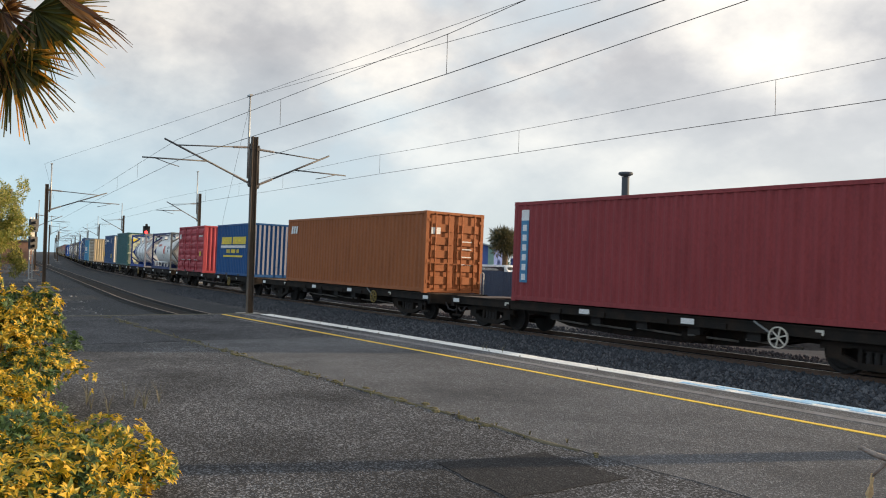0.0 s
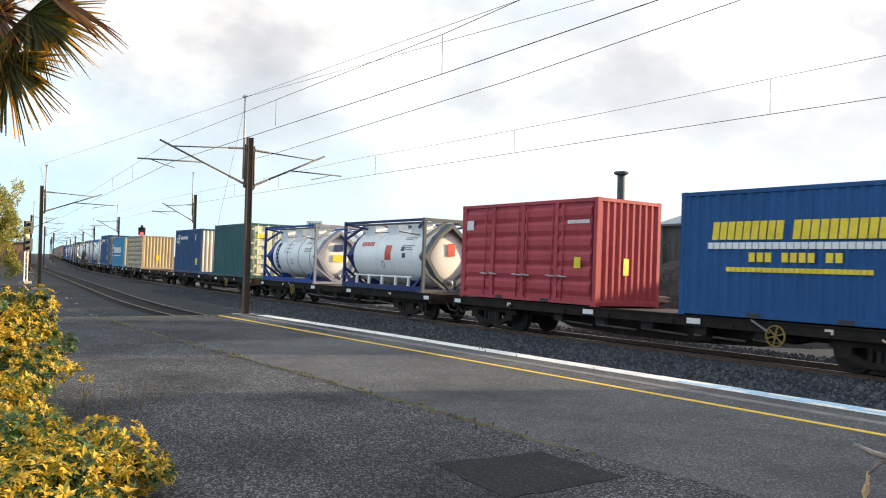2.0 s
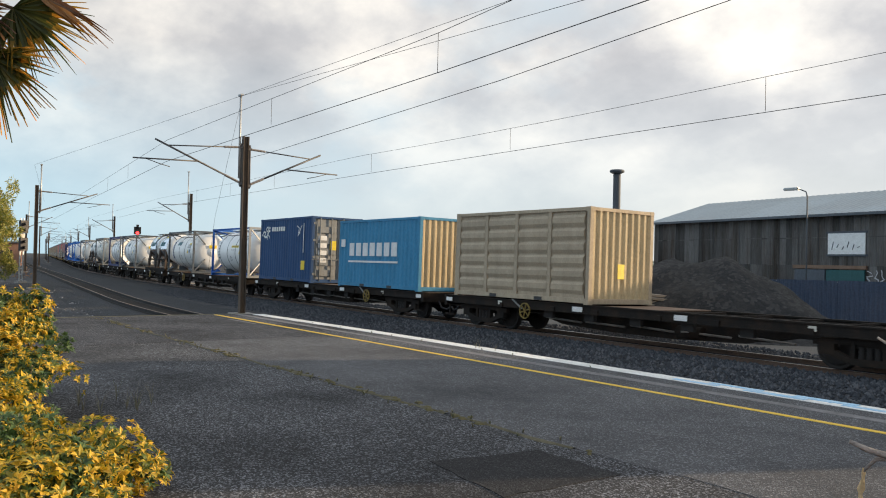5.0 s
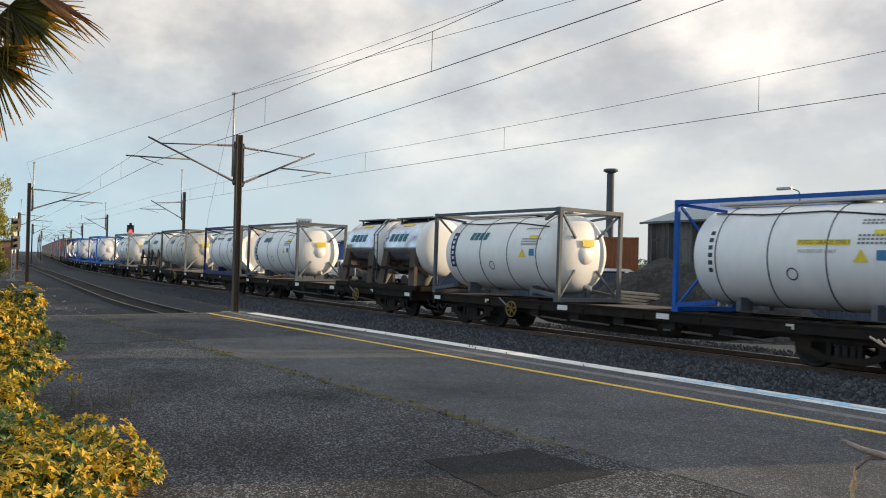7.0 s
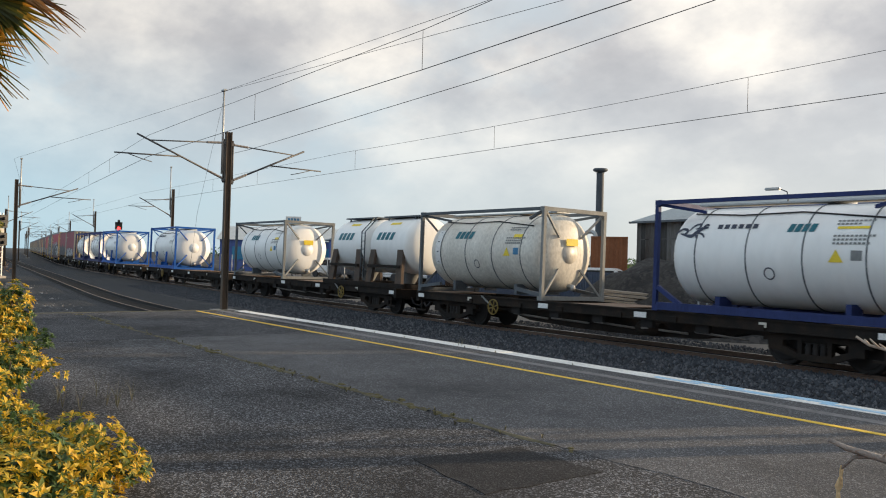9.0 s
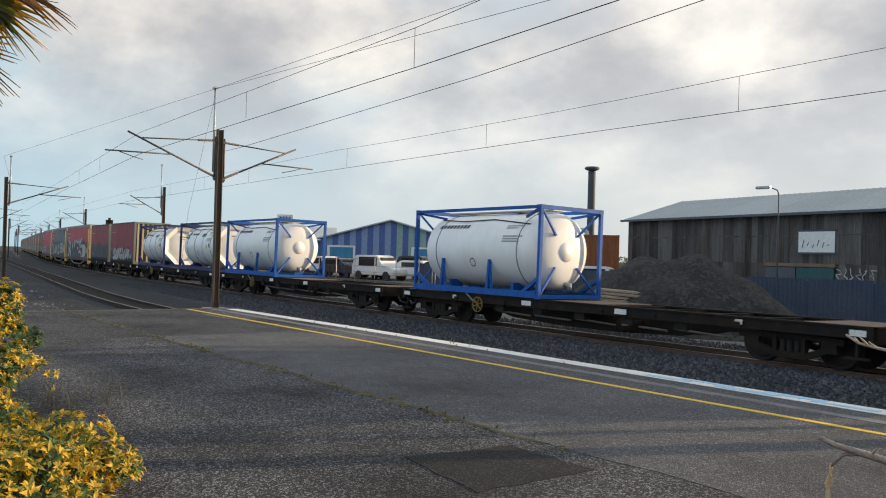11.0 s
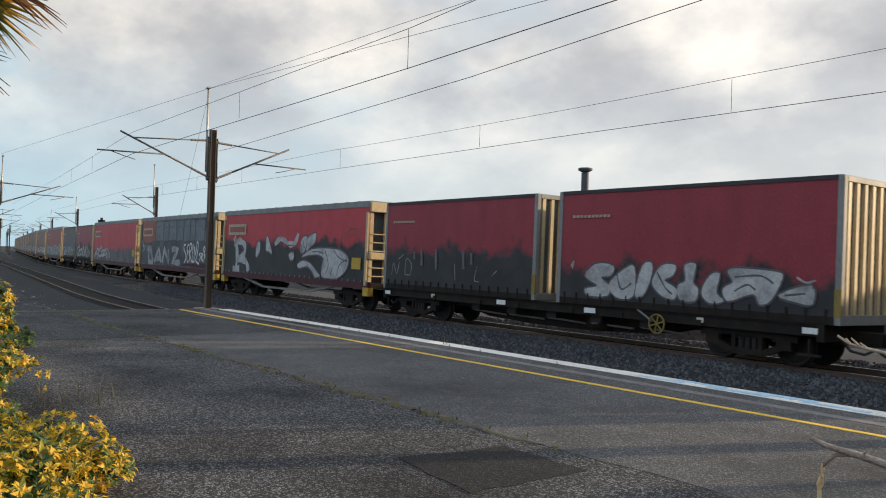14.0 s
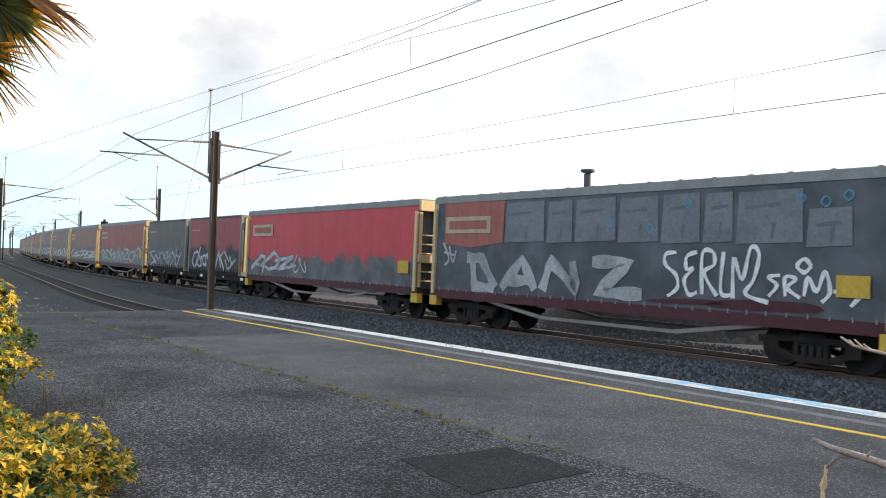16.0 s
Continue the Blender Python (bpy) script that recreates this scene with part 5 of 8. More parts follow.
def wild_letters(ob):
    """Large pale letters that end in a broad arrow head."""
    painted_lines(ob, (((-5.6, 1.78), (-5.2, 1.1), (-5.26, .3)), ((-5.6, 1.5), (-4.88, 1.58), (-4.3, 1.36), (-4.38, .95), (-5.1, .75)), ((-5.06, .72), (-4.1, .65), (-3.75, .2)), ((-5.66, .25), (-4.85, .29))), "spray_white", 0.19, SIDE)
    painted_lines(ob, (((-.98, 1.44), (-.42, 1.68), (.37, 1.48), (.96, 1.5), (1.3, 1.9)),), "spray_white", 0.15, SIDE)
    for pts in (((-2.98, 1.15), (-2.85, 1.51), (-2.57, 1.52), (-2.59, 1.09), (-2.92, .87)), ((-1.85, 1.81), (-1.58, 1.58), (-1.25, 1.06), (-1.56, 1.14), (-1.88, 1.2)), ((.46, 1.04), (.9, 1.11), (.91, .84), (.62, .81)),
                ((1.53, 1.17), (1.59, 1.59), (1.85, 1.77), (2.12, 1.74), (2.0, 1.33), (1.81, 1.13)), ((2.13, 1.54), (2.25, 1.74), (2.85, 1.91), (2.79, 1.54), (2.39, 1.37), (2.1, 1.18))):
        painted_shape(ob, pts, "spray_white", SIDE, rim=0.06)
    for pts in (((1.68, .95), (2.33, 1.21), (3.08, 1.3), (4.02, 1.3), (4.89, 1.24), (5.45, 1.03), (5.56, .81), (5.32, .46), (4.71, .2), (4.06, .17), (3.48, .24), (3.52, .73), (3.57, .94), (3.09, 1.06), (2.34, 1.04)),
                ((1.34, .64), (1.82, .79), (2.48, .69), (3.11, .36), (3.32, .24), (3.1, .17), (2.88, .18), (2.72, .34), (2.22, .58), (1.49, .49))):
        painted_shape(ob, pts, "spray_white", SIDE, rim=0.06)
    painted_lines(ob, (((3.7, 1.2), (4.0, .7), (3.8, .3)), ((4.4, 1.22), (4.9, .95), (5.5, .85)), ((4.7, .3), (4.9, .7), (5.4, .9)), ((2.6, 1.15), (3.1, 1.18), (3.6, 1.1)), ((-4.9, 1.35), (-4.6, 1.3), (-4.6, 1.1), (-4.95, 1.05)), ((-.4, 1.6), (.2, 1.42), (.9, 1.42)), ((1.75, 1.6), (1.9, 1.3)), ((4.2, .3), (4.35, .6))), "spray_dark", 0.028, SIDE, lift=0.005)
    painted_lines(ob, (((5.3, 1.95), (5.7, 2.1), (6.3, 2.05)), ((5.5, 1.8), (6.0, 1.9), (6.4, 1.75)), ((5.1, 1.5), (5.2, 1.85))), "dustred", 0.04, SIDE)


def block_letters(ob):
    """Faded grey block letters above, pale letters and a thin looping tag below."""
    painted_shape(ob, ((-6.55, 1.55), (-5.2, 1.45), (-3.8, 1.6), (-3.75, 2.8), (-6.58, 2.82)), "dustred", SIDE + 0.0015, None, 0.0, 0)
    for x0, x1, z0, z1 in ((1.5, 3.4, .22, .36), (3.2, 5.6, .2, .42)):
        painted_shape(ob, ((x0, z0), (x1, z0 + .03), (x1 - .2, z1), (x0 + .3, z1 - .05)), "maroon", SIDE + 0.0015, None)
    for x0, x1, z0, z1 in ((-3.71, -2.1, 1.6, 2.74), (-2.0, -1.05, 1.58, 2.72), (-.97, .42, 1.62, 2.73), (.5, 1.72, 1.6, 2.7), (1.8, 2.87, 1.58, 2.73), (2.95, 3.7, 1.6, 2.71), (3.78, 5.3, 1.58, 2.7), (5.37, 6.3, 1.52, 2.3)):
        painted_shape(ob, ((x0, z0), (x1, z0 + .04), (x1 - .03, z1), (x0 + .05, z1 - .02)), "spray_slate", SIDE, None, 0.05, 0)
        cut = x0 + (x1 - x0) * 0.55
        painted_lines(ob, (((cut, z0 + .1), (cut + .04, z0 + .45)), ((x0 + .2, z1 - .35), (cut + .2, z1 - .3))), "spray_dim", 0.05, SIDE, False, label="", lift=0.0045)
    painted_lines(ob, (((-5.39, 1.16), (-4.72, 1.15), (-4.05, .3)), ((-5.12, 1.1), (-5.0, .28), (-4.1, .3)), ((-3.79, .3), (-2.93, 1.15), (-2.4, .32)), ((-3.5, .52), (-2.6, .56)), ((-2.1, .32), (-1.8, 1.12), (-.85, .38), (-1.0, 1.12)), ((-.32, 1.12), (.9, 1.14), (-.1, .36), (1.3, .38))), "spray_grey", 0.19, SIDE, False)
    painted_lines(ob, (((2.26, 1.39), (1.96, 1.34), (1.97, 1.1), (2.27, .87), (2.31, .58), (2.05, .38)), ((2.82, 1.4), (2.55, 1.3), (2.55, 1.02), (2.72, 1.02), (2.5, .78), (2.63, .45), (2.85, .51)), ((2.98, .47), (2.96, 1.36), (3.23, 1.4), (3.27, 1.13), (3.02, .94), (3.36, .45)), ((3.5, 1.41), (3.46, .54), (3.77, .51)),
                       ((3.76, .42), (3.75, 1.28), (3.97, .83), (4.15, 1.5), (4.35, 1.37), (4.24, .84), (4.06, .53), (4.59, .38))), "spray_bright", 0.055, SIDE, lift=0.006, label="white looping sprayed tag")
    painted_lines(ob, (((4.83, .95), (4.58, .9), (4.77, .74), (4.59, .51)), ((4.96, .53), (4.95, .91), (5.18, .88), (5.0, .7), (5.28, .51)), ((5.36, .55), (5.44, .93), (5.62, .65), (5.78, 1.05), (5.89, .66), (5.73, .45)), ((5.5, 1.15), (5.35, 1.29), (5.2, 1.15), (5.35, 1.02), (5.5, 1.15)), ((5.96, .67), (6.5, .7), (6.3, .4))), "spray_bright", 0.05, SIDE, lift=0.006, label="white looping sprayed tag")
    painted_lines(ob, (((-6.6, 1.6), (-6.3, 1.1), (-6.5, .9)), ((-6.3, 1.5), (-6.1, 1.0), (-5.95, 1.35)), ((-6.55, 1.3), (-6.0, 1.2))), "spray_grey", 0.05, SIDE)
    for cx, cz in ((.21, 2.1), (1.46, 1.95), (2.51, 2.5), (5.23, 2.5), (5.75, 2.42), (6.2, 2.52)):
        painted_lines(ob, (((cx - .1, cz), (cx, cz + .1), (cx + .1, cz), (cx, cz - .1), (cx - .1, cz)),), "spray_teal", 0.022, SIDE, lift=0.007, label="small teal sprayed ring")


def curtain_sheet(L, z0, z1, y, sy, seed):
    """A slack fabric side with shallow upright folds."""
    bm = B()
    n = int(L / 0.22)
    rows = []
    for k in range(n + 1):
        x = -L / 2 + L * k / n
        d = 0.007 * noise.noise(Vector((x * 1.7, seed, 0))) + 0.003 * math.sin(x * 9)
        rows.append([bm.verts.new((x, y + sy * (d * q + 0.0), z)) for z, q in ((z0, 0.2), (z0 + (z1 - z0) * 0.3, 1), (z0 + (z1 - z0) * 0.7, 1), (z1, 0.2))])
    for a, b in zip(rows, rows[1:]):
        for k in range(3):
            bm.faces.new((a[k], b[k], b[k + 1], a[k + 1])).smooth = True
    return bm


def buckles(ob, places, half, proud, z0, z1, mat):
    """Strap buckles along a curtain's foot, all of one mesh."""
    me = None
    for xx in places:
        if me is None:
            b = part("strap_buckle", box(B(), -half, half, -HALF - proud, -HALF + 0.01, z0, z1), mat, ob)
            me = b.data
        else:
            b = new("strap_buckle", me)
            b.parent = ob
        b.matrix_local = pose(xx, 0, 0)


def curtain_container(label, seed, cloth="curtain", letters=7, **kw):
    L, H = 7.62, 2.9
    ob = thing("curtain_container", label, "curtain-sided container", "curtain-sided containers on the train")
    x = L / 2
    for sx in (-1, 1):
        bm = B()
        for sy in (-1, 1):
            box(bm, *sorted((sx * x, sx * (x - 0.13))), *sorted((sy * HALF, sy * (HALF - 0.13))), 0, H)
        box(bm, *sorted((sx * x, sx * (x - 0.1))), -HALF + 0.13, HALF - 0.13, 0.0, 0.2)
        box(bm, *sorted((sx * x, sx * (x - 0.1))), -HALF + 0.13, HALF - 0.13, H - 0.12, H)
        bmesh.ops.bevel(bm, geom=bm.edges[:], offset=0.008, segments=1, affect="EDGES")
        part("end_frame", bm, "grey", ob)
    part("warning_post", box(B(), x - 0.135, x + 0.003, -HALF - 0.003, -HALF + 0.05, 0.15, 0.7), "dullyellow", ob, "dull yellow painted corner post")
    for sx in (-1, 1):
        for i in range(7):
            yy = -0.95 + i * 1.9 / 6
            part("end_rib", box(B(), *sorted((sx * (x - 0.02), sx * (x - 0.09))), yy - 0.055, yy + 0.055, 0.2, H - 0.12), "cream", ob)
        part("end_wall", box(B(), *sorted((sx * (x - 0.09), sx * (x - 0.12))), -HALF + 0.13, HALF - 0.13, 0.2, H - 0.12), "slate", ob)
    for sy in (-1, 1):
        part("top_rail", box(B(), -x + 0.13, x - 0.13, *sorted((sy * (HALF + 0.01), sy * (HALF - 0.1))), H - 0.08, H + 0.005), "black", ob)
        part("bottom_rail", box(B(), -x + 0.13, x - 0.13, *sorted((sy * HALF, sy * (HALF - 0.12))), 0.0, 0.16), "iron", ob)
        part("curtain", curtain_sheet(L - 0.27, 0.14, H - 0.07, sy * (HALF - 0.015), sy, seed), cloth, ob)
    part("roof", box(B(), -x + 0.05, x - 0.05, -HALF + 0.02, HALF - 0.02, H - 0.02, H + 0.01), "grey", ob)
    buckles(ob, [-x + 0.3 + i * (L - 0.6) / 17 for i in range(18)], 0.02, 0.012, 0.06, 0.3, "iron")
    blocks(ob, "company_name", "beige", -x + 0.5, -x + 1.8, H - 0.7, H - 0.63, 10, -HALF - 0.012)
    if letters:
        spray(ob, -x + 0.7, x - 0.9, 0.18, 1.3, -HALF + 0.003, seed, letters, **kw)
    return ob


def curtain_wagon(label, seed, L=14.0, cloth="curtainred", letters=8, share=1.0, **kw):
    """A covered wagon with fabric sides; its own bogies hang below."""
    H, F = 3.0, 0.0
    ob = thing("curtain_wagon", label, "railway wagon", "curtain-sided wagons of the train")
    x = L / 2
    for sy in (-1, 1):
        part("curtain", curtain_sheet(L - 0.5, 0.12, H - 0.16, sy * (HALF - 0.012), sy, seed), cloth, ob)
        part("top_rail", box(B(), -x + 0.1, x - 0.1, *sorted((sy * (HALF + 0.01), sy * (HALF - 0.16))), H - 0.18, H + 0.01), "grey", ob)
        part("side_sill", box(B(), -x, x, *sorted((sy * (HALF + 0.01), sy * (HALF - 0.14))), -0.12, 0.14), "maroon" if sy < 0 else "iron", ob)
        part("corner_sheet", box(B(), x - 0.26, x - 0.1, *sorted((sy * (HALF), sy * (HALF - 0.05))), 0.1, H - 0.16), cloth, ob)
        part("truss_rod", bar(bar(bar(B(), (-4.4, sy * 1.12, -0.1), (-2.2, sy * 1.12, -0.42), 0.09), (-2.2, sy * 1.12, -0.42), (2.2, sy * 1.12, -0.42), 0.08), (2.2, sy * 1.12, -0.42), (4.4, sy * 1.12, -0.1), 0.09), "truss", ob, "dusty bent truss rod")
    bm = box(B(), -x + 0.1, x - 0.1, -HALF + 0.05, HALF - 0.05, H - 0.03, H + 0.04)
    for i in range(int(L / 0.9)):
        xx = -x + 0.4 + i * 0.9
        box(bm, xx, xx + 0.1, -HALF + 0.05, HALF - 0.05, H + 0.04, H + 0.06)
    part("roof", bm, "grey", ob)
    part("floor", box(B(), -x, x, -HALF + 0.1, HALF - 0.1, -0.1, 0.1), "iron", ob)
    for sx in (-1, 1):
        xx = sx * x
        end = part("end_wall", box(B(), *sorted((xx - sx * 0.34, xx - sx * 0.28)), -HALF + 0.03, HALF - 0.03, 0.1, H), "char", ob)
        for yy in (-HALF + 0.06, -0.42, 0.42, HALF - 0.06):
            bm = bar(B(), (xx - sx * 0.16, yy, 0.0), (xx - sx * 0.16, yy, H - 0.37), 0.12, 0.26)
            bmesh.ops.bevel(bm, geom=bm.edges[:], offset=0.012, segments=1, affect="EDGES")
            part("end_post", bm, "cream", end, "cream painted end post")
        for y0, z0, z1, d in ((-HALF + 0.02, H - 0.36, H - 0.02, 0.0), (-HALF + 0.02, 0.95, 1.2, 0.015), (-0.42, 0.4, 0.94, 0.02)):
            bm = box(B(), *sorted((xx - sx * d, xx - sx * 0.305)), y0, -y0, z0, z1)
            bmesh.ops.bevel(bm, geom=bm.edges[:], offset=0.012, segments=1, affect="EDGES")
            part("end_beam", bm, "cream", end, "cream painted cross beam")
        for k in range(6):
            part("ladder_rung", bar(B(), (xx - sx * 0.08, -HALF + 0.1, 0.35 + k * 0.3), (xx - sx * 0.08, -0.45, 0.35 + k * 0.3), 0.035), "cream", end)
        part("foot_step", box(B(), *sorted((xx + sx * 0.02, xx - sx * 0.35)), -HALF - 0.015, -HALF + 0.2, -0.36, -0.06), "yellow", end, "yellow foot step")
        part("coupler", box(B(), *sorted((xx - sx * 0.1, xx + sx * 0.55)), -0.14, 0.14, -0.32, -0.05), "iron", ob)
    buckles(ob, [-x + 0.5 + i * 0.45 for i in range(int(L / 0.45))], 0.014, 0.02, 0.1, 0.2, "grey")
    plate(ob, "company_panel", "beige", -x + 0.7, -x + 2.85, H - 1.12, H - 0.62, -HALF - 0.012, "pale company panel")
    plate(ob, "company_bar", "dustred", -x + 0.88, -x + 2.67, H - 1.0, H - 0.74, -HALF - 0.02)
    plate(ob, "data_panel", "yellow", x - 1.18, x - 0.53, 0.57, 0.99, -HALF - 0.032, "yellow data panel")
    if letters:
        spray(ob, -x + 0.9, -x + 0.9 + (L - 2.1) * share, 0.2, 2.0, -HALF - 0.0005, seed, letters, **kw)
    for sx in (-1, 1):
        bogie(ob, sx * (x - 1.8), DECK_Z - RAIL_Z)
    return ob


# ---------------------------------------------------------------- flat wagons and bogies
def bogie(ob, cx, top):
    """A two-axle bogie; its wheels stand on the rails, top metres below the wagon's origin."""
    z = -top
    b = part("bogie", box(B(), cx - 0.28, cx + 0.28, -0.95, 0.95, z + 0.48, z + 0.74), "iron", ob)
    for sy in (-1, 1):
        bm = B()
        y0, y1 = sorted((sy * 0.86, sy * 1.0))
        for (xa, za), (xb, zb) in (((-1.15, 0.56), (-0.4, 0.62)), ((-0.4, 0.62), (0.4, 0.62)), ((0.4, 0.62), (1.15, 0.56)), ((-0.95, 0.44), (-0.38, 0.22)), ((-0.38, 0.22), (0.38, 0.22)), ((0.38, 0.22), (0.95, 0.44))):
            bar(bm, (cx + xa, sy * 0.93, z + za), (cx + xb, sy * 0.93, z + zb), 0.13, 0.13)
        for xa in (-0.85, 0.85):
            box(bm, cx + xa - 0.16, cx + xa + 0.16, y0, y1, z + 0.32, z + 0.56)
        box(bm, cx - 0.36, cx - 0.27, y0, y1, z + 0.22, z + 0.62)
        box(bm, cx + 0.27, cx + 0.36, y0, y1, z + 0.22, z + 0.62)
        part("side_frame", bm, "iron", b)
        for k in (-0.16, 0, 0.16):
            part("spring", lathe_z(B(), [(z + 0.27 + 0.05 * i, 0.075 if i % 2 else 0.055) for i in range(6)], 8, cx + k, sy * 0.93), "wheel", b)
        for xa in (-0.85, 0.85):
            bm = B()
            prof = [(0.0, 0.001), (0.0, 0.33), (0.02, 0.36), (0.0, 0.40), (0.0, 0.43), (0.1, 0.425), (0.13, 0.46), (0.14, 0.001)]
            n = 24
            rows = [[bm.verts.new((cx + xa + r * math.cos(2 * math.pi * k / n), sy * (0.62 - q), z + 0.43 + r * math.sin(2 * math.pi * k / n))) for k in range(n)] for q, r in prof]
            for p, q in zip(rows, rows[1:]):
                for k in range(n):
                    bm.faces.new((p[k], p[(k + 1) % n], q[(k + 1) % n], q[k]))
            part("wheel", bm, "wheel", b)
    for xa in (-0.85, 0.85):
        part("axle", tube(B(), [(cx + xa, -0.9, z + 0.43), (cx + xa, 0.9, z + 0.43)], 0.07, 8), "wheel", b)


def flat_wagon(wheel_x, wheel_mat):
    L = 15.7
    ob = thing("container_wagon", "dark grimy skeletal container flat wagon on two bogies", "railway wagon", "container wagons of the train")
    x = L / 2
    for sy in (-1, 1):
        prof = ((1.17, -0.005), (0.98, -0.005), (0.98, -0.04), (1.04, -0.04), (1.04, -0.225), (1.0, -0.225), (1.0, -0.25), (1.16, -0.25), (1.16, -0.225), (1.14, -0.225), (1.14, -0.04), (1.17, -0.04))
        bm = B()
        ends = [[bm.verts.new((xx, sy * yy, zz)) for yy, zz in prof] for xx in (-x, x)]
        for k in range(len(prof)):
            j = (k + 1) % len(prof)
            bm.faces.new((ends[0][k], ends[0][j], ends[1][j], ends[1][k]))
        for e in ends:
            bm.faces.new(e)
        bmesh.ops.recalc_face_normals(bm, faces=bm.faces[:])
        part("side_sill", bm, "iron", ob)
    for sy in (-1, 1):
        bm = B()
        prof = [(-x, -0.4), (-x + 3.8, -0.4), (-3.0, -0.62), (-1.0, -0.7), (1.0, -0.7), (3.0, -0.62), (x - 3.8, -0.4), (x, -0.4)]
        for (a, za), (b, zb) in zip(prof, prof[1:]):
            v = [bm.verts.new((xx, yy, zz)) for yy in (sy * 0.5, sy * 0.38) for xx, zz in ((a, za), (b, zb), (b, -0.06), (a, -0.06))]
            for f in ((0, 1, 2, 3), (4, 7, 6, 5), (0, 4, 5, 1), (3, 2, 6, 7)):
                bm.faces.new([v[i] for i in f])
        part("centre_sill", bm, "iron", ob)
    for i in range(13):
        xx = -x + 0.1 + i * (L - 0.2) / 12
        part("cross_bearer", box(B(), xx - 0.07, xx + 0.07, -1.02, 1.02, -0.2, -0.03), "iron", ob)
    for a, b in ((-x, -x + 1.5), (-0.9, 0.9), (x - 1.5, x)):
        part("deck_plate", box(B(), a, b, -1.0, 1.0, -0.03, -0.004), "deck", ob)
    for sx in (-1, 1):
        part("headstock", box(B(), *sorted((sx * x, sx * (x - 0.14))), -1.2, 1.2, -0.34, -0.005), "iron", ob)
        part("coupler", box(B(), *sorted((sx * (x - 0.1), sx * (x + 0.62))), -0.15, 0.15, -0.42, -0.14), "iron", ob)
        part("air_hose", tube(B(), [(sx * x, -0.55, -0.3), (sx * (x + 0.2), -0.55, -0.5), (sx * (x + 0.45), -0.5, -0.55), (sx * (x + 0.62), -0.45, -0.45)], 0.03, 6), "black", ob)
        part("foot_step", bar(bar(B(), (sx * (x - 0.3), -1.18, -0.3), (sx * (x - 0.3), -1.18, -0.62), 0.04), (sx * (x - 0.55), -1.18, -0.62), (sx * (x - 0.05), -1.18, -0.62), 0.05), "iron", ob)
        plate(ob, "number_board", "mark_white", sx * 1.71 - 0.19, sx * 1.71 + 0.19, -0.2, -0.07, -1.175, "white number board")
        plate(ob, "number_board", "endwhite", sx * 5.0 - 0.09, sx * 5.0 + 0.09, -0.18, -0.07, -1.175, "small pale board")
        plate(ob, "number_board", "mark_white", sx * (x - 0.28) - 0.16, sx * (x - 0.28) + 0.16, -0.2, -0.08, -1.205, "white number board")
        for yy in (1.1,) if sx > 0 else ():
            part("hand_rail", tube(B(), [(x - 0.12, yy, -0.02), (x - 0.12, yy, 0.72), (x - 0.2, yy, 0.78), (x - 0.3, yy, 0.72), (x - 0.3, yy, -0.02)], 0.02, 6), "endwhite", ob, "pale looped hand rail")
        bogie(ob, sx * (x - 1.8), DECK_Z - RAIL_Z)
    bm = ring_y(B(), wheel_x, -1.24, -0.3, 0.23, 0.026, 0.035, 24)
    for k in range(3):
        a = k * math.pi / 3 + 0.3
        bar(bm, (wheel_x - 0.21 * math.cos(a), -1.22, -0.3 - 0.21 * math.sin(a)), (wheel_x + 0.21 * math.cos(a), -1.22, -0.3 + 0.21 * math.sin(a)), 0.026)
    part("brake_wheel", bm, wheel_mat, ob, "spoked hand-brake wheel")
    part("brake_rod", bar(B(), (wheel_x, -1.2, -0.3), (wheel_x, -0.4, -0.3), 0.06), "iron", ob)
    part("brake_lever", bar(B(), (wheel_x - 0.15, -1.2, -0.25), (wheel_x - 0.62, -1.18, 0.0), 0.035), "grey", ob)
    for k in range(5):
        xx = -3.4 + 1.6 * k
        part("brake_pull_rod", tube(B(), [(xx, -0.75, -0.45 - 0.03 * (k % 2)), (xx + 1.3, -0.62, -0.52)], 0.03, 6), "truss", ob)
        part("truss_plate", box(B(), xx + 0.2, xx + 0.55, -1.02, -0.9, -0.44, -0.22), "wheel", ob)
    for k in range(6):
        xx = -5.0 + 1.9 * k + 0.3 * (k % 2)
        part("lashing_bracket", box(B(), xx, xx + 0.12 + 0.06 * (k % 3), -1.19, -1.14, -0.25, -0.12), "iron", ob)
    part("brake_cylinder", tube(B(), [(1.2, -0.6, -0.5), (1.9, -0.6, -0.5)], 0.16, 12), "iron", ob)
    part("air_tank", tube(B(), [(-1.6, 0.5, -0.55), (0.0, 0.5, -0.55)], 0.2, 12), "iron", ob)
    return ob


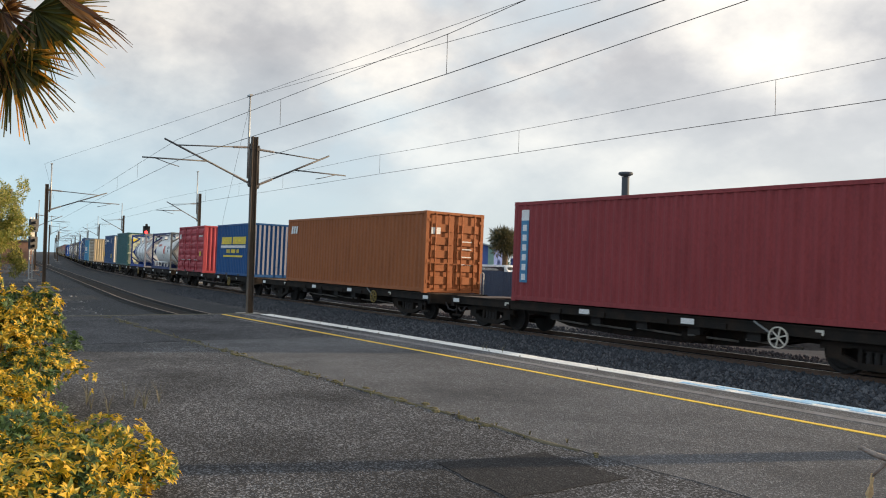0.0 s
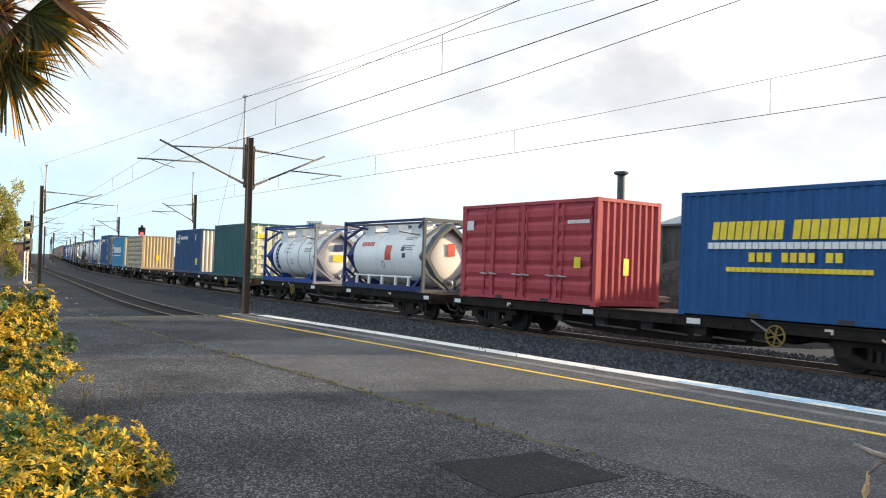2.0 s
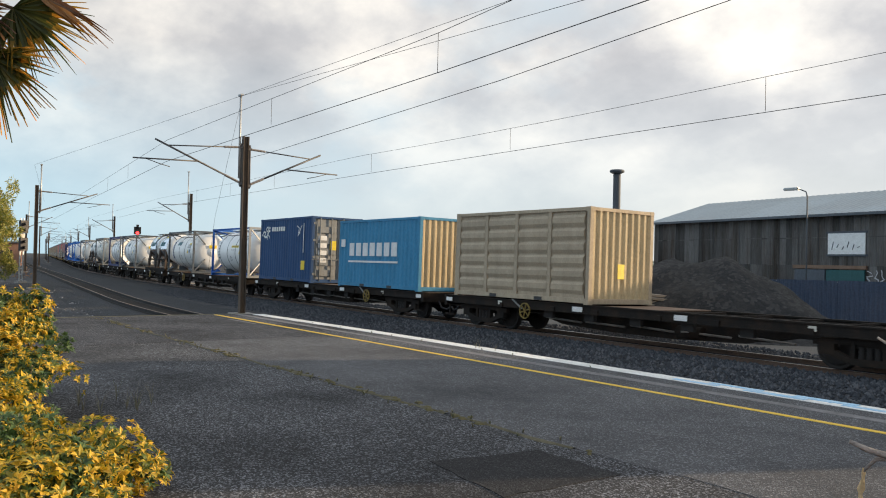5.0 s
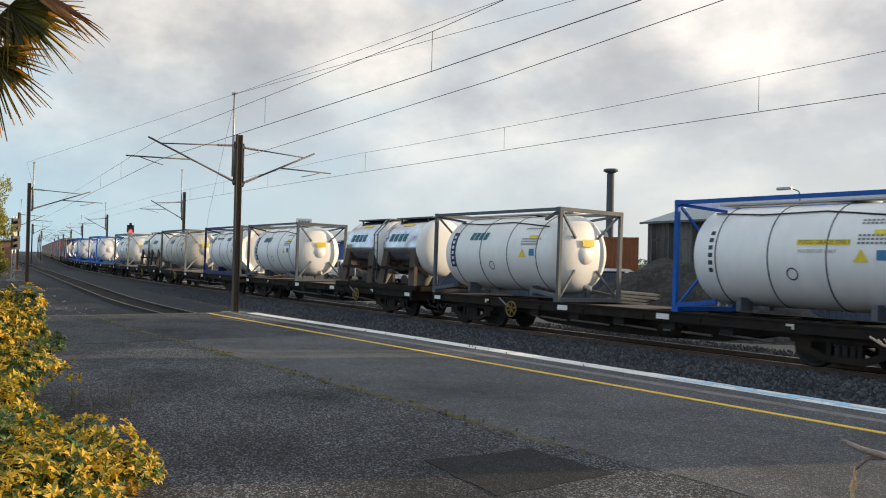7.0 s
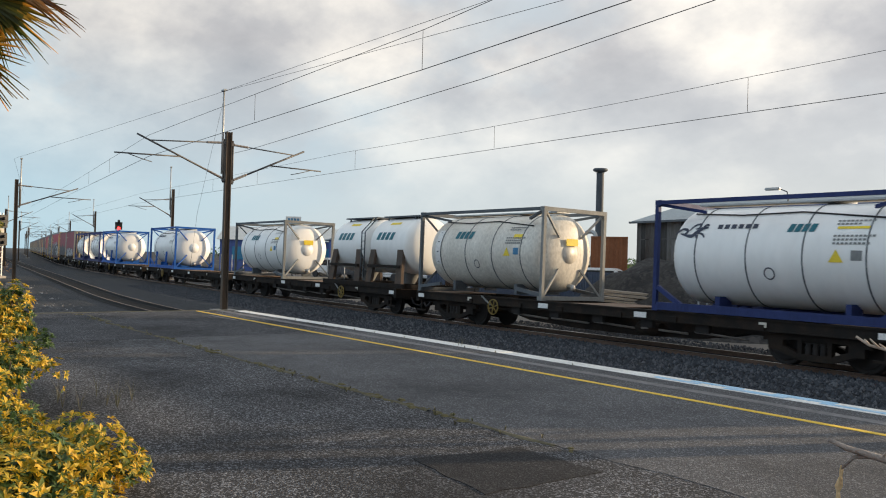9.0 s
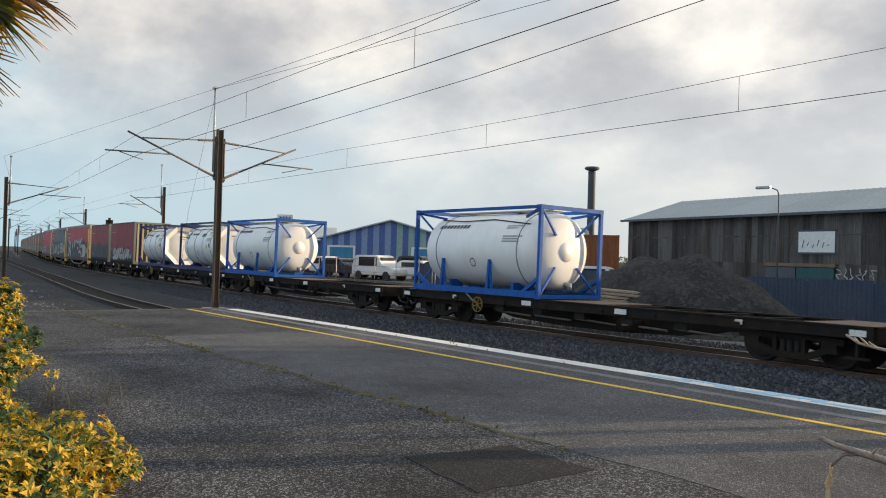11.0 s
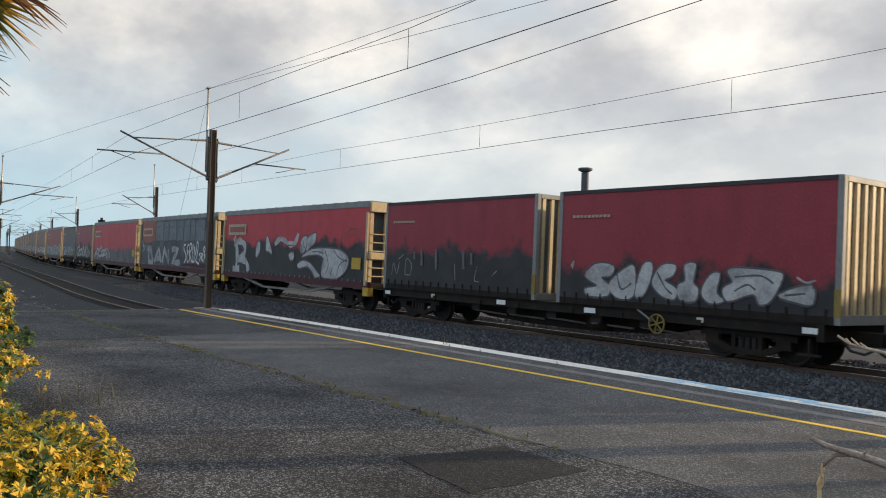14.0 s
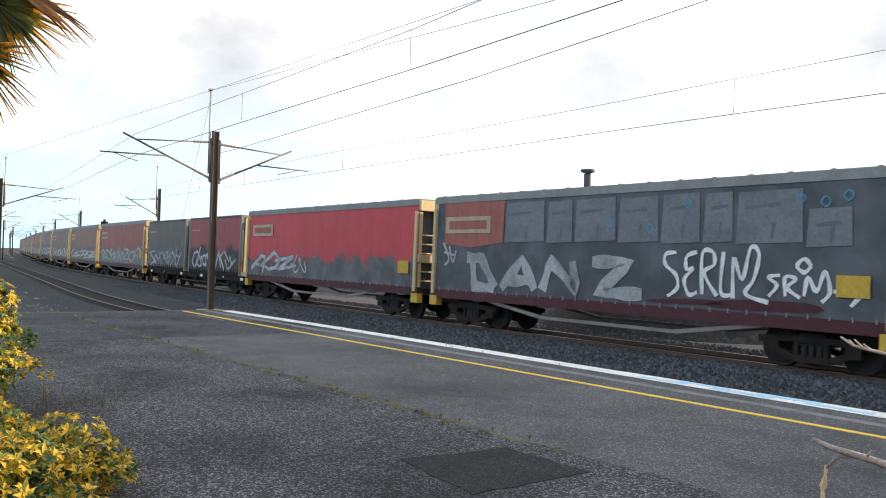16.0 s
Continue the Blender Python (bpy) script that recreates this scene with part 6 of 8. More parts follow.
# ---------------------------------------------------------------- the train's order, front first
def consist():
    MID, PITCH = -11.83, 17.01
    put(flat_wagon(4.1, "endwhite"), MID)
    first, turned = flat_wagon(3.85, "dullyellow"), flat_wagon(-3.8, "dullyellow")
    put(first, MID - PITCH * 2)
    put(turned, MID - PITCH * 3)
    for k in (1, *range(4, 15)):
        put(copy_thing(first if k in (1, 4, 6, 8, 10, 14) else turned, Matrix()), MID - PITCH * k)
    x = 3.029

    c = put(box_container("dark red corrugated 40-foot container with a blue name panel", "red", 12.192, 2.9, "doors"), -4.37 - 6.096)
    plate(c, "name_panel", "mark_blue", -5.75, -5.42, 0.55, 2.35, -HALF + 0.002)
    plate(c, "emblem_panel", "mark_white", -5.75, -5.42, 2.35, 2.66, -HALF + 0.002)
    for i in range(6):
        plate(c, "name_block", "mark_white", -5.67, -5.50, 0.62 + i * 0.285, 0.80 + i * 0.285, -HALF - 0.005)
    c = put(box_container("orange-brown corrugated 40-foot container with closed doors", "orange", 12.192, 2.84, "doors"), -21.41 - 6.096)
    blocks(c, "company_name", "mark_white", -5.75, -5.0, 2.18, 2.52, 3, -HALF, 0.25)
    end_plate(c, "company_name", "mark_white", 6.09, -1.0, -0.62, 2.05, 2.28)
    for i in range(4):
        end_plate(c, "number_line", "mark_white", 6.092, 0.3, 0.72, 1.0 + 0.27 * i, 1.035 + 0.27 * i)
    c = put(box_container("royal blue 20-foot container with yellow lettering bars", "relblue", H=2.83, stripe="lilac"), -38.49 - x)
    blocks(c, "company_name", "mark_yellow", -2.15, 2.0, 1.72, 2.12, 21, -HALF, 0.1, 0.16, skip=(9,))
    blocks(c, "trade_line", "mark_white", -2.25, 2.0, 1.52, 1.66, 26, -HALF, 0, 0.12)
    blocks(c, "phone_line", "mark_yellow", -1.2, 0.95, 1.24, 1.44, 11, -HALF, 0, 0.25, skip=(3, 8))
    blocks(c, "web_line", "mark_yellow", -1.75, 1.55, 1.02, 1.12, 26, -HALF, 0, 0.1)
    c = put(box_container("faded red 20-foot container with panelled side doors", "salmon", H=2.88, side="panels"), -47.27 - x)
    plate(c, "round_emblem", "mark_white", -2.75, -2.4, 2.1, 2.4, -HALF - 0.004)
    plate(c, "yellow_sticker", "mark_yellow", 2.2, 2.45, 1.0, 1.3, -HALF - 0.004)
    blocks(c, "number_line", "mark_white", 1.9, 2.75, 2.2, 2.3, 10, -HALF - 0.004)
    for xx in (-1.75, -1.3, -0.2, 0.2, 1.3, 1.75):
        rod = part("lock_rod", tube(B(), [(xx, -HALF - 0.02, 0.12), (xx, -HALF - 0.02, 2.76)], 0.017, 6), "salmon", c)
        part("handle", bar(B(), (xx - 0.19, -HALF - 0.045, 0.78), (xx + 0.19, -HALF - 0.045, 0.76), 0.035), "galv", rod, "grey steel door handle")
    end_plate(c, "yellow_sticker", "mark_yellow", 3.02, -0.2, 0.0, 0.85, 1.3, "yellow sticker")
    put(tank_container("white tank in a dark blue frame with red lettering", "navy", "collar", "tank", "slate", 4, "redname"), -55.6 - x)
    put(tank_container("white tank in a dark blue frame with a blue name strip", "frameblue", "collar", "tank", "lilac", 4, "strip"), -64.39 - x)
    c = put(box_container("dark green 20-foot container with pale green doors", "green", H=2.86, front="doors", end_mat="palegreen"), -72.5 - x)
    end_plate(c, "orange_sticker", "mark_yellow", 3.03, -0.95, -0.35, 2.1, 2.32, "orange sticker")
    c = put(box_container("dark blue 20-foot container with a white ribbed end", "blue", H=2.75, end_mat="endwhite"), -81.32 - x)
    emblem(c, -2.5, 1.95)
    blocks(c, "company_name", "mark_white", -1.6, 0.05, 2.12, 2.32, 6, -HALF)
    plate(c, "yellow_sticker", "mark_yellow", 2.0, 2.4, 0.55, 0.95, -HALF, "yellow sticker")
    end_plate(c, "yellow_sticker", "mark_yellow", 3.02, 0.55, 0.8, 0.6, 1.0, "yellow sticker")
    painted_lines(c, (((1.6, 2.45), (1.85, 2.3), (1.75, 2.1)), ((1.8, 2.05), (2.0, 2.3), (2.15, 2.45)), ((1.7, 2.0), (1.95, 2.15))), "mark_white", 0.03, -HALF, label="", name="emblem_stroke")
    c = put(box_container("beige 20-foot container with panelled side doors", "beige", side="panels", end_mat="cream"), -98.15 - x)
    end_plate(c, "yellow_sticker", "mark_yellow", 3.02, -0.15, 0.1, 0.7, 1.1, "yellow sticker")
    c = put(box_container("light blue 20-foot container with a white name bar", "lightblue", end_mat="cream"), -106.4 - x)
    blocks(c, "company_name", "mark_white", -2.2, 1.6, 1.2, 1.7, 7, -HALF)
    plate(c, "name_underline", "mark_white", -2.2, 1.6, 0.95, 1.02, -HALF)
    plate(c, "star_label", "mark_white", -2.85, -2.5, 1.55, 1.85, -HALF)
    c = put(box_container("dark blue 20-foot container with grey doors", "blue", H=2.896, front="doors", end_mat="grey"), -115.14 - x)
    emblem(c, -2.5, 2.05)
    blocks(c, "company_name", "mark_white", -1.6, 0.05, 2.3, 2.5, 6, -HALF)
    painted_lines(c, (((1.4, 2.5), (1.65, 2.38), (1.55, 2.15)), ((1.6, 2.1), (1.8, 2.35), (1.95, 2.5)), ((1.5, 2.05), (1.75, 2.2))), "mark_white", 0.03, -HALF, label="", name="emblem_stroke")
    plate(c, "yellow_sticker", "mark_yellow", 1.95, 2.35, 0.55, 0.95, -HALF, "yellow sticker")
    blocks(c, "number_line", "mark_white", 2.12, 2.2, 1.3, 2.6, 1, -HALF)
    for i in range(4):
        for yy in (-0.9, 0.35):
            end_plate(c, "paper_label", "mark_white", 3.02, yy, yy + 0.4, 0.9 + 0.32 * i, 1.1 + 0.32 * i)
    end_plate(c, "yellow_sticker", "mark_yellow", 3.024, -0.35, -0.05, 1.45, 1.85, "yellow sticker")
    put(tank_container("white tank with a pale blue frame and end braces", "skyblue", "cross", "tank", "galv", 4, "ladder", False), -122.83 - x)
    put(tank_container("white tank in a dark grey frame with blue name strip", "slate", "cross", "tank", "slate", 4, "teal_strip", False), -132.75 - x)
    put(twin_bulk_tank("polished twin bulk tank on dark hopper legs", "steel"), -139.75 - x)
    put(tank_container("white tank in a dark grey frame with blue name strip", "slate", "cross", "tank", "slate", 4, "teal_strip", False), -149.7 - x)
    put(tank_container("white tank with skirted ends in a dark blue frame", "navy", "skirt", "tank", "slate", 4, "horse"), -156.76 - x)
    put(tank_container("dusty cream tank in a grey open frame", "slate", "cross", "oldtank", "grey", 4, "grey", False), -166.66 - x)
    put(twin_bulk_tank("white twin bulk tank with a pale side ladder", "tank"), -173.6 - x)
    put(tank_container("white tank in a dark grey open frame", "slate", "cross", "tank", "grey", 4, "teal", False), -183.6 - x)
    put(tank_container("white tank in a bright blue frame", "skyblue", "cross", "tank", None, 2, "darkname"), -200.13 - x)
    put(tank_container("white tank in a bright blue frame", "skyblue", "cross", "tank", None, 2, "darkname"), -217.25 - x)
    put(tank_container("white tank with skirted ends in a dark blue frame", "navy", "skirt", "tank", "navy", 4, "horse"), -224.97 - x)
    put(tank_container("white tank with skirted ends in a dark blue frame", "navy", "skirt", "tank", "navy", 4, "horse"), -234.28 - x)
    put(curtain_container("dark red curtain-sided container with pale graffiti letters", 5, "sp_k1", 0), -241.81 - 3.81)
    bubble_letters(MOVING[-1][0])
    put(curtain_container("dark red curtain-sided container with a black graffiti band", 6, "sp_k2", 0), -250.26 - 3.81)
    c = MOVING[-1][0]
    painted_lines(c, (((-3.3, .45), (-3.2, .85), (-3.0, .5), (-2.85, .9)), ((-2.5, .5), (-2.45, 1.0), (-2.15, .85), (-2.2, .5), (-2.5, .5)), ((-2.9, 1.0), (-2.6, 1.15)), ((.2, .9), (.25, .4)), ((1.3, .85), (1.2, .45), (1.4, .4)), ((2.0, .6), (2.2, .75))), "spray_grey", 0.013, SIDE, label="thin pale sprayed tag")
    painted_lines(c, (((-1.6, 1.3), (-1.55, .8)), ((-.8, 1.35), (-.75, .7)), ((.6, 1.3), (.65, .75)), ((1.0, 1.25), (1.02, .9)), ((-2.0, 1.25), (-1.98, 1.0))), "spray_dim", 0.07, SIDE, label="faint sprayed drip")

    put(curtain_wagon("red curtain-sided wagon with large white graffiti letters", 11, 14.08, "sp_h1", 0), -258.85 - 7.04)
    wild_letters(MOVING[-1][0])
    put(curtain_wagon("dark grey oversprayed curtain-sided wagon with white tags", 22, 14.4, "sp_h2", 0), -274.15 - 6.85)
    block_letters(MOVING[-1][0])
    put(curtain_wagon("red curtain-sided wagon with white and dark graffiti", 33, 14.3, "sp_h3", 4, share=0.42, width=0.15, tall=0.55, loops=0.3), -288.95 - 7.15)
    last = copy_thing(first, Matrix())
    put(last, -303.4 - 7.9)
    put(curtain_container("dark red curtain-sided container with sprayed letters", 7, "sp_k3", 7, width=0.11), -304.1 - 3.81)
    put(curtain_container("blue-grey oversprayed curtain-sided container", 8, "sp_k4", 6, width=0.12, mat="spray_grey"), -312.4 - 3.81)
    q = -320.8
    kinds = [curtain_wagon("faded red curtain-sided wagon with grey graffiti letters", 44, 14.0, "sp_h4", 8, width=0.16, tall=0.6, mat="spray_grey"),
             curtain_wagon("faded brown-red curtain-sided wagon", 55, 14.0, "sp_h5", 6, width=0.12, tall=0.5),
             curtain_wagon("dusty brown curtain-sided wagon with graffiti", 66, 14.0, "sp_h6", 7, width=0.14, tall=0.6),
             curtain_wagon("dark oversprayed curtain-sided wagon", 77, 14.0, "sp_h7", 7, width=0.15, tall=0.6)]
    for i in range(13):
        k = kinds[i] if i < 4 else copy_thing(kinds[(i * 3 + 1) % 4], Matrix())
        put(k, q - 7)
        q -= 15.0


def emblem(c, x, z):
    """A winged emblem as plain shapes."""
    for w, line in ((0.045, ((-0.25, -0.05), (-0.1, 0.12), (0.08, 0.08), (0.02, -0.05), (-0.12, -0.02))), (0.06, ((0.0, -0.08), (0.2, -0.1), (0.35, 0.02), (0.48, 0.14), (0.62, 0.15))), (0.04, ((0.1, 0.08), (0.22, 0.26), (0.36, 0.32), (0.4, 0.2), (0.26, 0.12))),
                    (0.035, ((0.38, 0.0), (0.52, -0.06), (0.58, -0.16))), (0.035, ((0.3, -0.06), (0.36, -0.2))), (0.04, ((0.48, 0.16), (0.54, 0.3), (0.64, 0.26)))):
        painted_lines(c, [[(x + 1.15 * a, z + 0.1 + 1.15 * b) for a, b in line]], "mark_white", w, -HALF, name="emblem_stroke", label="white swirl of a winged emblem")


consist()


# ---------------------------------------------------------------- masts and wires
def mast(x, y, top, pole, arms, turn=0.0, foot=-0.85, label="rusty steel overhead-line mast with wire brackets", size=0.2):
    ob = thing("line_mast", label, "overhead line mast", "masts along the line", pose(x, y, 0, 0, 0, turn))
    w = size / 2
    ps = arms[-1][0] if len(arms) == 1 else -1
    bm = B()
    sec = [(-w, -w), (w, -w), (w, -w + 0.03), (0.015, -w + 0.03), (0.015, w - 0.03), (w, w - 0.03), (w, w), (-w, w), (-w, w - 0.03), (-0.015, w - 0.03), (-0.015, -w + 0.03), (-w, -w + 0.03)]
    lo, hi = [bm.verts.new((*p, foot)) for p in sec], [bm.verts.new((*p, top)) for p in sec]
    for k in range(12):
        bm.faces.new((lo[k], lo[(k + 1) % 12], hi[(k + 1) % 12], hi[k]))
    bm.faces.new(hi)
    part("column", bm, "mast", ob)
    part("footing", box(B(), -0.4, 0.4, -0.4, 0.4, foot - 0.1, foot + 0.12), "concrete", ob)
    for sy, reach, lo, hi in arms:
        px = sy * (w + 0.07)
        part("bracket_tube", tube(B(), [(0, px, lo - 0.15), (0, px, hi + 0.25)], 0.035, 8), "arm", ob)
        for zc in (lo - 0.1, hi + 0.05):
            part("bracket_clamp", box(B(), -0.06, 0.06, *sorted((sy * w, px + sy * 0.04)), zc, zc + 0.1), "arm", ob)
        a, t = Vector((0, px, lo)), Vector((0, sy * reach, hi + 0.12))
        m = a.lerp(t, 0.2)
        strut = part("strut", tube(B(), [m, t], 0.035, 8), "arm", ob)
        part("insulator", lathe_between(a, m, 0.06), "porcelain", strut)
        b, e = Vector((0, px, hi + 0.1)), a.lerp(t, 0.86)
        m = b.lerp(e, 0.25)
        tie = part("stay_tube", tube(B(), [m, e], 0.024, 8), "arm", ob)
        part("insulator", lathe_between(b, m, 0.055), "porcelain", tie)
        r0 = a.lerp(t, 0.5)
        reg = part("registration_arm", tube(B(), [r0 + Vector((0, 0, 0.0)), Vector((0, sy * (reach + 0.75), r0.z - 0.05))], 0.026, 8), "arm", ob)
        part("steady_arm", tube(B(), [(0, sy * (reach + 0.3), r0.z - 0.05), (0, sy * (reach - 0.2), r0.z - 0.2), (0, sy * (reach - 0.55), r0.z - 0.28)], 0.016, 6), "arm", reg)
    if pole:
        part("earth_wire_pole", tube(B(), [(0, ps * (w + 0.12), top - 1.6), (0, ps * (w + 0.12), pole)], 0.045, 8, 0.04), "galv", ob)
        part("pole_cap", box(B(), -0.16, 0.16, *sorted((ps * (w + 0.18), ps * (w + 0.06))), pole - 0.03, pole + 0.03), "galv", ob)
    return ob


def lathe_between(a, b, r):
    a, b = Vector(a), Vector(b)
    bm = B()
    n = 11
    d = (b - a)
    s = d.orthogonal().normalized()
    u = s.cross(d.normalized())
    rings = []
    for i in range(n):
        q = r * (0.85 if i % 2 else 0.72) if 0 < i < n - 1 else r * 0.4
        p = a + d * i / (n - 1)
        rings.append([bm.verts.new(p + q * (math.cos(k * math.pi / 4) * s + math.sin(k * math.pi / 4) * u)) for k in range(8)])
    for p, q in zip(rings, rings[1:]):
        for k in range(8):
            bm.faces.new((p[k], p[(k + 1) % 8], q[(k + 1) % 8], q[k]))
    return bm


mast(-30.18, 12.45, 5.97, 7.52, [(-1, 3.35, 4.2, 5.45), (1, 3.1, 4.15, 5.4)], -3, label="tall rusty steel overhead-line mast between the tracks", size=0.22)
mast(-0.77, 12.45, 5.97, 7.52, [(-1, 3.35, 4.6, 5.85)], 0, size=0.22)
for s, o, top, pole in ((-64.7, 2.38, 6.2, 7.9), (-105.3, 2.38, 5.9, 7.3), (-147, 2.2, 5.9, 7.3), (-190, 2.2, 5.9, 7.3), (-236, 2.2, 5.9, 7.3), (-282, 2.2, 5.9, 7.3), (-330, 2.2, 5.9, 7.3)):
    p = on_line(s, o)
    mast(p.x, p.y, top, pole, [(-1, 2.5, 4.15, 5.3)], math.degrees(line_turn(s)))
mast(-55.2, 9.62, 5.45, 6.7, [(1, 3.4, 3.9, 5.0)], -6)
for s, o in ((-100, -7.2), (-143, -5.2), (-190, -3.5), (-236, -3.5), (-282, -3.5)):
    p = on_line(s, o)
    mast(p.x, p.y, 5.5, 6.9, [(1, 2.6, 4.1, 5.2)], math.degrees(line_turn(s)))


def span(name, pts, r, label, n=14, sag=0.0):
    """A wire hung through places, sagging between them."""
    line = []
    for a, b in zip(pts, pts[1:]):
        a, b = Vector(a), Vector(b)
        for k in range(n):
            u = k / n
            line.append(a.lerp(b, u) - Vector((0, 0, sag * 4 * u * (1 - u))))
    line.append(Vector(pts[-1]))
    ob = part(name, tube(B(), line, r * 0.64, 5), "wire")
    return tagged(ob, label, "overhead wire"), line


def wires():
    main_c = [on_line(s, 0.2 if i % 2 else -0.2, 4.97) for i, s in enumerate((-334, -288, -242, -196, -147, -105.3, -64.7, -30.2))] + [on_line(-16, 0.05, 4.96), on_line(0, 0, 4.98), on_line(22, 0.1, 5.0)]
    span("contact_wire", main_c, 0.013, "dark contact wire over the main line", 8)
    hi = [on_line(s, 0, 5.72) for s in (-334, -288, -242, -196, -147, -105.3, -64.7, -30.2)] + [on_line(-20.3, 0, 5.67), on_line(-11, 0, 5.77), on_line(0, 0, 6.0), on_line(22, 0, 6.7)]
    _, line = span("catenary_wire", hi, 0.010, "thin catenary wire over the main line", 16, 0.02)
    for s in (-54, -47, -40, -29.5, -20.4, -11.2, -3, 6):
        p = on_line(s, 0, 4.97)
        q = min(line, key=lambda v: abs(v.x - p.x))
        tagged(part("dropper", tube(B(), [p, (p.x, p.y, q.z)], 0.006, 4), "wire"), "thin dropper between the main line's wires", "overhead wire", "droppers")
    near = [(-190, 40, 4.9), (-98, 18.6, 4.9), (-55.5, 12.9, 4.9), (-30.2, 9.5, 4.78), (-13.6, 9.6, 5.16), (-8.1, 9.6, 5.33), (16, 9.6, 6.0)]
    span("contact_wire", near, 0.014, "dark contact wire over the loop line", 8)
    cat = [(-98, 18.6, 5.8), (-55.5, 12.9, 5.6), (-30.2, 9.5, 5.55), (-13.55, 9.6, 5.96), (-11.25, 9.6, 6.08), (16, 9.6, 7.5)]
    span("catenary_wire", cat, 0.011, "catenary wire over the loop line", 8)
    for xx, y, z0, z1 in ((-21.4, 9.55, 5.05, 5.76), (-13.6, 9.6, 5.16, 5.96), (-40, 10.8, 4.92, 5.58), (-48, 11.9, 4.92, 5.6)):
        tagged(part("dropper", tube(B(), [(xx, y, z0), (xx, y, z1)], 0.006, 4), "wire"), "thin dropper between the loop line's wires", "overhead wire", "droppers")
    span("feeder_wire", [(-30.2, 12.7, 5.2), (-26.9, 11.9, 4.98), (-14.44, 11.9, 5.47), (-8.32, 11.9, 5.85), (14, 11.9, 7.0)], 0.013, "dark feeder wire above the tracks", 6)
    span("earth_wire", [(-100, 18.2, 7.0), (-55.5, 9.5, 6.7), (-30.3, 12.25, 7.5), (-13.93, 11.9, 7.2), (12, 11.4, 6.7)], 0.010, "thin earth wire along the mast tops", 6)
    span("earth_wire", [(-30.3, 12.25, 7.5), (-11.64, 11.9, 6.65), (12, 11.5, 5.6)], 0.010, "thin earth wire along the mast tops", 6)
    span("stay_wire", [(-30.3, 12.3, 7.4), (-33.6, 12.6, 3.0), (-35.2, 12.8, -0.8)], 0.008, "thin slanting stay wire of the mast", 2)


wires()


# ---------------------------------------------------------------- signals and boards
def signal_post(x, y, head_z, foot=-0.85, heads=2):
    ob = thing("signal_post", "dark railway signal with two heads on a pale lattice post", "railway signal", "", pose(x, y, 0, 0, 0, 25))
    for sy in (-0.12, 0.12):
        part("post_leg", bar(B(), (0, sy, foot), (0, sy, head_z + 0.6), 0.07), "galv", ob)
    bm = B()
    for k in range(10):
        z = foot + 0.2 + k * (head_z - foot) / 10
        bar(bm, (0, -0.12, z), (0, 0.12, z + 0.12), 0.03)
    part("post_lattice", bm, "galv", ob)
    for k in range(heads):
        z = head_z - k * 1.25
        h = part("signal_head", box(B(), 0.05, 0.3, -0.28, 0.28, z - 0.45, z + 0.45), "black", ob)
        for d in (-0.22, 0.2):
            part("hood", tube(B(), [(0.3, 0, z + d), (0.55, 0, z + d)], 0.11, 10), "black", h)
    part("number_plate", box(B(), 0.06, 0.09, -0.18, 0.18, head_z - 0.85, head_z - 0.5), "endwhite", ob)
    part("footing", box(B(), -0.3, 0.3, -0.3, 0.3, foot - 0.1, foot + 0.2), "concrete", ob)


def red_signal():
    p = on_line(-87.2, 2.38)
    ob = thing("signal_post", "black railway signal showing a red light behind the train", "railway signal", "", pose(p.x, p.y, 0, 0, 0, -15))
    part("post", tube(B(), [(0, 0, -0.85), (0, 0, 3.2)], 0.06, 8), "galv", ob)
    bm = box(B(), -0.1, 0.1, -0.34, 0.34, 3.2, 4.4)
    bmesh.ops.bevel(bm, geom=[e for e in bm.edges if abs(e.verts[0].co.x - e.verts[1].co.x) > 0.1], offset=0.22, segments=4, affect="EDGES")
    h = part("signal_head", bm, "black", ob)
    for z in (3.55, 4.05):
        part("hood", lathe_x(B(), [(0.1, 0.17), (0.3, 0.17)], 14, 0, z, 0, 2 * math.pi), "black", h)
    part("red_lens", lathe_x(B(), [(0.12, 0.16), (0.13, 0.001)], 14, 0, 3.55), "redlamp", h, "lit red signal lens")
    part("footing", box(B(), -0.3, 0.3, -0.3, 0.3, -0.95, -0.7), "concrete", ob)


def sign_board():
    ob = thing("sign_board", "white board with dark marks on a steel pole", "sign", "", pose(-58.0, 29.3, 0, 0, 0, 62))
    part("pole", tube(B(), [(0, 0, -0.85), (0, 0, 4.3)], 0.05, 8), "galv", ob)
    part("board", box(B(), -0.58, 0.58, -0.1, -0.05, 3.5, 4.3), "mark_white", ob)
    blocks(ob, "sign_line", "mark_blue", -0.45, 0.45, 3.8, 4.15, 4, -0.1)


signal_post(-66, 10.6, 3.2)
red_signal()
sign_board()


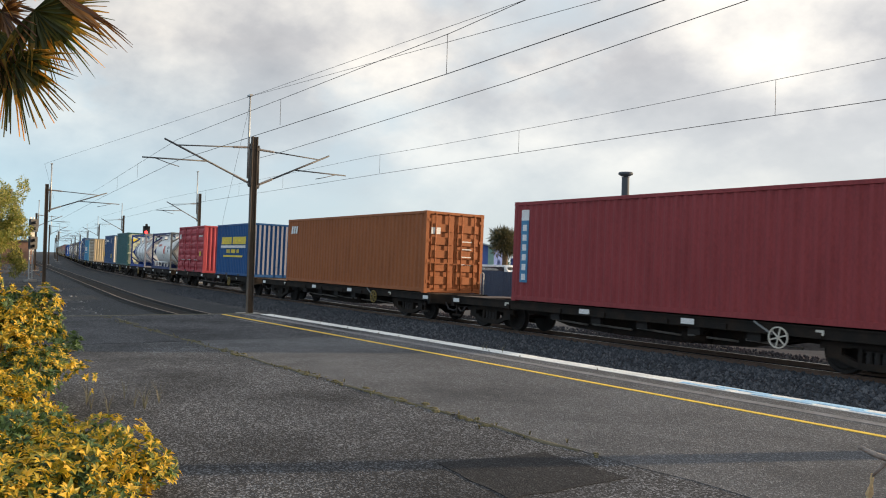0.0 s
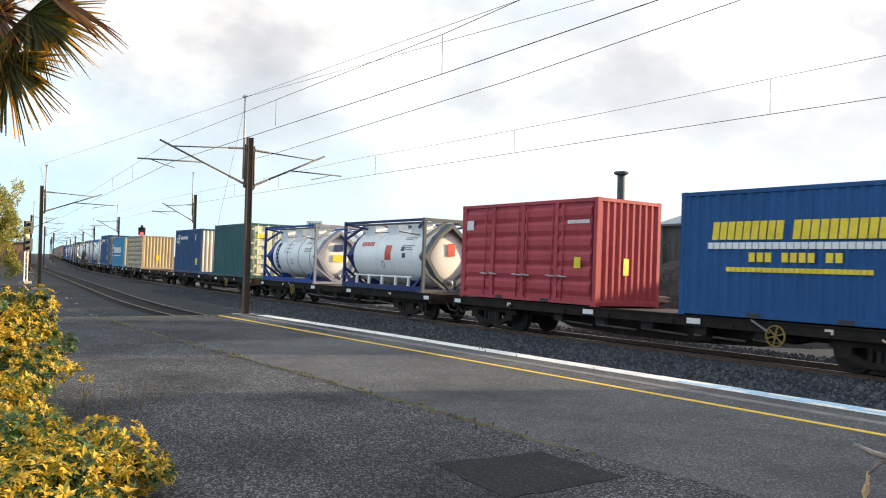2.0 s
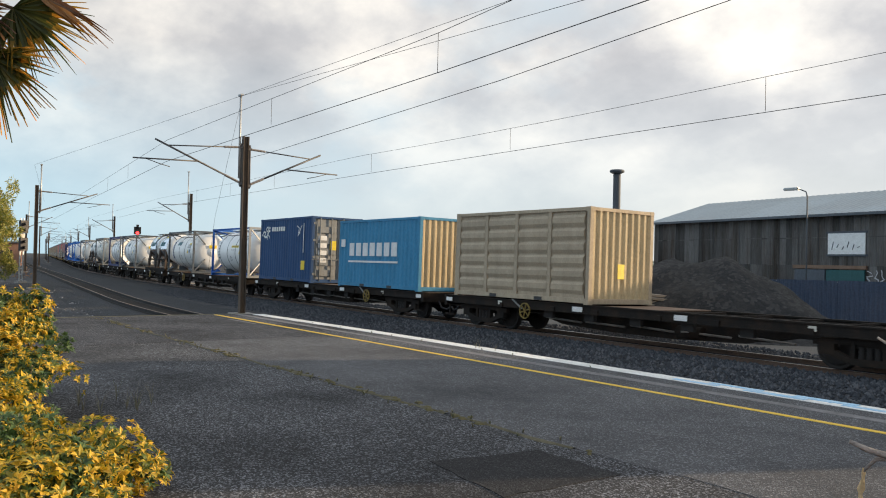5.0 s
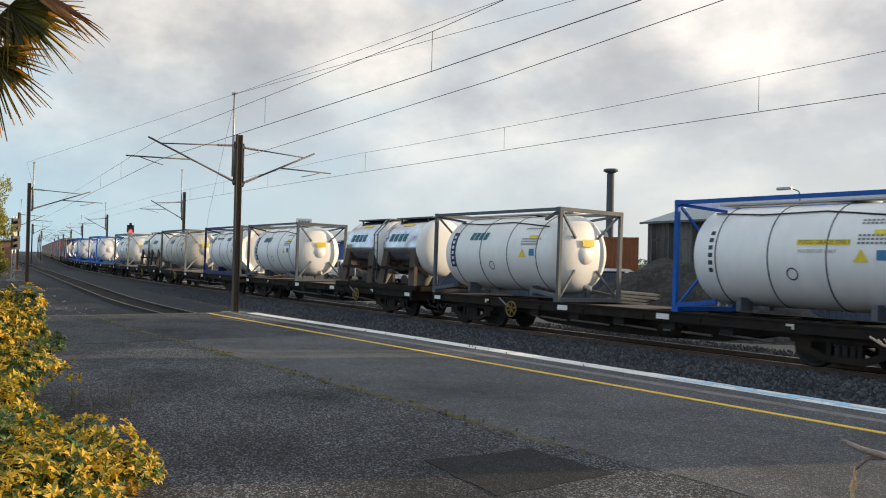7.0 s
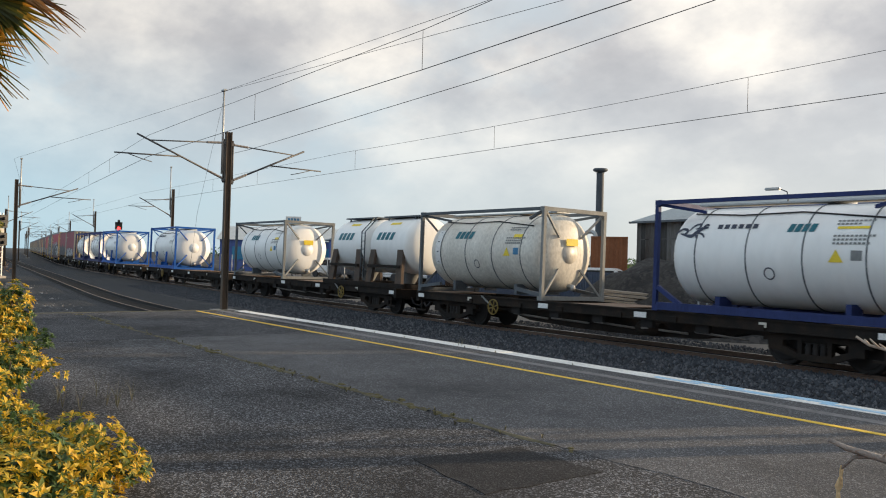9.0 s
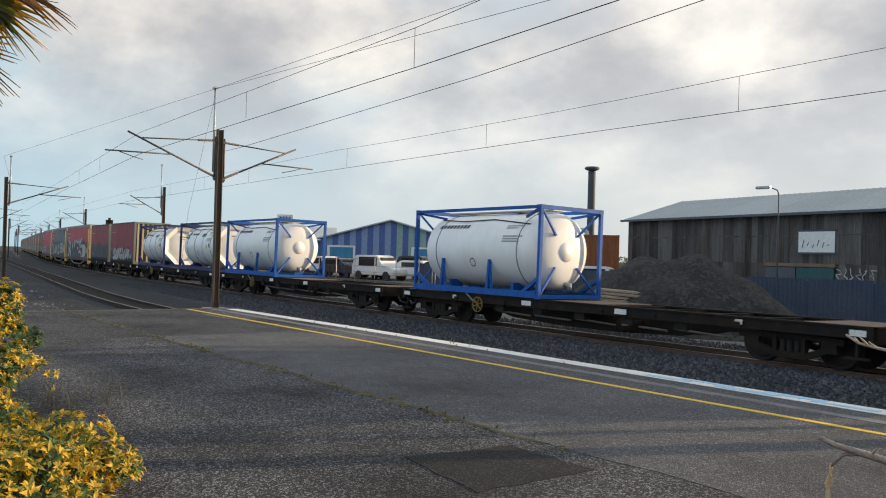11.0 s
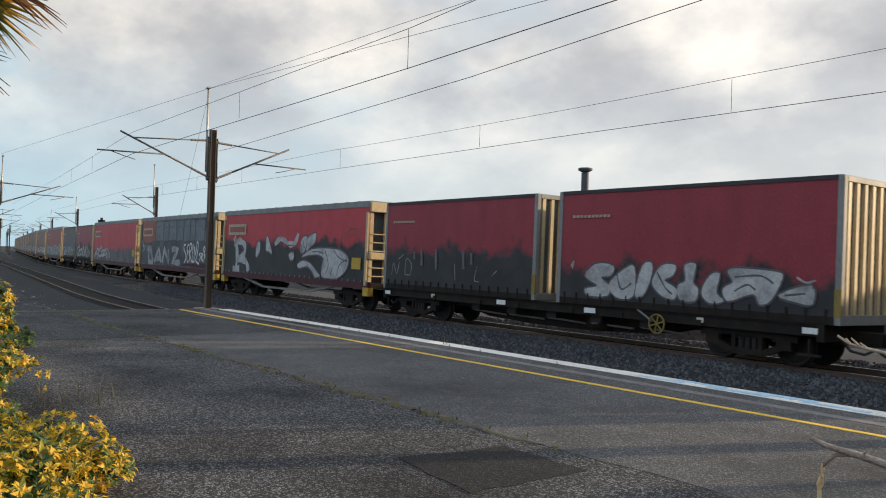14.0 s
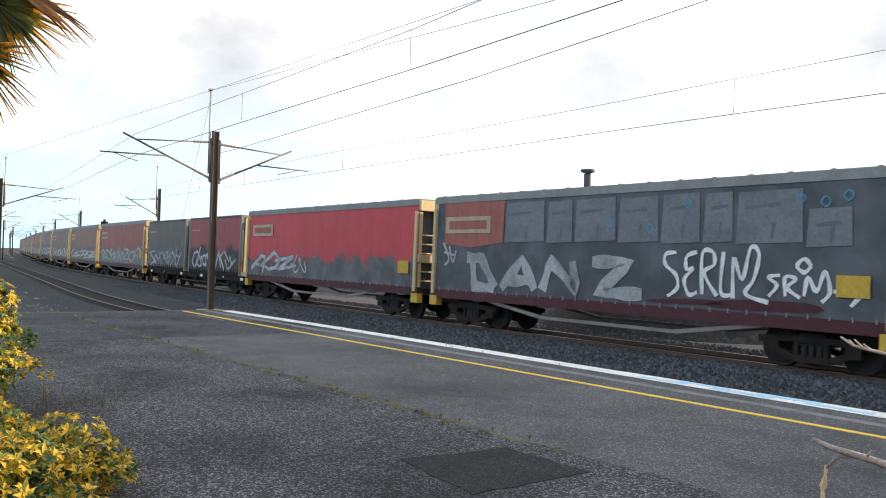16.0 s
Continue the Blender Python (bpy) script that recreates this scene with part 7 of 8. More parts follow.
# ---------------------------------------------------------------- across the line
def shed():
    ob = thing("shed", "long weathered grey metal-clad shed with a pale roof", "shed", "", pose(-36, 42.9, 0, 0, 0, -11.7))
    L, W, eave, ridge, base = 60.0, 9.2, 4.2, 5.6, -0.9
    part("wall_frame", box(B(), 0.1, L - 0.1, 0.12, W - 0.1, base, eave - 0.02), "char", ob)
    rnd = random.Random(5)
    x = 0.0
    while x < 46:
        w = 0.42
        d = rnd.uniform(-0.012, 0.012)
        for z0, z1, e in ((1.55, eave, 0.0), (base, 1.58, 0.02), (2.95, 3.0, -0.02)):
            bm = corr(B(), (x, d - 0.0 + e), (x + w - 0.006, d + e), (0, -1), z0 + rnd.uniform(-.03, .03), z1, 0.03, 0.14)
            part("cladding_sheet", bm, "shedwall", ob)
        x += w
    part("gable_wall", _gable(0.0, W, base, eave, ridge), "shedwall", ob)
    for side in (0, 1):
        x = -0.3
        while x < L:
            w = 3.9
            bm = B()
            y0, y1 = ((-0.35, W / 2), (W + 0.35, W / 2))[side]
            n = 20
            v = []
            for k in range(n + 1):
                xx = x + w * k / n
                h = 0.03 * (k % 2)
                v.append((bm.verts.new((xx, y0, eave - 0.08 + h)), bm.verts.new((xx, y1, ridge + h))))
            for a, b in zip(v, v[1:]):
                bm.faces.new((a[0], b[0], b[1], a[1]))
            part("roof_sheet", bm, "shedroof", ob)
            x += w
    part("gutter", box(B(), -0.3, L, -0.45, -0.33, eave - 0.2, eave - 0.07), "slate", ob)
    w = part("window", box(B(), 13.66, 15.81, -0.07, -0.04, 2.13, 3.16), "mark_white", ob, "boarded window painted white with faint scribbles")
    for k in range(6):
        part("scribble", bar(B(), (13.9 + k * 0.3, -0.08, 2.35 + 0.1 * (k % 2)), (14.0 + k * 0.3, -0.08, 2.75 - 0.12 * (k % 3)), 0.025), "slate", w)
    part("window_frame", box(box(B(), 13.55, 15.92, -0.06, -0.03, 3.16, 3.26), 13.55, 15.92, -0.06, -0.03, 2.03, 2.13), "char", ob)
    part("door_lintel", box(B(), 11.5, 15.9, -0.12, -0.02, 1.4, 1.58), "brown", ob)
    part("door_panel", box(B(), 13.6, 15.8, -0.1, -0.03, base, 1.36), "green", ob, "faded green sliding door")
    part("door_panel", box(B(), 11.6, 13.5, -0.09, -0.03, base, 1.36), "char", ob, "dark sliding door")
    rnd = random.Random(9)
    for k in range(6):
        part("sprayed_letter", stroke_bm(16.0 + k * 0.36, 0.85, rnd), "spray_white", ob)


def stroke_bm(x, z, rnd):
    bm = B()
    stroke(bm, [(x + rnd.uniform(-.1, .3), z + 0.1 * j + rnd.uniform(-.05, .05)) for j in range(6)], 0.04, -0.07, 0.004, z - 0.1, z + 0.7)
    return bm


def _gable(y0, y1, base, eave, ridge):
    bm = B()
    pts = [(y0, base), (y1, base), (y1, eave), ((y0 + y1) / 2, ridge), (y0, eave)]
    a, b = [bm.verts.new((0.0, y, z)) for y, z in pts], [bm.verts.new((0.1, y, z)) for y, z in pts]
    bm.faces.new(a)
    bm.faces.new(b)
    for k in range(5):
        bm.faces.new((a[k], a[(k + 1) % 5], b[(k + 1) % 5], b[k]))
    return bm


def chimney():
    ob = thing("chimney", "dark steel flue with a flat cap", "chimney", "", pose(-40.5, 44.2, 0))
    part("flue", lathe_z(B(), [(-0.9, 0.28), (7.6, 0.26), (7.7, 0.28)], 20), "char", ob)
    part("cap", lathe_z(B(), [(7.75, 0.28), (7.86, 0.5), (7.96, 0.52), (8.03, 0.46), (8.04, 0.001)], 20), "char", ob)


def fence():
    ob = thing("fence", "dark blue-grey corrugated metal fence", "fence", kind="structure")
    x = -40.0
    k = 0
    while x < 30:
        part("fence_panel", corr(B(), (x, 29.0 - 0.0 * x), (x + 2.38, 29.0), (0, -1), -0.85, 0.98 + 0.02 * math.sin(k * 2.1), 0.03, 0.17), "fence", ob)
        part("fence_post", box(B(), x - 0.04, x + 0.04, 29.05, 29.13, -0.85, 0.95), "galv", ob)
        x += 2.4
        k += 1
    part("fence_back", box(B(), -40, 30, 29.04, 29.06, -0.85, 0.9), "fence", ob)


def wire_fence():
    ob = thing("wire_fence", "open wire fence on thin steel posts before the parked cars", "fence", kind="structure")
    for k in range(16):
        part("fence_post", tube(B(), [(-76 + 2.4 * k, 29.0, -0.85), (-76 + 2.4 * k, 29.0, 1.25)], 0.03, 6), "galv", ob)
    for z in (-0.5, -0.1, 0.3, 0.7, 1.15):
        part("fence_wire", tube(B(), [(-76, 29.0, z), (-40, 29.0, z)], 0.008, 4), "wire", ob)


def low_sheds():
    """Two low sheds far behind the yard: one blue with a ridge roof, one pale and flat."""
    ob = thing("low_shed", "low blue shed with a blue ridge roof", "shed", "", pose(-78, 70, -0.9, 0, 0, 42))
    part("wall", box(B(), -3.6, 3.6, 0, 6, 0, 2.9), "bluewall", ob)
    bm = B()
    v = [bm.verts.new(q) for q in ((-3.9, -0.3, 2.85), (3.9, -0.3, 2.85), (0, -0.3, 3.8), (-3.9, 6.3, 2.85), (3.9, 6.3, 2.85), (0, 6.3, 3.8))]
    for f in ((0, 1, 2), (3, 5, 4), (0, 2, 5, 3), (1, 4, 5, 2), (0, 3, 4, 1)):
        bm.faces.new([v[i] for i in f])
    part("roof", bm, "bluewall", ob)
    part("door", box(B(), -1.3, 1.3, -0.05, 0.02, 0, 2.3), "lightblue", ob)
    ob = thing("low_shed", "low pale flat-roofed shed", "shed", "", pose(-69.5, 71.5, -0.9, 0, 0, 42))
    part("wall", box(B(), -3.4, 3.4, 0, 5, 0, 2.7), "endwhite", ob)
    part("roof", box(B(), -3.6, 3.6, -0.3, 5.2, 2.7, 2.95), "paleroof", ob)
    for xx in (-2.4, 0.4):
        part("window", box(B(), xx, xx + 1.6, -0.05, 0.02, 1.0, 2.0), "glass_dark", ob)


def duct():
    ob = thing("duct_pipe", "grey bent steel duct beside a rusty container", "pipe", "", pose(-37.4, 40.0, -0.9))
    part("pipe", tube(B(), [(-0.5, 0, 0), (-0.5, 0, 3.9), (-0.42, 0, 4.15), (-0.2, 0, 4.28), (0.2, 0, 4.28), (0.42, 0, 4.15), (0.5, 0, 3.9), (0.5, 0, 1.2)], 0.14, 10), "galv", ob)
    for z in (1.2, 2.6):
        part("flange", tube(B(), [(-0.5, 0, z), (-0.5, 0, z + 0.08)], 0.19, 10), "galv", ob)
    part("plinth", box(B(), -0.8, 0.8, -0.3, 0.3, -0.05, 0.25), "concrete", ob)
    part("blower", box(B(), 0.2, 0.8, -0.3, 0.3, 0.25, 1.25), "char", ob)


def heap():
    bm = B()
    n, m = 64, 40
    rows = []
    for i in range(n + 1):
        row = []
        for j in range(m + 1):
            x, y = -24.0 + 13.5 * i / n, 20.0 + 7.4 * j / m
            d = math.hypot((x + 17.9) / 5.5, (y - 23.6) / 3.5)
            z = 2.5 * max(0, 1 - d * d) ** 1.15
            z += (0.3 * noise.noise(Vector((x * 0.8, y * 0.8, 0))) + 0.1 * noise.noise(Vector((x * 3, y * 3, 1)))) * min(1, 2.2 * max(0, 1.05 - d))
            row.append(bm.verts.new((x, y, -0.86 + z)))
        rows.append(row)
    for a, b in zip(rows, rows[1:]):
        for k in range(m):
            bm.faces.new((a[k], b[k], b[k + 1], a[k + 1])).smooth = True
    tagged(part("gravel_heap", bm, "gravel"), "heap of dark grey gravel beside the line", "gravel heap", kind="stuff")
    for k in range(5):
        ob = part("timber_plank", box(B(), -0.9, 0.9, -0.09, 0.09, 0, 0.07), "timber")
        ob.matrix_world = pose(-18.1 + 0.05 * k, 20.75 + 0.1 * k, 0.02 + 0.10 * k, 4, 3, 18 + 9 * (k % 3))
        tagged(ob, "weathered grey plank in a loose stack", "plank", "stacked planks")


def warehouse():
    ob = thing("warehouse", "blue and green striped metal warehouse with a pale roof", "warehouse", "", pose(-74, 59.5, 0, 0, 0, 48))
    W, L, eave, ridge, base = 16.2, 30.0, 3.2, 5.4, -0.9
    n = 24
    for k in range(n):
        y0, y1 = -W + W * k / n, -W + W * (k + 1) / n
        t = lambda y: eave + (ridge - eave) * (1 - abs(y + W / 2) / (W / 2))
        bm = B()
        a = [bm.verts.new(p) for p in ((y0, 0, base), (y1, 0, base), (y1, 0, t(y1)), (y0, 0, t(y0)))]
        b = [bm.verts.new((v.co.x, 0.1, v.co.z)) for v in a]
        bm.faces.new(a)
        for i in range(4):
            bm.faces.new((a[i], a[(i + 1) % 4], b[(i + 1) % 4], b[i]))
        part("wall_panel", bm, ("greenwall" if k > 11 else "palewall") if k % 2 else "bluewall", ob)
    part("side_wall", box(B(), -W, -W + 0.1, 0.1, L, base, eave), "bluewall", ob)
    part("side_wall", box(B(), -0.1, 0, 0.1, L, base, eave), "bluewall", ob)
    for s in (0, 1):
        bm = B()
        x0, x1 = ((-W - 0.4, -W / 2), (0.4, -W / 2))[s]
        v = [bm.verts.new(p) for p in ((x0, -0.4, eave), (x0, L, eave), (x1, L, ridge + 0.1), (x1, -0.4, ridge + 0.1))]
        w = [bm.verts.new((q.co.x, q.co.y, q.co.z - 0.15)) for q in v]
        bm.faces.new(v)
        bm.faces.new(w)
        for k in range(4):
            bm.faces.new((v[k], v[(k + 1) % 4], w[(k + 1) % 4], w[k]))
        part("roof", bm, "paleroof", ob)
    for y0 in (-15.1, -5.4):
        part("roller_door", box(B(), y0, y0 + 2.7, -0.12, -0.02, base, 2.2), "lightblue", ob, "pale-framed roller door")
        part("door_frame", box(box(box(B(), y0 - 0.3, y0, -0.16, -0.01, base, 2.4), y0 + 2.7, y0 + 2.95, -0.16, -0.01, base, 2.4), y0, y0 + 2.7, -0.16, -0.01, 2.2, 2.4), "mark_white", ob)


def long_hall():
    ob = thing("warehouse", "long blue hall with a pale grey roof beyond the yard", "warehouse", "", pose(-96.5, 45.5, 0, 0, 0, 60))
    part("wall", box(B(), -6, 9, 0, 14, -0.9, 3.1), "bluewall", ob)
    bm = B()
    v = [bm.verts.new(p) for p in ((-6.4, -0.4, 3.05), (9.4, -0.4, 3.05), (9.4, 7, 4.9), (-6.4, 7, 4.9), (9.4, 14.4, 3.05), (-6.4, 14.4, 3.05))]
    for f in ((0, 1, 2, 3), (3, 2, 4, 5), (0, 3, 5), (1, 4, 2)):
        bm.faces.new([v[i] for i in f])
    part("roof", bm, "paleroof", ob)
    for xx in (-4.5, 0.5, 5.0):
        part("window", box(B(), xx, xx + 2.4, -0.06, 0.02, 0.6, 2.2), "lightblue", ob)


def raised_yard():
    bm = box(B(), -75, -27, 31.0, 48, -0.9, -0.35)
    tagged(part("yard_bank", bm, "pale_gravel"), "raised gravel yard behind the fence", "yard", kind="structure")


def car(x, y, turn, mat, tall=0.0, label="white car parked behind the fence"):
    ob = thing("parked_car", label, "car", "cars behind the fence", pose(x, y, -0.35, 0, 0, turn))
    bm = B()
    h = 1.45 + tall
    side = [(-2.1, 0.35), (2.15, 0.35), (2.2, 0.75), (1.9, 0.9), (1.0, 0.98), (0.45, h - 0.05), (0.2, h), (-1.3 - tall * 0.8, h), (-1.6 - tall * 0.7, h - 0.08), (-2.1, 0.95)]
    a, b = [bm.verts.new((p, -0.85, z)) for p, z in side], [bm.verts.new((p, 0.85, z)) for p, z in side]
    bm.faces.new(a)
    bm.faces.new(b)
    for k in range(len(side)):
        j = (k + 1) % len(side)
        bm.faces.new((a[k], a[j], b[j], b[k]))
    bmesh.ops.bevel(bm, geom=bm.edges[:], offset=0.06, segments=2, affect="EDGES")
    part("body", bm, mat, ob)
    for sy in (-1, 1):
        part("side_window", box(B(), -1.35, 0.45, *sorted((sy * 0.83, sy * 0.86)), 0.98, h - 0.14), "glass_dark", ob)
        for xx in (-1.35, 1.35):
            part("wheel", ring_y(box(B(), xx - 0.1, xx + 0.1, *sorted((sy * 0.8, sy * 0.87)), 0.2, 0.44), xx, sy * 0.8 - 0.08, 0.32, 0.32, 0.22, 0.16, 16), "black", ob)
    part("windscreen", box(B(), 0.62, 0.7, -0.68, 0.68, 1.0, h - 0.15), "glass_dark", ob)


def street_lamp():
    ob = thing("street_lamp", "slender grey street lamp with a flat head", "street lamp", "", pose(-19.4, 32.7, 0, 0, 0, 0))
    part("pole", tube(B(), [(0, 0, -0.9), (0, 0, 4.4), (-0.05, -0.02, 4.6), (-0.3, -0.1, 4.72)], 0.035, 8, 0.022), "slate", ob)
    bm = box(B(), -1.0, -0.3, -0.2, 0.0, 4.68, 4.8)
    bmesh.ops.bevel(bm, geom=bm.edges[:], offset=0.03, segments=2, affect="EDGES")
    part("lamp_head", bm, "galv", ob)


def rusty_box():
    ob = thing("rusty_container", "rust-streaked steel container standing behind the heap", "shipping container", "", pose(-35.2, 39.4, -0.9, 0, 0, 41))
    part("corner_frame", frame_mesh(2.2, 3.9), "rust", ob)
    for sy in (-1, 1):
        part("side_wall", corr(B(), (-1.0, sy * 1.2), (1.0, sy * 1.2), (0, sy), 0.1, 3.85, 0.04, 0.28), "rust", ob)
    for sx in (-1, 1):
        part("end_wall", corr(B(), (sx * 1.08, -1.1), (sx * 1.08, 1.1), (sx, 0), 0.1, 3.85, 0.04, 0.28), "rust", ob)
    part("roof", box(B(), -1.0, 1.0, -1.1, 1.1, 3.8, 3.86), "rust", ob)


shed()
chimney()
fence()
wire_fence()
low_sheds()
duct()
heap()
warehouse()
long_hall()
rusty_box()
street_lamp()
raised_yard()
for _i, (_x, _y, _r, _m, _t) in enumerate(((-38, 36, 20, "car_dark", 0.1), (-42, 33, 10, "car_dark", 0.0), (-47, 34.5, 15, "car_white", 0.0), (-52, 34, 8, "car_dark", 0.2), (-56, 35, 12, "car_white", 0.0), (-61, 35, 5, "car_dark", 0.1), (-33, 37, 28, "car_white", 0.0), (-49.6, 32.6, 12, "car_white", 0.3), (-54.2, 32.4, 6, "car_dark", 0.0), (-58.4, 33.2, 10, "car_white", 0.1), (-44.5, 36.8, 18, "car_white", 0.2), (-50.5, 37.0, 14, "car_dark", 0.3))):
    car(_x, _y, _r, _m, _t, "white van parked behind the fence" if _t > 0.4 else ("white car parked behind the fence" if _m == "car_white" else "dark car parked behind the fence"))


# ---------------------------------------------------------------- plants
def leaf_cloud(name, centres, mat, parent, size, count, seed, droop=0.2, narrow=0.38):
    """Leaves of four points each, bent along the middle, tufted round centres (x, y, z, radius)."""
    rng = np.random.default_rng(seed)
    vs, fs = [], []
    for c in centres:
        for _ in range(count):
            d = rng.normal(size=3)
            d /= np.linalg.norm(d)
            p = np.array(c[:3]) + d * c[3] * (0.45 + 0.6 * rng.random())
            out = d + rng.normal(size=3) * 0.6 + np.array((0, 0, 0.25 - droop))
            out /= np.linalg.norm(out)
            s = np.cross(out, rng.normal(size=3))
            s /= np.linalg.norm(s)
            up = np.cross(s, out)
            ln = size * (0.6 + 0.8 * rng.random())
            k = len(vs)
            m = p + out * ln * 0.5 + up * ln * 0.08
            e = p + out * ln - up * ln * 0.06
            vs += [tuple(p), tuple(m + s * ln * narrow * 0.5), tuple(e), tuple(m - s * ln * narrow * 0.5), tuple(m - up * ln * 0.05)]
            fs += [(k, k + 1, k + 4), (k + 1, k + 2, k + 4), (k + 2, k + 3, k + 4), (k + 3, k, k + 4)]
    return raw(name, vs, fs, mat, parent)


def whorls(name, centres, mat, parent, size, count, leaves, seed, deep=0.75):
    """Leaf whorls on the outside of rounded tufts: narrow leaves spread from each shoot's tip."""
    rng = np.random.default_rng(seed)
    vs, fs = [], []
    for c in centres:
        for _ in range(count):
            d = rng.normal(size=3)
            d[2] = abs(d[2]) * 1.1 - 0.25
            d /= np.linalg.norm(d)
            tip = np.array(c[:3]) + d * c[3] * (deep + (1.08 - deep) * rng.random())
            ax = d + rng.normal(size=3) * 0.3 + np.array((0, 0, 0.5))
            ax /= np.linalg.norm(ax)
            s0 = np.cross(ax, rng.normal(size=3))
            s0 /= np.linalg.norm(s0)
            s1 = np.cross(ax, s0)
            whole = size * (0.7 + 0.6 * rng.random())
            for k in range(leaves):
                a = 6.283 * (k + 0.5 * rng.random()) / leaves
                lift = 0.15 + 0.75 * rng.random()
                out = s0 * math.cos(a) + s1 * math.sin(a) + ax * lift
                out /= np.linalg.norm(out)
                side = np.cross(ax, out)
                side /= np.linalg.norm(side)
                up = np.cross(out, side)
                ln = whole * (0.75 + 0.5 * rng.random())
                b = len(vs)
                m, e = tip + out * ln * 0.55 + up * ln * 0.05, tip + out * ln - up * ln * 0.16
                w = side * ln * 0.19
                vs += [tuple(tip), tuple(m + w + up * ln * 0.05), tuple(e), tuple(m - w + up * ln * 0.05), tuple(m)]
                fs += [(b, b + 1, b + 4), (b + 1, b + 2, b + 4), (b + 2, b + 3, b + 4), (b + 3, b, b + 4)]
    return raw(name, vs, fs, mat, parent)


def bush():
    ob = thing("shrub", "dense shrub with yellow and green leaves by the platform", "shrub", "", pose(0, 0, 0))
    rng = np.random.default_rng(12)
    cs, gs = [], []
    # two rounded masses: a tall one further along, a low one by the camera
    for cx, cy, cz, rx, ry, rz, n in ((-8.3, 0.70, 0.25, 1.5, 0.98, 0.97, 165), (-5.0, 0.38, 0.0, 1.6, 1.05, 0.41, 140), (-6.9, 0.35, 0.1, 1.1, 0.95, 0.5, 60)):
        for k in range(n):
            d = rng.normal(size=3)
            d /= np.linalg.norm(d)
            q = 0.72 + 0.28 * rng.random()
            lump = 1 + 0.12 * math.sin(5 * d[0] + 3 * d[1]) + 0.08 * rng.normal()
            p = (cx + rx * d[0] * q * lump, cy + ry * d[1] * q * lump, max(0.05, cz + rz * abs(d[2]) * q * lump))
            (cs if rng.random() < 0.74 else gs).append((*p, 0.13 + 0.07 * rng.random()))
    tagged(whorls("yellow_leaves", cs, "bushleaf", ob, 0.047, 28, 8, 5, 0.78), kind="stuff")
    tagged(whorls("green_leaves", gs + cs[::2], "bushgreen", ob, 0.05, 24, 8, 6, 0.35), kind="stuff")
    for k in range(26):
        c = cs[k * 4 % len(cs)]
        part("stem", tube(B(), [(c[0] + 0.2, c[1] - 0.2, 0), ((c[0] * 2 + 0.2) / 2, c[1] - 0.05, c[2] * 0.6), (c[0], c[1], c[2] + 0.05)], 0.012, 5, 0.005), "bark", ob)


def palm_fronds():
    ob = thing("fan_palm", "fan palm with green and sunlit orange fan leaves", "palm tree", "", pose(-5.0, 0.0, 0))
    part("trunk", tube(B(), [(-0.25, -0.25, 0), (-0.25, -0.25, 1.2), (-0.2, -0.15, 2.9)], 0.16, 12, 0.13), "bark", ob)
    side, up, away = Vector((0.578, 0.816, 0)), Vector((0, 0, 1)), Vector((-0.816, 0.578, 0))

    def fan(c, axis, lean, length, n, spread, mat, seed):
        """A fan leaf: stiff ribs joined near the stalk, split and drooping at the tips."""
        rn = random.Random(seed)
        vs, fs = [], []
        s0, u0 = (side + away * lean).normalized(), (up + away * lean * 0.5).normalized()
        nrm = s0.cross(u0).normalized()
        for i in range(n):
            a = radians(axis - spread / 2 + spread * i / (n - 1) + rn.uniform(-1.5, 1.5))
            ln = length * rn.uniform(0.78, 1.06) * (0.78 + 0.22 * math.cos(a - radians(axis)))
            d, s = s0 * math.cos(a) + u0 * math.sin(a), -s0 * math.sin(a) + u0 * math.cos(a)
            k, bend, curl = len(vs), rn.uniform(0.05, 0.3), rn.uniform(-0.16, 0.16)
            for f, ww in ((0.0, 0.1), (0.3, 0.85), (0.52, 0.8), (0.66, 0.32), (0.84, 0.2), (1.0, 0.05)):
                p = Vector(c) + d * ln * f - up * ln * bend * max(0, f - 0.5) ** 1.5 + nrm * ln * curl * f
                for e in (-1, 0, 1):
                    vs.append(tuple(p + s * length * 0.036 * ww * e + nrm * 0.008 * abs(e)))
            for r in range(5):
                for q in range(2):
                    b = k + r * 3 + q
                    fs.append((b, b + 1, b + 4, b + 3))
        leaf = raw("fan_leaf", vs, fs, "frondheart" if mat == "frond" else mat, ob)
        leaf.data.materials.append(MAT[mat])
        for k, poly in enumerate(leaf.data.polygons):
            poly.material_index = 1 if (k % 10) // 2 >= 2 else 0

    for i, (c, axis, lean, ln, mat, spread, n) in enumerate((((0.12, 0.76, 2.69), -38, 0.2, 0.43, "frond", 165, 58), ((0.05, 0.67, 2.44), -64, -0.2, 0.41, "frond", 150, 52), ((0.16, 0.83, 2.80), -33, 0.1, 0.50, "deadfrond", 13, 9),
                                                        ((0.0, 0.55, 2.52), -75, 0.4, 0.33, "deadfrond", 190, 40), ((0.03, 0.62, 2.68), -50, -0.5, 0.30, "deadfrond", 200, 44), ((0.0, 0.45, 2.95), -20, 0.3, 0.42, "frond", 170, 46), ((0.02, 0.58, 2.58), -100, 0.6, 0.36, "frond", 150, 40))):
        fan(c, axis, lean, ln, n, spread, mat, 20 + i)
        part("leaf_stalk", tube(B(), [(-0.2, -0.1, 2.85), tuple((Vector((-0.2, -0.1, 2.85)) + Vector(c)) / 2 + Vector((0, 0, 0.05))), c], 0.014, 6, 0.009), "bark", ob)
    return ob


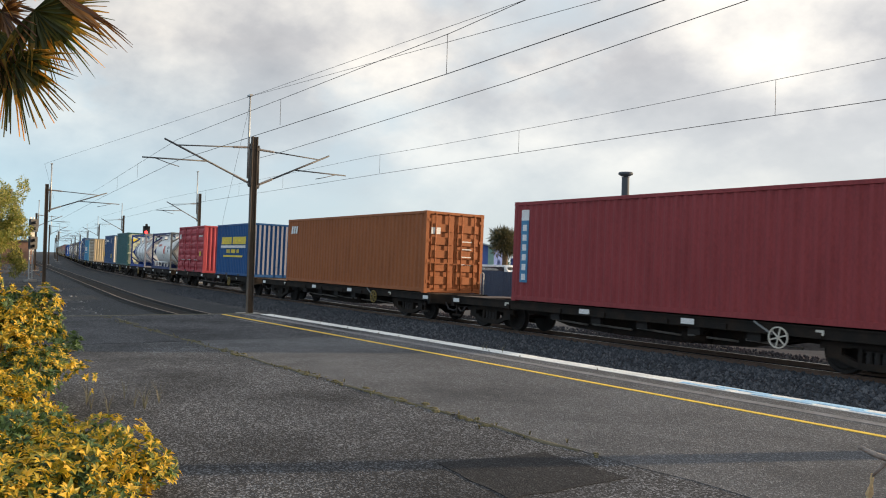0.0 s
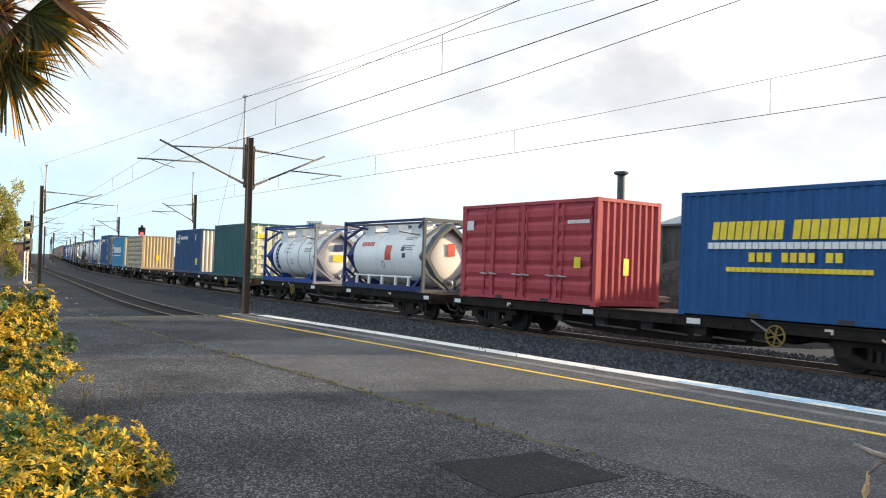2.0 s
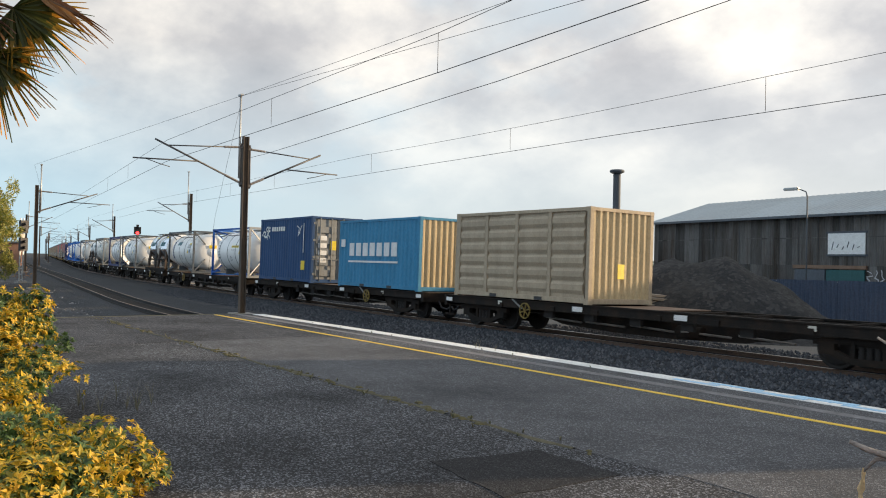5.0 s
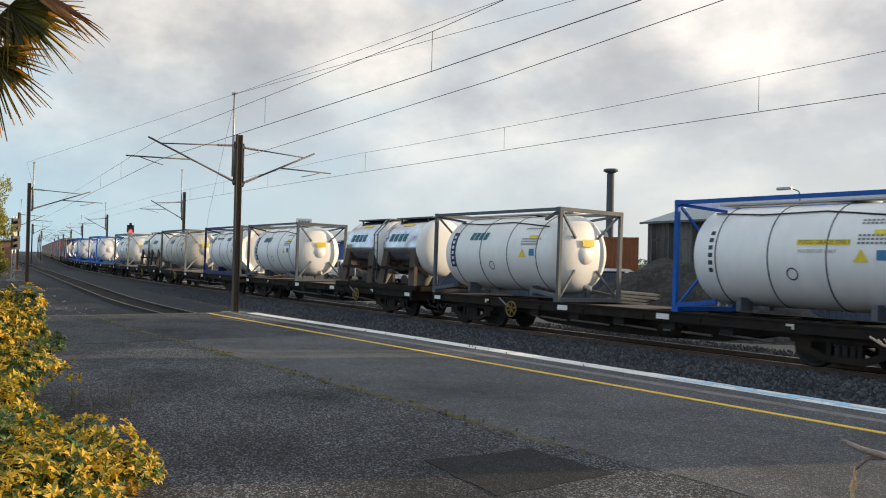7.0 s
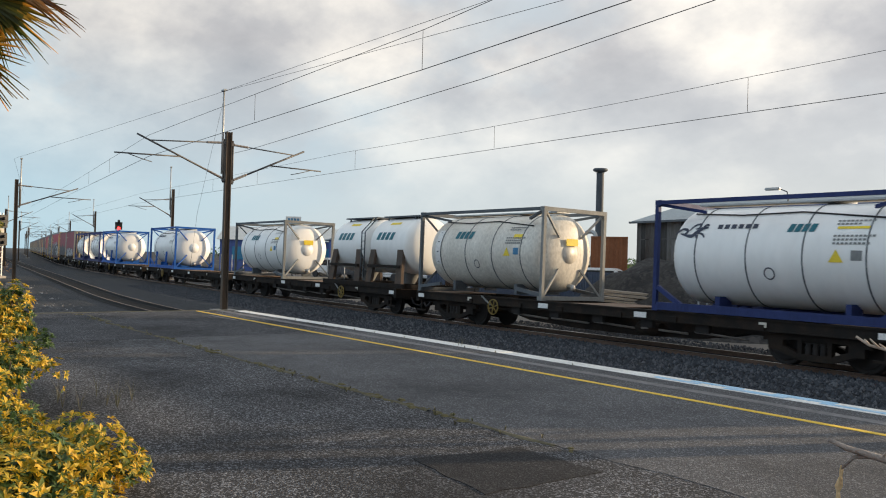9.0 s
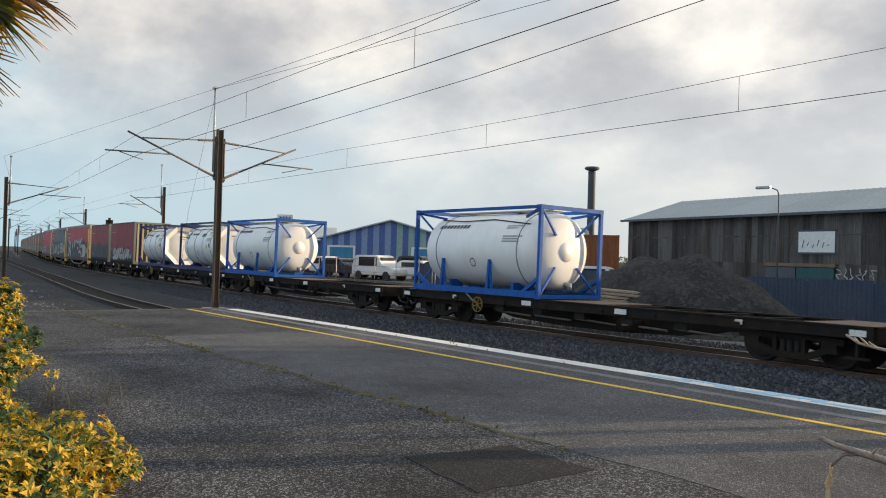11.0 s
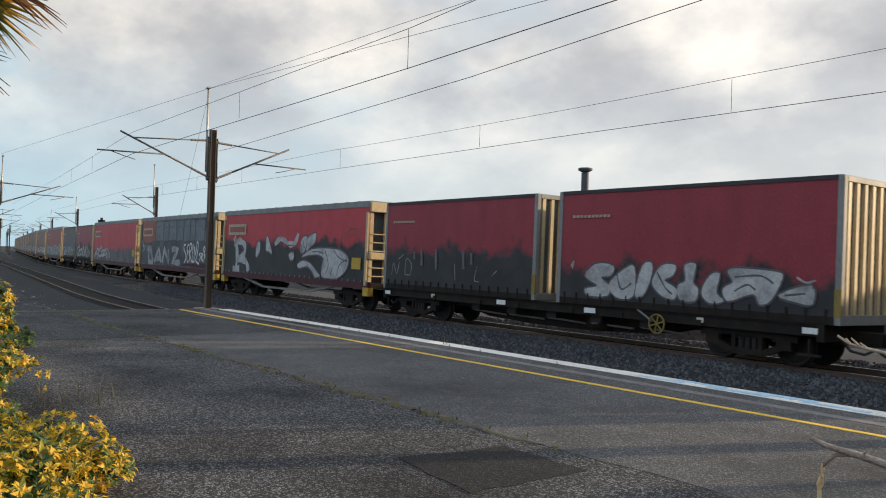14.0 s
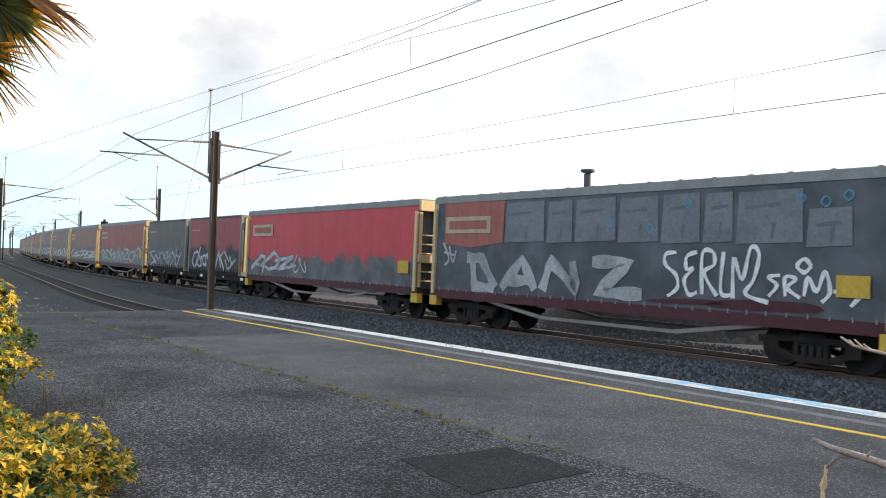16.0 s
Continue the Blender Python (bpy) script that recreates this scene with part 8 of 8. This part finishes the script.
def willow():
    ob = thing("willow_tree", "yellow-green autumn willow tree", "tree", "", pose(-61.5, 7.2, -0.85))
    part("trunk", tube(B(), [(0, 0, 0), (0.1, 0.0, 1.6), (0.0, 0.1, 3.4), (0.2, 0.2, 5.0)], 0.28, 10, 0.1), "bark", ob)
    rng = np.random.default_rng(3)
    cs = []
    for k in range(14):
        a = k * 2.4
        tip = (2.1 * math.cos(a) * (0.6 + 0.4 * rng.random()), 1.7 * math.sin(a) * (0.6 + 0.4 * rng.random()), 3.0 + 3.4 * rng.random())
        part("limb", tube(B(), [(0.05, 0.05, 2.2 + 0.12 * k), (tip[0] * 0.5, tip[1] * 0.5, tip[2] * 0.85), tip], 0.07, 6, 0.02), "bark", ob)
        for _ in range(8):
            q = rng.normal(size=3) * (0.55, 0.55, 0.7)
            cs.append((tip[0] + q[0], tip[1] + q[1], max(0.6, tip[2] + q[2] - 0.3), 0.34))
            cs.append((tip[0] * 1.15 + q[0] * 0.6, tip[1] * 1.15 + q[1] * 0.6, max(0.5, tip[2] - 1.2 - 1.3 * rng.random()), 0.26))
    tagged(leaf_cloud("crown", cs, "willow", ob, 0.22, 130, 8, 0.7, 0.25), kind="stuff")


def yard_palm():
    ob = thing("cabbage_tree", "dark shaggy cabbage tree behind the fence", "tree", "", pose(-47.5, 39.2, -0.4))
    part("trunk", tube(B(), [(0, 0, 0), (0.05, 0, 1.6), (0, 0.05, 3.3)], 0.25, 10, 0.18), "bark", ob)
    rng = np.random.default_rng(7)
    cs = [(0.75 * math.cos(k * 2.4) * rng.random() ** 0.4, 0.75 * math.sin(k * 2.4) * rng.random() ** 0.4, 2.7 + 1.3 * rng.random(), 0.35) for k in range(34)]
    tagged(leaf_cloud("crown", cs, "darkleaf", ob, 0.5, 80, 9, 0.1, 0.09), kind="stuff")


def weeds():
    rng = np.random.default_rng(21)
    ob = thing("weeds", "dry straggling weeds in the platform's cracks", "weeds", kind="stuff")
    spots = [(-8.6 + 0.9 * rng.random(), 1.75 + 0.7 * rng.random(), 0.2) for _ in range(9)] + [(-11.0 + 0.8 * rng.random(), 8.45, 0.14) for _ in range(3)] + [(-18 + 13.5 * rng.random(), 4.6 + 0.08 * rng.normal(), 0.035) for _ in range(60)] + [(-19 + 14 * rng.random(), 8.365, 0.03) for _ in range(9)]
    vs, fs = [], []
    for x, y, h in spots:
        for _ in range(9 if h > 0.1 else 6):
            a, ln = rng.random() * 6.28, h * (0.5 + 0.8 * rng.random())
            d = np.array((math.cos(a), math.sin(a), 0)) * 0.5
            k = len(vs)
            for f, w in ((0, 1), (0.5, 0.8), (1, 0.1)):
                p = np.array((x, y, 0)) + d * ln * f * f + np.array((0, 0, ln * f))
                s = np.array((-d[1], d[0], 0)) * (0.004 if h > 0.1 else 0.016) * w
                vs += [tuple(p - s), tuple(p + s)]
            fs += [(k, k + 1, k + 3, k + 2), (k + 2, k + 3, k + 5, k + 4)]
    raw("weed_blades", vs, fs, "weed", ob)


def twig():
    ob = thing("dead_branch", "bare grey twig with a dry hanging leaf near the camera", "branch", "", pose(0.05, 0.06, 0.005))
    part("stem", tube(B(), [(-0.75, 2.5, 0.75), (-0.98, 2.33, 0.865), (-1.12, 2.22, 0.915), (-1.19, 2.17, 0.935), (-1.225, 2.14, 0.955)], 0.015, 7, 0.006), "twig", ob)
    part("side_twig", tube(B(), [(-1.14, 2.21, 0.918), (-1.18, 2.19, 0.91), (-1.205, 2.175, 0.875)], 0.008, 6, 0.004), "twig", ob)
    part("side_twig", tube(B(), [(-1.12, 2.22, 0.915), (-1.10, 2.21, 0.94)], 0.005, 6, 0.002), "twig", ob)
    vs, fs = [], []
    for k in range(9):
        z = 0.885 - 0.0145 * k
        w = 0.0065 * math.sin(math.pi * (k + 0.7) / 9.5) * (1 + 0.4 * math.sin(k * 2.1))
        x, y = -1.205 - 0.001 * k + 0.002 * math.sin(k), 2.175
        vs += [(x - w, y - w * 0.6, z), (x, y - 0.006, z), (x + w, y + w * 0.6, z)]
    for k in range(8):
        for c in range(2):
            b = k * 3 + c
            fs.append((b, b + 1, b + 4, b + 3))
    raw("dry_leaf", vs, fs, "straw", ob)
    reach = [(-1.217, 2.264, 1.228), (-1.187, 2.278, 1.206), (-1.148, 2.297, 1.196), (-1.10, 2.318, 1.187), (-1.0, 2.36, 1.16), (-0.86, 2.43, 1.02), (-0.75, 2.5, 0.75)]
    part("pale_stalk", tube(B(), reach, 0.0035, 6, 0.007), "drystalk", ob, "pale dry stalk")
    for a, b in (((-1.187, 2.278, 1.206), (-1.197, 2.272, 1.222)), ((-1.165, 2.288, 1.20), (-1.185, 2.278, 1.224)), ((-1.148, 2.297, 1.196), (-1.165, 2.288, 1.212))):
        part("stalk_tip", tube(B(), [a, b], 0.004, 5, 0.002), "drystalk", ob)
    part("lower_stem", tube(B(), [(-0.75, 2.5, 0.75), (-0.5, 2.8, 0.3), (-0.45, 2.9, 0.0)], 0.012, 7, 0.014), "twig", ob)


bush()
PALM = palm_fronds()
willow()
yard_palm()
weeds()
twig()


def unseen_side():
    """An unseen wall, added to close the place behind the camera; it dims some skylight."""
    ob = tagged(part("wall_station", box(B(), -10, 16, -9.4, -9.0, -0.9, 3.4), "brick"), "plain brown brick wall added unseen behind the platform", "wall", kind="structure")
    return ob


unseen_side()


def far_left():
    """Low buildings and scrub at the end of the yard."""
    ob = thing("brick_building", "small brown brick trackside building", "building", "", pose(-146, 21.6, -0.85, 0, 0, -14))
    part("wall", box(B(), -3, 3, -2, 2, 0, 3.6), "brick", ob)
    part("roof", box(B(), -3.3, 3.3, -2.3, 2.3, 3.6, 3.85), "slate", ob)
    for xx in (-1.8, 0.4):
        part("window", box(B(), xx, xx + 1.1, -2.04, -1.98, 1.3, 2.5), "glass_dark", ob)
    part("side_window", box(B(), 2.98, 3.04, -0.8, 0.8, 1.2, 2.5), "glass_dark", ob)
    rng = np.random.default_rng(30)
    ob = thing("scrub", "rusty brown dry scrub beside the loop line", "shrubs", kind="stuff")
    cs = [(-75 - 38 * rng.random(), 6.5 + 6.0 * rng.random(), -0.6 + 0.35 * rng.random(), 0.5) for _ in range(60)]
    leaf_cloud("scrub_twigs", cs, "deadfrond", ob, 0.3, 50, 31, 0.0, 0.12)
    ob = thing("treeline", "dark distant trees along the horizon", "trees", kind="stuff")
    cs = [(-420 + 300 * rng.random(), 130 + 280 * rng.random(), 0.2 + 1.6 * rng.random(), 2.4) for _ in range(260)]
    leaf_cloud("tree_clumps", cs, "bushgreen", ob, 0.8, 80, 32, 0.0, 0.6)


far_left()


# ---------------------------------------------------------------- movement
def motions():
    times = [0.5 * k for k in range(33)]
    for ob, q, z in MOVING:
        walk(ob, [(t, line_pose(q + run(t), z)) for t in times])
    # the palm leans a little in the wind, by these widths at its leaves
    sway = ((0, 0), (1, 0.015), (2, 0.006), (3, -0.04), (4, -0.05), (6.4, -0.045), (7, -0.03), (8, -0.045), (9, -0.10), (11.4, -0.09), (12, -0.165), (13, -0.125), (14, -0.105), (15, -0.06), (16, 0.03))
    walk(PALM, [(t, pose(-5.0, 0.0, 0) @ Matrix.Rotation(d / 2.6, 4, Vector((-0.816, 0.578, 0)))) for t, d in sway])


motions()
